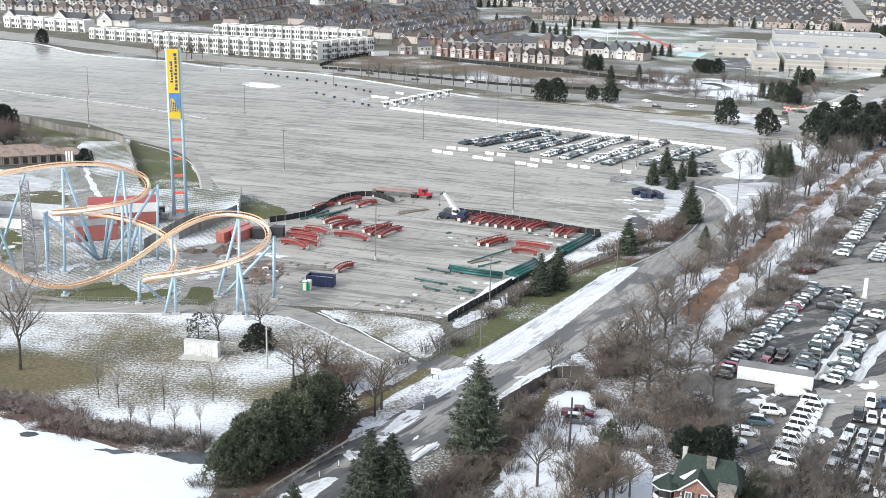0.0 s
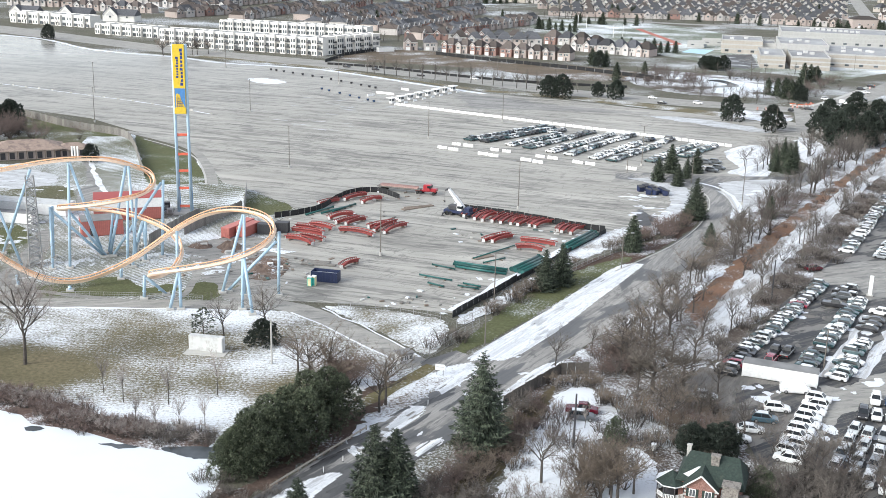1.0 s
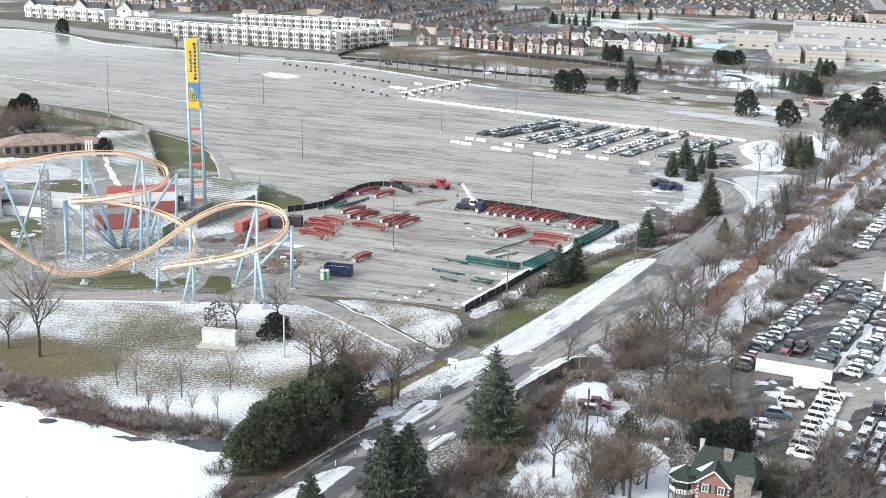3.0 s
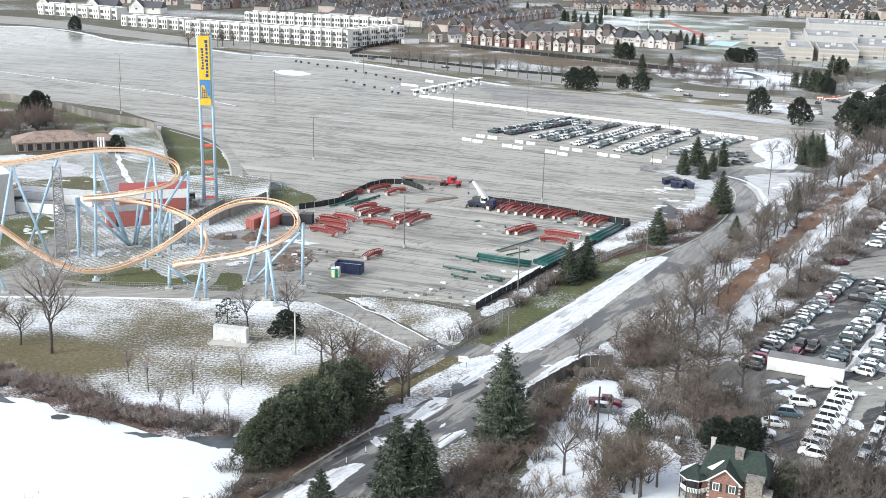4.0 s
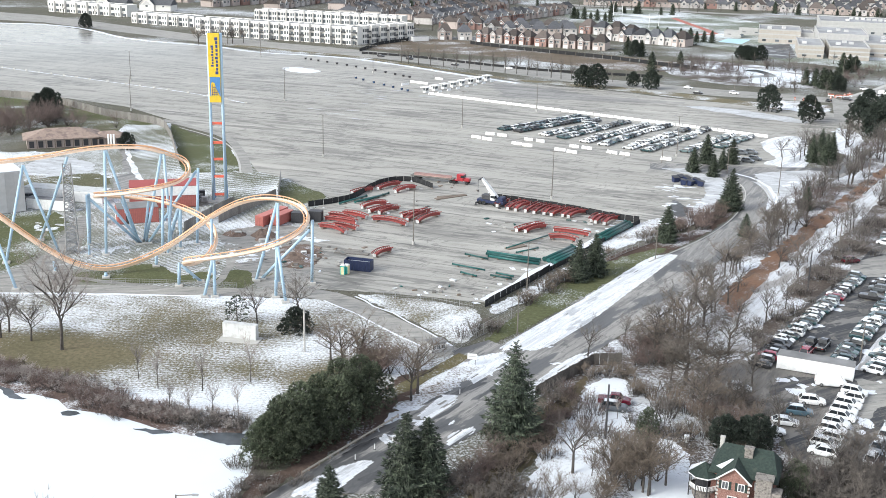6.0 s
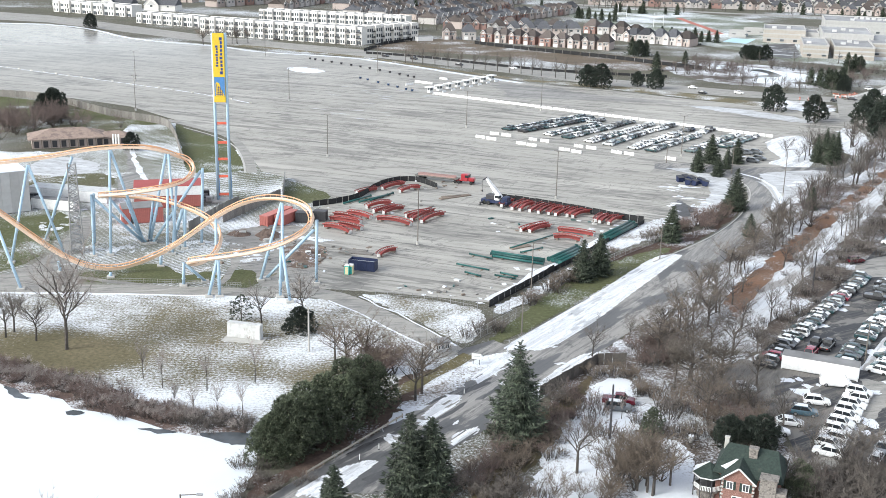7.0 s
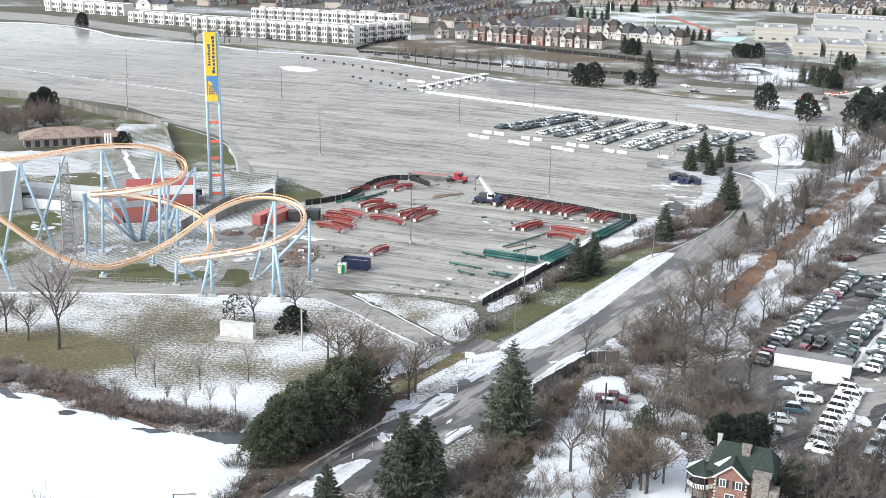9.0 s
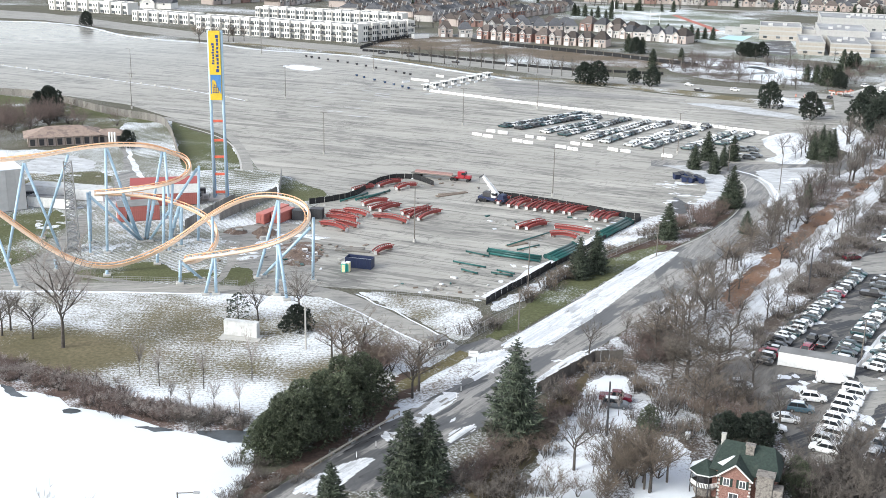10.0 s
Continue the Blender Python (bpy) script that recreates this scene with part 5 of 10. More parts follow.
def hipped_hall(x, y, turn, w, d, h, rise, label):
    """A low park building with a broad hipped roof, deep eaves, posts and dark openings."""
    ob = thing("ride_building", label, "building", pose(x, y, 0, 0, 0, turn))
    bm = bmesh.new()
    box(bm, 0, 0, -0.1, w, d, h + 0.1, 0, 0.05)
    part("wall", bm, "brick_tan", ob)
    bm = bmesh.new()
    e = 1.3
    vs = [bm.verts.new(c) for c in ((-w / 2 - e, -d / 2 - e, h - 0.2), (w / 2 + e, -d / 2 - e, h - 0.2), (w / 2 + e, d / 2 + e, h - 0.2), (-w / 2 - e, d / 2 + e, h - 0.2), (-w * 0.22, 0, h + rise), (w * 0.22, 0, h + rise))]
    for f in ((0, 1, 5, 4), (2, 3, 4, 5), (1, 2, 5), (3, 0, 4), (3, 2, 1, 0)):
        bm.faces.new([vs[i] for i in f])
    part("roof", bm, "shingle_tan", ob, "faded tan shingled roof")
    for k in range(int(w / 3)):
        bm = bmesh.new()
        box(bm, -w / 2 + 1.5 + k * 3.0, -d / 2 - 0.04, 0.3, 1.6, 0.1, h * 0.65)
        part("opening", bm, "dark_metal", ob)
        bm = bmesh.new()
        box(bm, -w / 2 + 0.2 + k * 3.0, -d / 2 - 1.0, 0, 0.25, 0.25, h)
        part("post", bm, "wood_pole", ob)


hipped_hall(-149.5, 381.0, 24, 24, 12, 3.4, 2.6, "tan-roofed hipped park building under bare trees")
hipped_hall(-134.5, 386.0, 24, 9, 7, 2.8, 1.6, "small tan park pavilion with a hipped roof")
# sign board on the shed, its letters as bars
bx, by = (-89.1, 298.9)


def fence(name, line, h, material, label, board=0.9, posts=True, category="fence", curved=True, cap=None):
    """Posts and boards along a line; every board is a piece of its own."""
    pts = spline([(x, y, 0) for x, y in line], board) if curved else straight([(x, y, 0) for x, y in line], board)
    root = thing(name, label, category, Matrix.Translation(pts[0]))
    bm = bmesh.new()
    box(bm, 0, 0, 0, board * 0.94, 0.06, h)
    slab = link_mesh("board", bm, material)
    bm = bmesh.new()
    box(bm, 0, 0, 0, 0.12, 0.12, h + 0.15)
    stick = link_mesh("post", bm, cap or material)
    base = pts[0]
    for i, (a, b) in enumerate(zip(pts, pts[1:])):
        turn = math.atan2(b.y - a.y, b.x - a.x)
        m = Matrix.Translation((a + b) / 2 - base) @ Matrix.Rotation(turn, 4, "Z")
        m = m @ Matrix.Diagonal(((b - a).length / board, 1, 1 + 0.03 * math.sin(i * 2.3), 1))
        again("board", slab, root, m)
        if posts and i % 3 == 0:
            again("post", stick, root, Matrix.Translation(a - base + Vector((-math.sin(turn), math.cos(turn), 0)) * 0.1) @ Matrix.Rotation(turn, 4, "Z"))
    return root


fence("boundary_fence", [(-236.0, 484.5), (-218.3, 479.6), (-192.3, 471.7), (-153.8, 439.3), (-128.1, 423.0), (-117.3, 402.3), (-107.5, 374.4), (-100.1, 353.2)], 3.0, "wood_fence", "weathered grey board fence round the park", 1.8)
fence("boundary_fence", [(-77.3, 275.0), (-73.6, 293.6), (-70.7, 303.9)], 2.6, "wood_fence", "weathered grey board fence behind the ride", 1.2)
fence("boundary_fence", [(-70.5, 284.5), (-65.7, 299.3), (-60.6, 314.2)], 2.6, "wood_fence", "weathered grey board fence beside the containers", 1.2)
fence("boundary_fence", [(-59.9, 314.3), (-63.6, 338.0)], 3.0, "galvanised", "grey mesh fence at the slope's end", 1.5)
fence("silt_fence", [(-49.5, 304.7), (-43.3, 309.2), (-37.6, 316.5), (-34.0, 329.7), (-29.5, 337.8), (-22.5, 340.1), (-15.3, 331.7)], 1.7, "silt_fabric", "black fabric construction fence round the steel yard", 2.0, cap="dark_metal")
fence("silt_fence", [(2.4, 320.5), (10.8, 317.2), (19.8, 312.8), (28.4, 307.7), (37.5, 301.7), (43.8, 298.6)], 1.9, "silt_fabric", "black fabric construction fence behind the track pieces", 2.0, cap="dark_metal")
fence("silt_fence", [(43.8, 298.0), (32.0, 278.3), (22.6, 261.4), (16.5, 251.3)], 1.2, "silt_fabric", "low black fabric fence beside green columns", 2.0, cap="dark_metal")
fence("silt_fence", [(16.5, 251.3), (11.5, 241.9), (6.1, 232.8), (1.4, 224.2)], 1.7, "silt_fabric", "black fabric fence standing in snow", 2.0, cap="dark_metal")
fence("roadside_fence", [(10.6, 178.4), (15.6, 185.7), (22.1, 194.6)], 2.2, "dark_board", "dark weathered board fence along the road", 1.2)
fence("roadside_fence", [(22.0, 194.0), (27.4, 194.9)], 2.4, "dark_board", "weathered board fence panel at the road's bend", 1.2)
fence("far_fence", [(-78.8, 686.8), (-70.9, 727.2), (-52.9, 759.6)], 2.0, "silt_fabric", "black silt fence round the vacant plot", 6.0, cap="dark_metal", curved=False)
fence("far_fence", [(-11.5, 747.5), (14.0, 725.9), (49.2, 701.7), (75.8, 683.4), (100.3, 660.4), (120.9, 643.5)], 2.2, "silt_fabric", "black silt fence behind the brick houses", 6.0, cap="dark_metal")
fence("far_fence", [(-76.2, 675.4), (-44.5, 664.6), (2.8, 633.7), (34.3, 617.4), (68.1, 609.5), (95.5, 605.2)], 1.4, "silt_fabric", "dark low fence along the vacant plot", 6.0, cap="dark_metal")


def track_piece(x1, y1, x2, y2, k):
    a, b = Vector((x1, y1, 0)), Vector((x2, y2, 0))
    L = max((b - a).length, 7.0)
    turn = math.atan2(b.y - a.y, b.x - a.x)
    ob = thing("track_section", "curved dark red roller coaster track section on timber blocks", "track section",
               Matrix.Translation((a + b) / 2) @ Matrix.Rotation(turn, 4, "Z"), "track sections in the steel yard")
    rise = 0.12 + 0.12 * (k % 3)
    bow = 0.3 + 0.16 * (k % 3)
    fr = []
    for j in range(11):
        t = j / 10 - 0.5
        p = Vector((t * L, (bow if b.x > a.x else -bow) * (0.25 - t * t) * 4, 0.75 + rise * (0.25 - t * t) * 4))
        d = Vector((1, -bow * 8 * t / L if b.x > a.x else bow * 8 * t / L, -rise * 8 * t / L)).normalized()
        s = Vector((-d.y, d.x, 0)).normalized()
        fr.append((p, s, d.cross(s)))
    bm = bmesh.new()
    sweep(bm, fr, [(-0.3, -0.45), (0.3, -0.45), (0.3, 0.25), (-0.3, 0.25)])
    part("spine", bm, "steel_red", ob)
    for y in (-0.75, 0.75):
        bm = bmesh.new()
        sweep(bm, fr, ring(y, 0.55, 0.13, 6))
        part("rail", bm, "steel_red", ob, "", True)
    bm = bmesh.new()
    for p, s, u in fr:
        for q in (-1, 1):
            rod(bm, p + s * (0.75 * q) + u * 0.55, p + s * (0.25 * q) + u * 0.1, 0.08, n=4)
    tagged(part("tie_lattice", bm, "steel_red", ob), kind="stuff")
    for p, s, u in (fr[0], fr[-1]):
        bm = bmesh.new()
        d = s.cross(u) * 0.06
        vs = [bm.verts.new(p + s * x + u * z + e) for e in (-d, d) for x, z in ((-0.42, -0.55), (0.42, -0.55), (0.42, 0.35), (-0.42, 0.35))]
        for f in ((3, 2, 1, 0), (4, 5, 6, 7), (0, 1, 5, 4), (1, 2, 6, 5), (2, 3, 7, 6), (3, 0, 4, 7)):
            bm.faces.new([vs[i] for i in f])
        part("end_plate", bm, "dull_white", ob, "pale bolted end plate")
    for t in (-0.36, 0.36):
        bm = bmesh.new()
        box(bm, t * L, (bow if b.x > a.x else -bow) * (0.25 - t * t) * 4, 0.0, 0.4, 1.7, 0.4)
        part("timber_block", bm, "wood_pole", ob)


PIECES = [(-38.8, 320.0, -33.4, 326.6), (-31.8, 326.8, -25.7, 334.9), (-26.2, 323.7, -20.6, 330.2), (-42.6, 290.5, -33.7, 287.0), (-42.0, 294.5, -34.4, 289.8), (-43.0, 282.7, -35.3, 277.0), (-39.2, 285.0, -32.8, 280.8), (-38.4, 296.9, -31.6, 292.4), (-34.0, 303.6, -27.7, 309.8), (-31.5, 299.1, -25.8, 306.0), (-28.6, 297.9, -23.6, 304.6), (-29.8, 291.7, -20.1, 286.8), (-22.1, 295.4, -15.7, 301.3), (-20.3, 291.7, -14.9, 302.9), (-17.4, 289.9, -11.8, 299.5)]
PIECES += [(4.4, 310.6, 7.8, 317.7), (7.4, 307.6, 12.4, 317.1), (9.6, 306.2, 14.0, 314.9), (12.4, 305.5, 16.9, 314.2), (14.8, 304.2, 19.7, 313.1), (17.6, 303.2, 22.1, 310.7), (19.6, 302.4, 25.4, 311.0), (22.8, 301.8, 27.8, 309.6), (24.3, 300.7, 30.1, 307.6), (30.4, 297.3, 33.4, 303.8), (31.4, 295.9, 35.3, 303.0), (33.7, 294.6, 38.4, 302.0), (9.5, 284.6, 16.7, 292.2), (11.8, 284.0, 17.5, 290.2), (17.9, 279.1, 24.9, 277.0), (19.5, 286.7, 28.7, 282.7), (-25.5, 257.7, -22.5, 262.8)]
for k, row in enumerate(PIECES):
    track_piece(*row, k)


def steel_column(x1, y1, x2, y2, k, r=0.29, lift=0.3):
    a, b = Vector((x1, y1, 0)), Vector((x2, y2, 0))
    d = (b - a).normalized()
    turn = math.atan2(d.y, d.x)
    L = (b - a).length
    ob = thing("steel_column", "dark green tubular steel column lying on blocks", "column", Matrix.Translation(a) @ Matrix.Rotation(turn, 4, "Z"), "green columns in the steel yard")
    bm = bmesh.new()
    rod(bm, (0, 0, lift + r), (L, 0, lift + r), r, n=10, cap=True)
    part("tube", bm, "steel_green", ob, "", True)
    for x in (0.05, L - 0.05):
        bm = bmesh.new()
        rod(bm, (x - 0.06, 0, lift + r), (x + 0.06, 0, lift + r), r * 1.35, n=10, cap=True)
        part("flange", bm, "steel_green", ob)
    for x in (L * 0.2, L * 0.8):
        bm = bmesh.new()
        box(bm, x, 0, 0, 0.3, 1.3, lift + 0.06)
        part("timber_block", bm, "wood_pole", ob)


for k, row in enumerate([(-41.0, 307.8, -34.3, 317.9), (-36.8, 309.9, -29.5, 319.8), (-33.8, 312.5, -28.1, 322.1), (6.6, 268.5, 18.1, 282.1), (9.0, 264.9, 14.6, 269.6), (-3.7, 262.2, 1.9, 258.8), (1.8, 264.6, 14.8, 259.4), (1.5, 262.8, 14.6, 257.5), (2.0, 260.7, 14.3, 255.6), (-6.6, 253.5, 1.2, 249.6), (-4.4, 247.4, -0.7, 244.7), (2.6, 245.8, 7.5, 243.7), (3.9, 247.7, 7.9, 245.4)]):
    steel_column(*row, k, 0.2 if k in (3, 4, 5, 9, 10, 11, 12) else 0.29, 0.22)
for k, row in enumerate([(15.7, 259.0, 23.3, 270.9), (16.6, 258.1, 23.9, 269.4), (17.6, 257.3, 24.6, 268.0), (18.3, 256.0, 24.9, 266.3), (30.4, 281.0, 39.8, 296.7), (31.2, 279.7, 40.7, 295.9), (32.3, 279.0, 41.0, 293.8)]):
    steel_column(*row, k, 0.45)

# ---- vehicles ----
def loft(bm, stations, cap=True):
    """Rings of a shell, each a list of (x, y, z)."""
    old = None
    for st in stations:
        cur = [bm.verts.new(v) for v in st]
        if old:
            for k in range(len(cur)):
                j = (k + 1) % len(cur)
                bm.faces.new((old[k], old[j], cur[j], cur[k]))
        elif cap:
            bm.faces.new(cur[::-1])
        old = cur
    if cap:
        bm.faces.new(old)


def hull(x, w, lo, hi, tuck):
    """A car's section at x: sills, waist, shoulders."""
    return [(x, -w * 0.92, lo), (x, -w, lo + 0.25), (x, -w * 0.99, hi - 0.12), (x, -w * tuck, hi), (x, w * tuck, hi), (x, w * 0.99, hi - 0.12), (x, w, lo + 0.25), (x, w * 0.92, lo)]


# length, half width, bonnet height, roof height, cabin stations
SHAPES = {
    "sedan": (4.7, 0.90, 0.92, 1.45, (-2.0, -1.25, 0.35, 1.2), 0.98),
    "suv": (4.6, 0.93, 1.08, 1.72, (-2.2, -1.75, 0.45, 1.15), 1.1),
    "hatch": (4.3, 0.88, 0.95, 1.5, (-2.05, -1.45, 0.4, 1.2), 1.0),
    "pickup": (5.7, 0.98, 1.15, 1.9, (-0.75, -0.55, 0.85, 1.45), 1.2),
    "van": (5.6, 1.0, 1.15, 2.3, (-2.72, -2.66, 1.35, 2.1), 1.3),
}
SHELLS = {}
WHEELS = {}


def wheel_meshes():
    if not WHEELS:
        bm = bmesh.new()
        rod(bm, (0, -0.11, 0), (0, 0.11, 0), 0.34, n=12, cap=True)
        WHEELS["tyre"] = link_mesh("wheel", bm, "rubber", False)
        bm = bmesh.new()
        for q in (-0.82, 0.82):
            rod(bm, (0, q - 0.11, 0), (0, q + 0.11, 0), 0.34, n=10, cap=True)
        rod(bm, (0, -0.8, 0), (0, 0.8, 0), 0.06, n=4)
        WHEELS["pair"] = link_mesh("wheel_pair", bm, "rubber", False)
        bm = bmesh.new()
        rod(bm, (0, -0.13, 0), (0, 0.13, 0), 0.21, n=8, cap=True)
        WHEELS["rim"] = link_mesh("rim", bm, "rim_alloy")
        for name, material in (("headlight", "lamp_clear"), ("taillight", "lamp_red")):
            bm = bmesh.new()
            box(bm, 0, 0, 0, 0.14, 0.42, 0.16, 0, 0.03)
            WHEELS[name] = link_mesh(name, bm, material)
    return WHEELS


def shell(kind, colour):
    key = (kind, colour)
    if key in SHELLS:
        return SHELLS[key]
    L, w, hb, hr, (c0, c1, c2, c3), belt = SHAPES[kind]
    h = L / 2
    bm = bmesh.new()
    tail = belt if kind != "pickup" else 1.08
    loft(bm, [hull(-h, w * 0.86, 0.42, tail - 0.22, 0.8), hull(-h + 0.12, w * 0.95, 0.3, tail - 0.04, 0.86), hull(-h + 0.7, w, 0.24, tail, 0.9),
              hull(c2, w, 0.24, belt, 0.9), hull(c3, w, 0.24, belt - 0.02, 0.9), hull(c3 + 0.35, w * 0.99, 0.24, hb, 0.88),
              hull(h - 0.35, w * 0.95, 0.26, hb - 0.13, 0.84), hull(h - 0.06, w * 0.86, 0.34, hb - 0.25, 0.8), hull(h, w * 0.78, 0.42, hb - 0.4, 0.75)])
    # the roof skin
    r = w * 0.72
    loft(bm, [[(c1 - 0.05, -r, hr - 0.05), (c1 - 0.05, r, hr - 0.05), (c1 - 0.05, r * 0.8, hr), (c1 - 0.05, -r * 0.8, hr)],
              [((c1 + c2) / 2, -r, hr - 0.03), ((c1 + c2) / 2, r, hr - 0.03), ((c1 + c2) / 2, r * 0.8, hr + 0.04), ((c1 + c2) / 2, -r * 0.8, hr + 0.04)],
              [(c2 + 0.05, -r, hr - 0.06), (c2 + 0.05, r, hr - 0.06), (c2 + 0.05, r * 0.8, hr - 0.01), (c2 + 0.05, -r * 0.8, hr - 0.01)]])
    for y in (-1, 1):     # pillars
        for xa, xb in ((c0, c1), ((c1 + c2) / 2, (c1 + c2) / 2), (c3, c2)):
            rod(bm, (xa, y * w * 0.87, belt - 0.05), (xb, y * r, hr - 0.03), 0.05, n=4)
        box(bm, c2 + 0.35, y * (w + 0.06), belt - 0.02, 0.14, 0.2, 0.14)
    if kind == "pickup":
        box(bm, -1.75, 0, 1.0, 1.9, 1.5, 0.05)
    bmesh.ops.recalc_face_normals(bm, faces=bm.faces)
    body = link_mesh("body", bm, "car_paint_%d" % colour)
    bm = bmesh.new()
    q = w * 0.86
    loft(bm, [[(c0, -q, belt - 0.03), (c0, q, belt - 0.03), (c0, q, belt), (c0, -q, belt)],
              [(c1, -q, belt - 0.03), (c1, q, belt - 0.03), (c1, r * 0.97, hr - 0.05), (c1, -r * 0.97, hr - 0.05)],
              [(c2, -q, belt - 0.03), (c2, q, belt - 0.03), (c2, r * 0.97, hr - 0.05), (c2, -r * 0.97, hr - 0.05)],
              [(c3, -q, belt - 0.03), (c3, q, belt - 0.03), (c3, q, belt), (c3, -q, belt)]])
    bmesh.ops.recalc_face_normals(bm, faces=bm.faces)
    glass = link_mesh("window_band", bm, "auto_glass" if kind != "van" else "car_paint_%d" % colour)
    snow = None
    bm = bmesh.new()
    for xa, xb, za, ya in ((c1, c2, hr + 0.03, r * 0.85), (c3 + 0.4, h - 0.5, hb - 0.03, w * 0.7), (-h + 0.3, c0 - 0.1, tail + 0.01, w * 0.7)):
        if xb - xa > 0.3:
            box(bm, (xa + xb) / 2, 0, za, xb - xa, ya * 2, 0.09, 0, 0.035)
    snow = link_mesh("snow_cover", bm, "snow")
    SHELLS[key] = (body, glass, snow, h, w, hb, tail)
    return SHELLS[key]


COLOUR_WORDS = ["white", "bright white", "black", "grey", "dark grey", "blue", "red", "navy blue", "silver", "teal", "dark green", "bright red"]
KIND_WORDS = {"sedan": "sedan", "suv": "sport utility car", "hatch": "hatchback", "pickup": "pickup truck", "van": "panel van"}


def car(x, y, turn, kind="sedan", colour=0, snowed=False, full=True, group="", where="parked on the asphalt", z=0.05, size=1.0):
    body, glass, snow, h, w, hb, tail = shell(kind, colour)
    wm = wheel_meshes()
    ob = thing({"pickup": "pickup_truck", "van": "van"}.get(kind, "car"),
               "%s %s%s %s" % (COLOUR_WORDS[colour], KIND_WORDS[kind], " under snow" if snowed else "", where), "car",
               Matrix.Translation((x, y, z)) @ Matrix.Rotation(turn, 4, "Z") @ Matrix.Diagonal((size, size, size, 1)), group)
    again("body", body, ob)
    again("window_band", glass, ob)
    for sx in (-1, 1):
        if y > 215:
            again("wheel_pair", wm["pair"], ob, Matrix.Translation((sx * h * 0.62, 0, 0.34)))
            continue
        for sy in (-1, 1):
            wh = again("wheel", wm["tyre"], ob, Matrix.Translation((sx * h * 0.62, sy * (w - 0.09), 0.34)))
            if full:
                again("rim", wm["rim"], wh)
    if full:
        for sy in (-1, 1):
            again("headlight", wm["headlight"], ob, Matrix.Translation((h - 0.1, sy * w * 0.6, hb - 0.42)))
            again("taillight", wm["taillight"], ob, Matrix.Translation((-h + 0.06, sy * w * 0.64, tail - 0.42)))
    if snowed:
        again("snow_cover", snow, ob)
    return ob


cars_rng = random.Random(5)


def car_row(a, b, colours, kinds, pitch=2.75, group="", full=True, snow=0.3, skip=0.06, nose=1, where="parked in a row", lengthwise=False, z=0.05):
    a, b = Vector(a), Vector(b)
    d = b - a
    size = 0.92 if pitch == 2.6 else 1.0
    n = max(1, int(d.length / (pitch * size * 0.93 if size < 1 else pitch)))
    turn = math.atan2(d.y, d.x) + (0 if lengthwise else math.pi / 2 * nose)
    for k in range(n + 1):
        if cars_rng.random() < skip:
            continue
        p = a.lerp(b, k / n)
        q = cars_rng.uniform(-0.25, 0.25)
        car(p.x + math.cos(turn) * q, p.y + math.sin(turn) * q, turn + cars_rng.gauss(0, 0.03) + (math.pi if cars_rng.random() < 0.2 else 0),
            cars_rng.choice(kinds), cars_rng.choice(colours), cars_rng.random() < snow, full, group, where, z, size)


KINDS = ["sedan", "sedan", "suv", "hatch"]
# cars stored at the far end of the lot
far = dict(group="cars stored on the far lot", full=False, snow=0.15, where="stored on the far lot")
for colours, rows in (
        ([5, 10, 9, 0, 8, 2, 1, 10], [(7.1, 434.1), (40.1, 469.1)] + [(13.3, 431.3), (42.8, 463.9)]),
        ([0, 10, 8, 9, 1, 10, 1], [(23.1, 425.4), (44.5, 450.7)] + [(29.8, 420.5), (48.1, 444.7)]),
        ([2, 4, 10, 8], [(42.2, 455.6), (46.7, 461.7)] + [(47.7, 444.6), (58.6, 459.2)]),
        ([10, 9, 1, 8, 5, 2, 1, 10], [(38.0, 413.6), (58.8, 443.6)] + [(44.6, 408.9), (63.5, 439.2)]),
        ([2, 8, 1, 4], [(60.3, 446.3), (66.1, 454.9)] + [(66.2, 442.1), (75.5, 454.9)]),
        ([10, 1, 8, 4, 1, 9], [(53.3, 403.5), (74.8, 435.8)] + [(59.1, 400.1), (80.9, 431.8)]),
        ([2, 4, 8, 7], [(78.1, 442.4), (81.1, 446.6)] + [(84.5, 439.5), (89.4, 447.7)]),
        ([9, 1, 10, 1, 0, 4, 10], [(73.4, 400.8), (97.0, 436.3)] + [(87.9, 411.0), (104.4, 434.8)])):
    for i in range(0, len(rows), 2):
        car_row(rows[i], rows[i + 1], colours, KINDS, 2.5, skip=0.02, **far)
for x, y in [(94.1, 400.2), (97.8, 401.6), (96.5, 390.4), (93.1, 386.1)]:
    car(x, y, -0.5, "suv", 4, False, False, "cars stored on the far lot", "stored on the far lot")
# dealer lot
near = dict(group="cars stored on the dealer lot", snow=0.5, full=False, where="stored on the dealer lot")
car_row(*[(53.6, 196.6), (59.7, 207.0)], [2, 2, 11, 7, 10, 2], ["suv", "sedan"], 2.6, **near)
car_row(*[(60.5, 208.2), (67.0, 218.4)], [10, 2, 1, 10, 9, 11], ["suv", "sedan"], 2.6, **near)
car_row(*[(67.8, 219.5), (78.7, 236.6)], [0, 10, 8, 1, 10, 0, 1, 9, 1], ["sedan", "hatch"], 2.6, **near)
car_row(*[(79.7, 238.3), (89.8, 254.1)], [9, 10, 10, 8, 2, 9, 1, 11, 10], ["sedan", "suv"], 2.6, **near)
car_row(*[(68.8, 198.7), (77.5, 213.2)], [10, 9, 1, 2, 10], ["sedan", "suv"], 2.6, **near)
car_row(*[(78.3, 214.5), (85.3, 225.9)], [8, 10, 1, 10, 9, 0, 11, 8, 10, 2], ["sedan", "suv"], 2.6, **near)
car_row(*[(86.2, 227.4), (95.1, 242.6)], [1, 9, 10, 8, 10, 1, 0], ["sedan"], 2.6, **near)
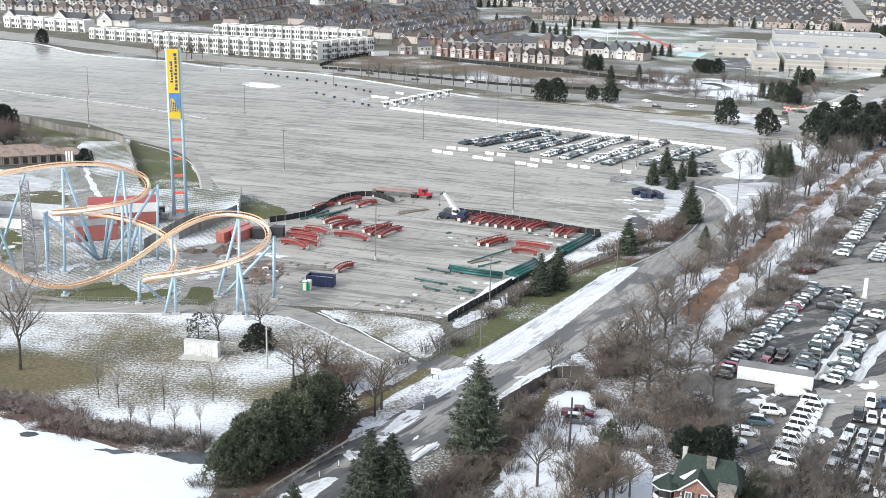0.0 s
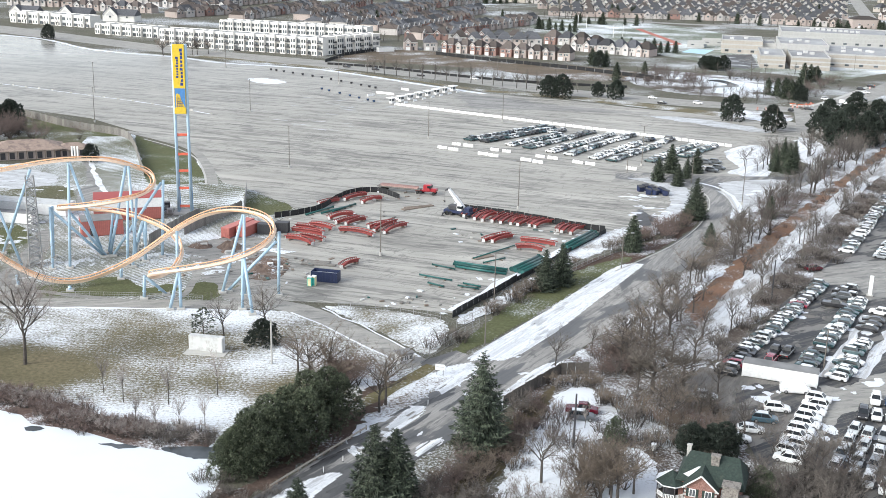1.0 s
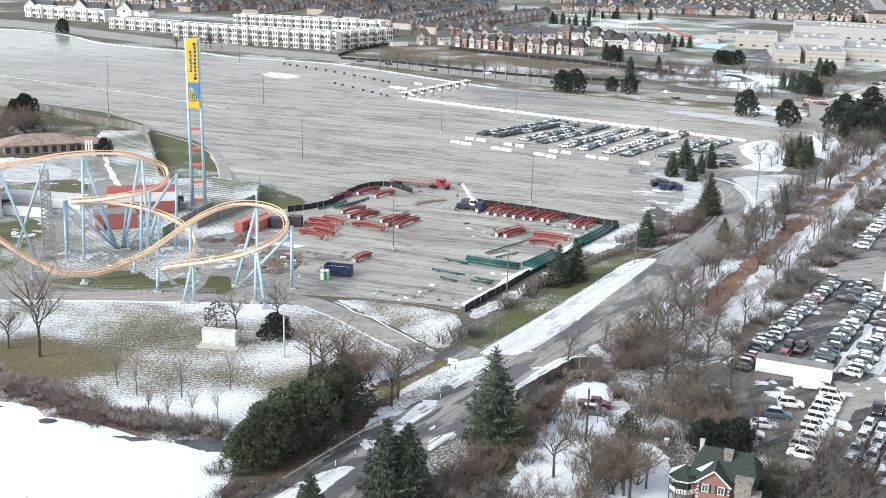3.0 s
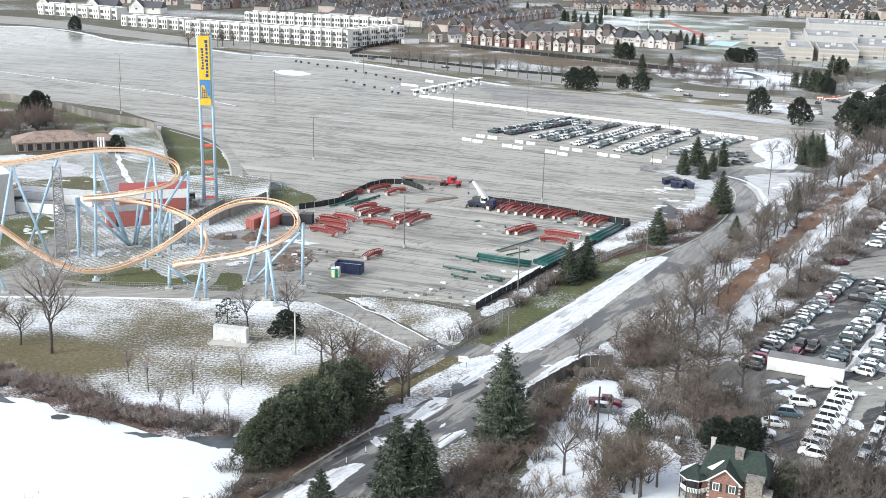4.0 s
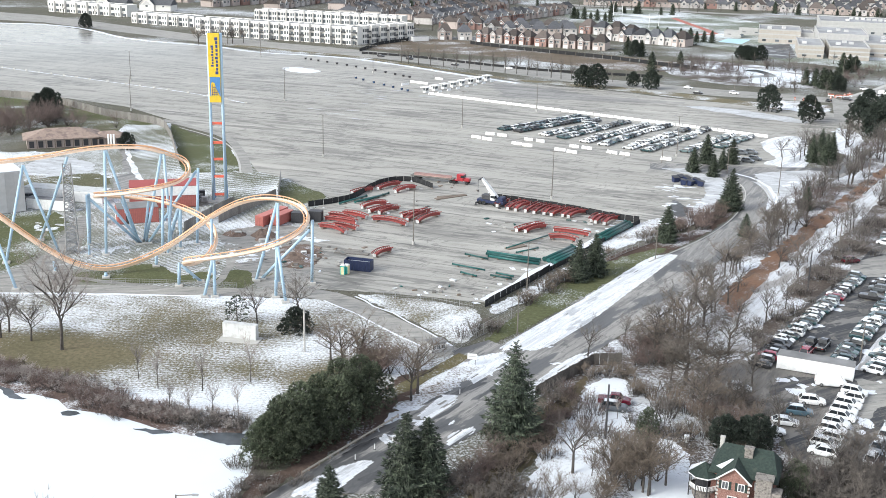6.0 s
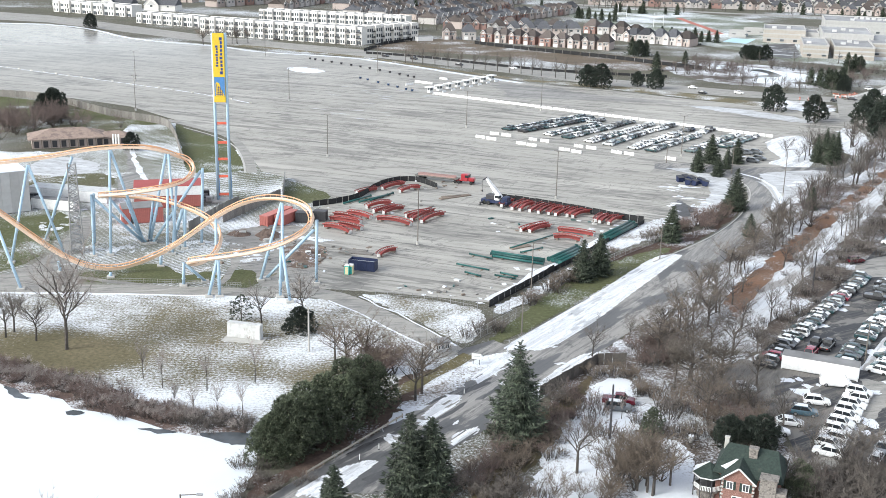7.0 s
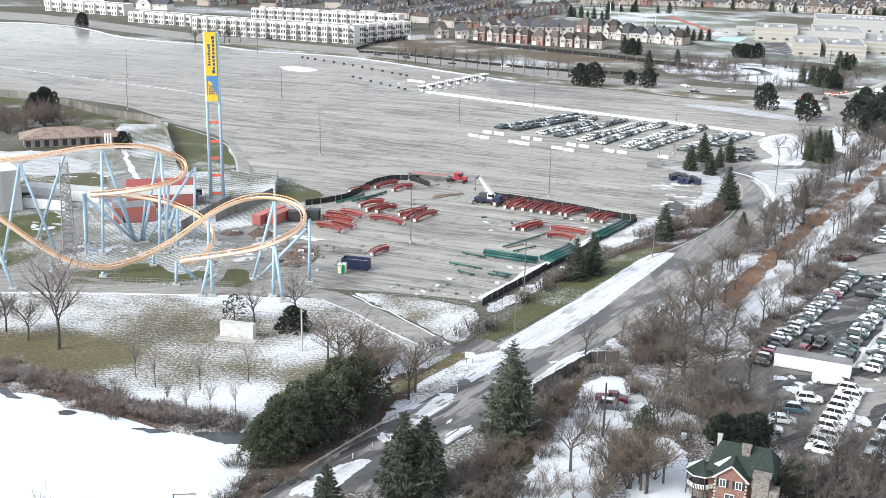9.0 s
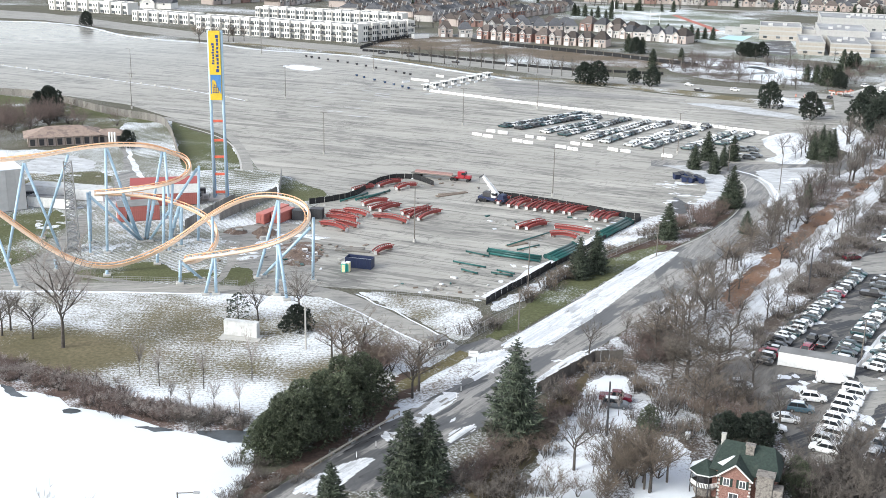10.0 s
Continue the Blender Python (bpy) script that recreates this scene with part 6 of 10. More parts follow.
car_row(*[(86.5, 235.7), (95.6, 251.0)], [2, 2, 4], ["pickup", "suv"], 3.2, skip=0.3, **near)
car_row(*[(73.0, 193.1), (80.4, 204.1)], [1, 0, 10, 9, 8, 10], ["sedan", "suv"], 2.6, **near)
car_row(*[(78.2, 202.8), (86.1, 215.1)], [0, 1, 9, 10], ["sedan", "suv"], 2.6, **near)
car_row(*[(90.0, 223.4), (96.9, 234.1)], [2, 4, 1, 2], ["suv", "sedan"], 2.9, **near)
car_row(*[(67.6, 184.8), (54.9, 160.6)], [1, 1, 0, 1], ["suv", "suv", "sedan", "suv"], 2.9, skip=0.0, **{**near, "full": True, "snow": 0.2})
for (x, y), k, c in zip([(66.1, 208.0), (68.5, 207.5), (64.2, 203.6)], ("pickup", "pickup", "suv"), (2, 2, 11)):
    car(x, y, radians(58), k, c, False, True, "cars stored on the dealer lot", "stored on the dealer lot")
for (x, y), c, k in zip([(73.5, 178.8), (75.7, 178.2), (78.0, 177.7), (78.0, 185.1), (80.4, 184.5), (80.4, 176.9), (82.9, 184.2)], (2, 1, 1, 1, 7, 1, 0), ("suv", "sedan", "suv", "suv", "sedan", "sedan", "suv")):
    car(x, y, radians(-112), k, c, False, True, "cars stored on the dealer lot", "parked beside the driving lane")
for a, b in zip([(69.7, 172.2), (71.7, 171.0), (73.9, 169.8), (76.1, 168.7), (78.3, 167.5)], [(61.6, 157.9), (63.7, 155.7), (65.4, 153.6), (67.3, 151.6), (69.2, 149.9)]):
    car_row(a, b, [1, 0, 1, 0, 3, 8], ["suv", "sedan"], 5.0, lengthwise=True, skip=0.1, **{**near, "full": True, "snow": 0.7})
car_row(*[(106.5, 284.8), (125.2, 319.0)], [1, 8, 4, 9, 0, 3], ["sedan", "suv"], 2.6, **near)
car_row(*[(126.6, 321.9), (160.8, 384.4)], [4, 3, 9, 2, 8, 1], ["sedan", "suv"], 2.6, **near)
car_row(*[(113.9, 280.1), (138.3, 322.3)], [1, 3, 9, 2, 8, 0], ["sedan", "suv"], 2.6, **near)
for (x, y), k, c, t, sn in zip([(64.5, 188.6), (58.8, 180.1), (55.4, 175.4), (51.9, 171.2), (47.1, 185.0), (39.7, 169.7), (92.3, 267.2), (24.1, 177.1), (23.8, 174.3), (48.7, 167.6)],
                               ("van", "suv", "suv", "sedan", "sedan", "sedan", "suv", "pickup", "suv", "sedan"),
                               (1, 1, 5, 0, 8, 8, 6, 6, 4, 0), (-8, -10, -14, -12, -15, -8, 20, -8, -8, -10), (0, 0, 1, 1, 1, 1, 0, 0, 1, 1)):
    car(x, y, radians(t), k, c, bool(sn), True, "", "parked among bare trees")
# traffic on the roads beyond the lot
for (x, y), k, c in zip([(-143.2, 738.5), (-45.4, 653.2), (-63.3, 663.5), (102.7, 566.1), (122.9, 552.0), (215.6, 590.2), (221.6, 602.5), (226.8, 609.4), (228.9, 622.2), (215.8, 582.5), (239.4, 635.8), (12.3, 623.0), (-18.1, 632.2), (104.5, 549.0), (200.4, 564.6), (190.1, 558.9), (195.2, 579.0), (175.0, 541.6)],
                        ("sedan", "suv", "sedan", "sedan", "suv", "van", "suv", "sedan", "suv", "sedan", "suv", "suv", "sedan", "sedan", "van", "sedan", "suv", "sedan"),
                        (2, 2, 2, 1, 1, 1, 4, 1, 2, 3, 2, 1, 2, 2, 1, 4, 1, 2)):
    car(x, y, radians(-30), k, c, False, False, "", "waiting on the road beyond the lot")


# ---- site vehicles ----
def crane():
    x, y = (2.8, 313.7)
    ob = thing("mobile_crane", "white telescopic mobile crane with a dark blue carrier", "crane", pose(x, y, 0.03, 0, 0, -25))
    bm = bmesh.new()
    box(bm, 0, 0, 0.7, 8.5, 2.6, 0.9, 0, 0.1)
    box(bm, 3.2, 0, 1.5, 1.8, 2.4, 1.3, 0, 0.2)
    part("carrier", bm, "dumpster_blue", ob)
    for sx in (-3.2, -1.9, 1.6, 2.9):
        for sy in (-1.15, 1.15):
            wh = bmesh.new()
            rod(wh, (sx, sy - 0.25, 0.62), (sx, sy + 0.25, 0.62), 0.62, n=14, cap=True)
            part("wheel", wh, "rubber", ob)
    bm = bmesh.new()
    box(bm, -1.0, 0, 1.6, 3.6, 2.4, 1.4, 0, 0.15)
    part("counterweight", bm, "dark_metal", ob)
    bm = bmesh.new()
    box(bm, 0.8, -0.9, 1.6, 1.6, 1.1, 1.7, 0, 0.2)
    cabin = part("cabin", bm, "white_paint", ob)
    bm = bmesh.new()
    box(bm, 0.95, -0.9, 2.3, 1.5, 1.16, 0.8, 0, 0.05)
    part("window", bm, "auto_glass", cabin)
    a, b = Vector((1.4, 0.4, 2.2)), Vector((-2.6, -1.6, 8.0))
    for k, (p, q, r) in enumerate(((0, 0.6, 0.75), (0.55, 0.85, 0.6), (0.8, 1.0, 0.5))):
        bm = bmesh.new()
        rod(bm, a.lerp(b, p), a.lerp(b, q), r, n=4, cap=True)
        part("boom_section", bm, "white_paint", ob, "white boom section")
    bm = bmesh.new()
    rod(bm, b + Vector((0.3, 0.1, 0.1)), b + Vector((-0.9, -0.5, -0.6)), 0.35, 0.2, n=6, cap=True)
    part("boom_head", bm, "dark_metal", ob)
    bm = bmesh.new()
    rod(bm, b + Vector((-0.9, -0.5, -0.6)), b + Vector((-0.9, -0.5, -3.6)), 0.05, n=4)
    box(bm, b.x - 0.9, b.y - 0.5, b.z - 4.1, 0.35, 0.35, 0.6, 0, 0.06)
    part("hook_block", bm, "dark_metal", ob)
    bm = bmesh.new()
    rod(bm, (-0.5, 0.2, 1.8), a.lerp(b, 0.5), 0.22, n=8)
    part("ram", bm, "galvanised", ob)
    for sx in (-3.8, 3.8):
        bm = bmesh.new()
        box(bm, sx, 0, 0.5, 0.4, 5.5, 0.35)
        for sy in (-2.7, 2.7):
            rod(bm, (sx, sy, 0.1), (sx, sy, 0.8), 0.16, n=8)
            box(bm, sx, sy, 0, 0.8, 0.8, 0.1)
        part("outrigger", bm, "dark_metal", ob)


crane()


def lorry():
    x, y = (-6.8, 339.5)
    ob = thing("truck", "red heavy truck coupled to a flat trailer", "truck", pose(x, y, 0.03, 0, 0, -18))
    bm = bmesh.new()
    box(bm, 0, 0, 0.9, 2.4, 2.4, 2.3, 0, 0.25)
    box(bm, 2.1, 0, 0.9, 2.0, 2.0, 1.2, 0, 0.25)
    box(bm, -2.5, 0, 0.8, 3.0, 1.0, 0.4)
    cab = part("cab", bm, "truck_red", ob)
    bm = bmesh.new()
    box(bm, 0.72, 0, 2.1, 1.1, 2.46, 0.8, 0, 0.05)
    part("window", bm, "auto_glass", cab)
    for sx in (2.2, -1.9, -3.1):
        for sy in (-1.1, 1.1):
            bm = bmesh.new()
            rod(bm, (sx, sy - 0.2, 0.5), (sx, sy + 0.2, 0.5), 0.5, n=12, cap=True)
            part("wheel", bm, "rubber", ob)
    bm = bmesh.new()
    box(bm, -9.5, 0, 1.15, 14.5, 2.5, 0.3, 0, 0.04)
    box(bm, -9.5, 0, 0.85, 14.0, 0.9, 0.35)
    part("trailer_bed", bm, "wood_fence", ob, "weathered grey flat trailer bed")
    for sx in (-14.0, -15.3):
        for sy in (-1.1, 1.1):
            bm = bmesh.new()
            rod(bm, (sx, sy - 0.2, 0.5), (sx, sy + 0.2, 0.5), 0.5, n=12, cap=True)
            part("wheel", bm, "rubber", ob)
    for k in range(2):
        t = thing("steel_beam", "pale pink steel beam laid on the trailer", "beam", pose(x, y, 1.5, 0, 0, -18) @ pose(-9.5, -0.6 + k * 1.2, 0))
        bm = bmesh.new()
        box(bm, 0, 0, 0, 12.5, 0.35, 0.08)
        box(bm, 0, 0, 0.08, 12.5, 0.08, 0.5)
        box(bm, 0, 0, 0.58, 12.5, 0.35, 0.08)
        part("beam", bm, "faded_pink", t)


lorry()


def dumpster():
    x, y = (-28.5, 247.7)
    ob = thing("roll_off_dumpster", "dark blue open roll-off waste skip on asphalt", "skip", pose(x, y, 0.03, 0, 0, -12))
    L, W, Hh = 6.4, 2.5, 2.3
    for name, args in (("floor", (0, 0, 0.0, L, W, 0.27)), ("side", (0, -W / 2, 0.15, L, 0.1, Hh)), ("side", (0, W / 2, 0.15, L, 0.1, Hh)),
                       ("end", (-L / 2, 0, 0.15, 0.1, W, Hh)), ("end", (L / 2, 0, 0.15, 0.1, W, Hh))):
        bm = bmesh.new()
        box(bm, *args)
        wall_ = part(name, bm, "dumpster_blue", ob)
        if name == "side":
            for k in range(8):
                bm = bmesh.new()
                box(bm, -L / 2 + 0.4 + k * 0.8, args[1] * 1.05, 0.2, 0.14, 0.14, Hh - 0.1)
                part("rib", bm, "dumpster_blue", wall_)
            bm = bmesh.new()
            box(bm, 0, args[1] * 1.04, Hh + 0.05, L, 0.18, 0.14)
            part("top_rail", bm, "dumpster_blue", wall_)
    bm = bmesh.new()
    box(bm, 0, 0, 0.3, L - 0.3, W - 0.3, 1.5)
    part("rubbish", bm, "turf_wood", ob, "brown rubbish fill")


dumpster()
for k, (x, y) in enumerate([(-31.7, 243.6), (-30.9, 244.1)]):
    ob = thing("portable_toilet", ("teal" if k == 0 else "cream") + " plastic portable toilet with a pale roof", "toilet", pose(x, y, 0.03, 0, 0, -10))
    bm = bmesh.new()
    box(bm, 0, 0, 0, 1.15, 1.15, 2.1, 0, 0.06)
    part("cabin", bm, "teal_plastic" if k == 0 else "cream_plastic", ob)
    bm = bmesh.new()
    box(bm, 0, -0.59, 0.1, 0.75, 0.05, 1.8)
    part("door", bm, "cream_plastic" if k == 0 else "teal_plastic", ob)
    bm = bmesh.new()
    box(bm, 0, 0, 2.1, 1.2, 1.2, 0.22, 0, 0.1)
    part("roof", bm, "white_paint", ob)

# ---- trees ----
def spike(bm, a, b, r):
    """A fine twig: three sides that run to a point."""
    a, b = Vector(a), Vector(b)
    d = (b - a).normalized()
    s = d.orthogonal().normalized() * r
    q = d.cross(s)
    tip = bm.verts.new(b)
    foot = [bm.verts.new(a + s), bm.verts.new(a - s * 0.5 + q * 0.87), bm.verts.new(a - s * 0.5 - q * 0.87)]
    for k in range(3):
        bm.faces.new((foot[k], foot[(k + 1) % 3], tip))


def bare_tree(seed, h, spread, limbs=7, fine=520, twig="twig", multi=1, deep=2, thick=1.0):
    """A leafless tree: trunk and limbs as one mesh, the fine twigs as another."""
    rng = random.Random(seed)
    wood, fines = bmesh.new(), bmesh.new()
    tips = []

    def grow(p, d, length, r, depth):
        steps = 3
        for s in range(steps):
            d = (d + Vector((rng.gauss(0, 0.13), rng.gauss(0, 0.13), 0.05))).normalized()
            q = p + d * (length / steps)
            rod(wood if r > 0.035 else fines, p, q, r, r * 0.8, n=5 if r > 0.07 else 3)
            p, r = q, r * 0.8
            if depth > 0:
                for _ in range(1 if depth > 1 else 2):
                    a = rng.uniform(0, 6.283)
                    side = Vector((math.cos(a), math.sin(a), rng.uniform(0.1, 0.7)))
                    grow(p, (d * 0.75 + side * spread).normalized(), length * rng.uniform(0.5, 0.72), r * 0.64, depth - 1)
        tips.append((p, d, length))

    for k in range(multi):
        lean_ = Vector((rng.gauss(0, 0.25), rng.gauss(0, 0.25), 1)) if multi > 1 else Vector((rng.gauss(0, 0.04), rng.gauss(0, 0.04), 1))
        r0 = h * 0.0185 * thick / math.sqrt(multi)
        trunk_top = Vector((lean_.x, lean_.y, 0)) * h * 0.3 + Vector((0, 0, h * (0.28 if multi == 1 else 0.12)))
        rod(wood, (0, 0, -0.1), trunk_top, r0 * 1.25, r0, n=7)
        for j in range(limbs if multi == 1 else 3):
            a = j * 2.4 + rng.random()
            grow(trunk_top + Vector((0, 0, h * 0.04 * j * (1 if multi == 1 else 0.3))), Vector((math.cos(a) * spread, math.sin(a) * spread, rng.uniform(0.45, 1.2))).normalized(),
                 h * rng.uniform(0.26, 0.4), r0 * 0.55, deep)
        if multi == 1:
            grow(trunk_top, Vector((0, 0, 1)), h * 0.5, r0 * 0.8, deep)
    for _ in range(fine):
        p, d, L = rng.choice(tips)
        e = (d + Vector((rng.gauss(0, 0.55), rng.gauss(0, 0.55), rng.gauss(0.1, 0.4)))).normalized()
        q = p - d * rng.random() * L * 0.8
        spike(fines, q, q + e * rng.uniform(0.06, 0.13) * h, 0.03)
    tall = max(v.co.z for v in list(wood.verts) + list(fines.verts))
    for b in (wood, fines):
        bmesh.ops.scale(b, vec=(h / tall,) * 3, verts=b.verts)
    return link_mesh("trunk", wood, "bark"), link_mesh("crown", fines, twig)


def spruce(seed, h, width, droop=0.25, fine=1.0):
    """A spruce: trunk, and whorls of boughs that sag and lift at the tip, hung with narrow needle sprays."""
    rng = random.Random(seed)
    wood, leaf = bmesh.new(), bmesh.new()
    rod(wood, (0, 0, -0.1), (0, 0, h * 0.97), h * 0.018, 0.03, n=7)
    z = h * 0.04
    while z < h * 0.985:
        f = 1 - z / h
        reach = width * (f ** 0.82) * rng.uniform(0.9, 1.1)
        n = max(4, int((9 * f + 4) * fine ** 0.5))
        a0 = rng.random() * 6.28
        for k in range(n):
            a = a0 + k * 6.283 / n + rng.gauss(0, 0.16)
            L = reach * rng.uniform(0.7, 1.14) + 0.15
            out = Vector((math.cos(a), math.sin(a), 0))
            side = Vector((-out.y, out.x, 0))
            foot = Vector((0, 0, z + rng.gauss(0, 0.012 * h)))
            sag = droop * rng.uniform(0.8, 1.5)
            m = max(3, int(L / 0.32 * fine))
            for j in range(1, m + 1):
                t = j / m
                p = foot + out * (L * t) + Vector((0, 0, -sag * L * t + 0.26 * L * t * t))
                wide = 0.30 * L * (1 - 0.55 * t) * min(1, t * 3)
                for q in (-1, -0.66, -0.33, 0, 0.33, 0.66, 1):
                    s = rng.uniform(0.20, 0.36) * (0.45 + 0.55 * min(1, f * 2.4)) / fine ** 0.5
                    c = p + side * (q * wide * rng.uniform(0.6, 1.2)) + Vector((0, 0, -0.22 * abs(q) * wide))
                    e = (out * rng.uniform(0.35, 1) + side * q * 0.6 + Vector((0, 0, rng.uniform(-1.5, -0.25) if t < 0.9 else 0.2))).normalized()
                    w = (side * rng.uniform(0.6, 1) + Vector((0, 0, rng.gauss(0, 0.5)))).cross(e).cross(e).normalized() * s * 0.42
                    leaf.faces.new([leaf.verts.new(v) for v in (c - w, c + w, c + e * s * 2.1)])
        z += max(0.2, 0.042 * h * (0.4 + 0.6 * f)) / fine ** 0.4
    return link_mesh("trunk", wood, "bark"), link_mesh("crown", leaf, "spruce_needle")


def pine(seed, h, width, tufts=420, blades=20, needle="pine_needle", broad=0.045):
    """A broad pine: a crown of rounded lobes, each clothed in small upright tufts of needles with dark gaps between."""
    rng = random.Random(seed)
    wood, leaf = bmesh.new(), bmesh.new()
    rod(wood, (0, 0, -0.1), (0, 0, h * 0.85), h * 0.02, 0.05, n=7)
    lobes = []
    for k in range(17):
        z = h * (0.13 + 0.74 * k / 16)
        f = math.sin(math.pi * min(1, (z / h) * 0.72 + 0.26)) ** 0.8
        a = k * 2.4 + rng.gauss(0, 0.3)
        r = width * f * (0.62 if k < 14 else 0.25)
        c = Vector((math.cos(a) * r, math.sin(a) * r, z))
        rod(wood, (0, 0, max(0.3, z - 0.3 * r)), c, 0.07, 0.03, n=4)
        lobes.append((c, width * rng.uniform(0.40, 0.52) * (0.6 + 0.4 * f)))
    lobes.append((Vector((0, 0, h * 0.88)), width * 0.34))
    up = Vector((0, 0, 1))
    for k in range(tufts):
        c, r = lobes[k % len(lobes)]
        d = Vector((rng.gauss(0, 1), rng.gauss(0, 1), rng.gauss(0.15, 1))).normalized()
        if (c + d * r).length < 0.1 or d.dot(Vector((c.x, c.y, 0))) < -0.45 * max(0.2, Vector((c.x, c.y, 0)).length):
            continue
        p = c + Vector((d.x * r, d.y * r, d.z * r * 0.85)) * (rng.uniform(0.9, 1.06) if k % 3 else rng.uniform(0.55, 0.85))
        axis = (d + up * 0.9).normalized()
        s = rng.uniform(0.34, 0.55) * (broad / 0.045) ** 0.5
        for _ in range(blades):
            e = (axis + Vector((rng.gauss(0, 0.5), rng.gauss(0, 0.5), rng.gauss(0, 0.45)))).normalized()
            w = Vector((rng.gauss(0, 1), rng.gauss(0, 1), rng.gauss(0, 1))).cross(e).normalized() * broad * 1.3
            q = p + e * s * 0.15
            leaf.faces.new([leaf.verts.new(v) for v in (q - w, q + w, q + e * s)])
    return link_mesh("trunk", wood, "bark"), link_mesh("crown", leaf, needle)


def shrub(seed, h, width, twig, stems=26):
    rng = random.Random(seed)
    wood, fines = bmesh.new(), bmesh.new()
    for k in range(stems):
        a, r = rng.random() * 6.283, width * math.sqrt(rng.random())
        p = Vector((math.cos(a) * r * 0.5, math.sin(a) * r * 0.5, 0))
        q = Vector((math.cos(a) * r, math.sin(a) * r, h * rng.uniform(0.5, 1.0)))
        mid = p.lerp(q, 0.5) + Vector((rng.gauss(0, 0.1), rng.gauss(0, 0.1), 0.1 * h))
        rod(wood, p, mid, 0.034, 0.026, n=3)
        spike(fines, mid, q, 0.03)
        for _ in range(5):
            s = mid.lerp(q, rng.random())
            spike(fines, s, s + Vector((rng.gauss(0, 0.4), rng.gauss(0, 0.4), rng.uniform(0, 0.6))) * h * 0.35, 0.029)
    return link_mesh("wood", wood, "bark"), link_mesh("crown", fines, twig)


def plant(meshes, name, label, category, x, y, scale=1.0, turn=0.0, group="", wide=1.0, z=0.0):
    ob = thing(name, label, category, Matrix.Translation((x, y, z)) @ Matrix.Rotation(turn, 4, "Z") @ Matrix.Diagonal((scale * wide, scale * wide, scale, 1)), group)
    for me in meshes:
        again(me.name.split(".")[0], me, ob)
    return ob


tree_rng = random.Random(11)
TINY = [bare_tree(31, 8, 0.9, 4, 70, "twig", 1, 0)]
THIN = [bare_tree(21, 10, 0.55, 5, 190, 'twig', 1, 1), bare_tree(22, 10, 0.65, 6, 190, 'twig', 1, 1)]
BARE = [bare_tree(1, 10, 0.95, 6, 460), bare_tree(2, 10, 1.12, 7, 480), bare_tree(3, 10, 0.85, 6, 420), bare_tree(4, 10, 1.12, 7, 480, "twig_tan")]
OAK = bare_tree(41, 10, 1.35, 9, 1500, "twig_dark", 1, 3, 1.3)
TALL = bare_tree(46, 16, 0.72, 9, 1100, "twig_pale", 1, 2, 0.75)
MULTI = [bare_tree(7, 8, 0.6, 3, 400, "twig_red", 4), bare_tree(8, 8, 0.7, 3, 400, "twig", 4)]
TANS = [bare_tree(12, 8, 0.6, 3, 460, "twig_tan", 4)]
FAR_BRUSH = [bare_tree(71, 8, 0.7, 3, 130, "twig_wine", 4, 1, 1.0), bare_tree(72, 8, 0.7, 3, 130, "twig", 4, 1, 1.0)]
SLIM = [bare_tree(9, 7, 0.5, 6, 120, "twig_pale", 1, 1, 0.55)]
BUSH = [shrub(1, 2.2, 1.6, "twig_red"), shrub(2, 2.0, 1.8, "twig"), shrub(3, 2.4, 1.5, "twig_tan")]
SPRUCES = [spruce(1, 16, 4.7), spruce(2, 12, 3.3, 0.3), spruce(3, 10, 2.6, 0.2)]
SMALL_SPRUCE = [spruce(5, 10, 3.0, 0.25, 0.32)]
FAR_PINES = [pine(4, 10, 4.3, 900, 9, "pine_far", 0.13), pine(5, 10, 4.6, 900, 9, "pine_far", 0.13)]
PINES = [pine(1, 10, 4.4, 1250, 14), pine(2, 10, 4.8, 1250, 14), pine(3, 9, 4.0, 1100, 14)]


def bare(x, y, h, kind=None, group="", label="bare grey-brown deciduous tree in winter", wide=1.0):
    k = tree_rng.randrange(4) if kind is None else kind
    plant(BARE[k], "bare_tree", label, "tree", x, y, h / 10, tree_rng.random() * 6.28, group, wide)


def joined(name, label, category, placed):
    """Growth that nobody could count, as one thing of two parts."""
    ob = thing(name, label, category, kind="stuff")
    for k, title in ((0, "wood"), (1, "crown")):
        vs, fs, top = [], [], 0
        for pair, m in placed:
            me = pair[k]
            co = np.empty(len(me.vertices) * 3)
            me.vertices.foreach_get("co", co)
            co = co.reshape(-1, 3) @ np.array(m.to_3x3()).T + np.array(m.translation)
            vs.append(co)
            fs += [[i + top for i in f.vertices] for f in me.polygons]
            top += len(co)
        me = bpy.data.meshes.new(title)
        me.from_pydata(np.concatenate(vs).tolist(), [], fs)
        me.materials.append(placed[0][0][k].materials[0])
        tagged(again(title, me, ob), kind="stuff")


# the ground right of the road where the wood stands
WOOD = [(29.8, 205.6), (45.1, 231.1), (55.3, 249.6), (68.6, 276.2), (84.3, 308.6), (96.3, 327.2), (118.6, 357.7), (132.8, 390.7), (159.8, 447.0), (236.3, 570.5), (267.8, 575.6), (190.1, 324.0), (32.6, 117.7), (9.1, 116.8), (12.1, 176.9)]


def in_wood(x, y):
    inside = False
    for (xa, ya), (xb, yb) in zip(WOOD, WOOD[1:] + WOOD[:1]):
        if (ya > y) != (yb > y) and x < xa + (y - ya) / (yb - ya) * (xb - xa):
            inside = not inside
    return inside


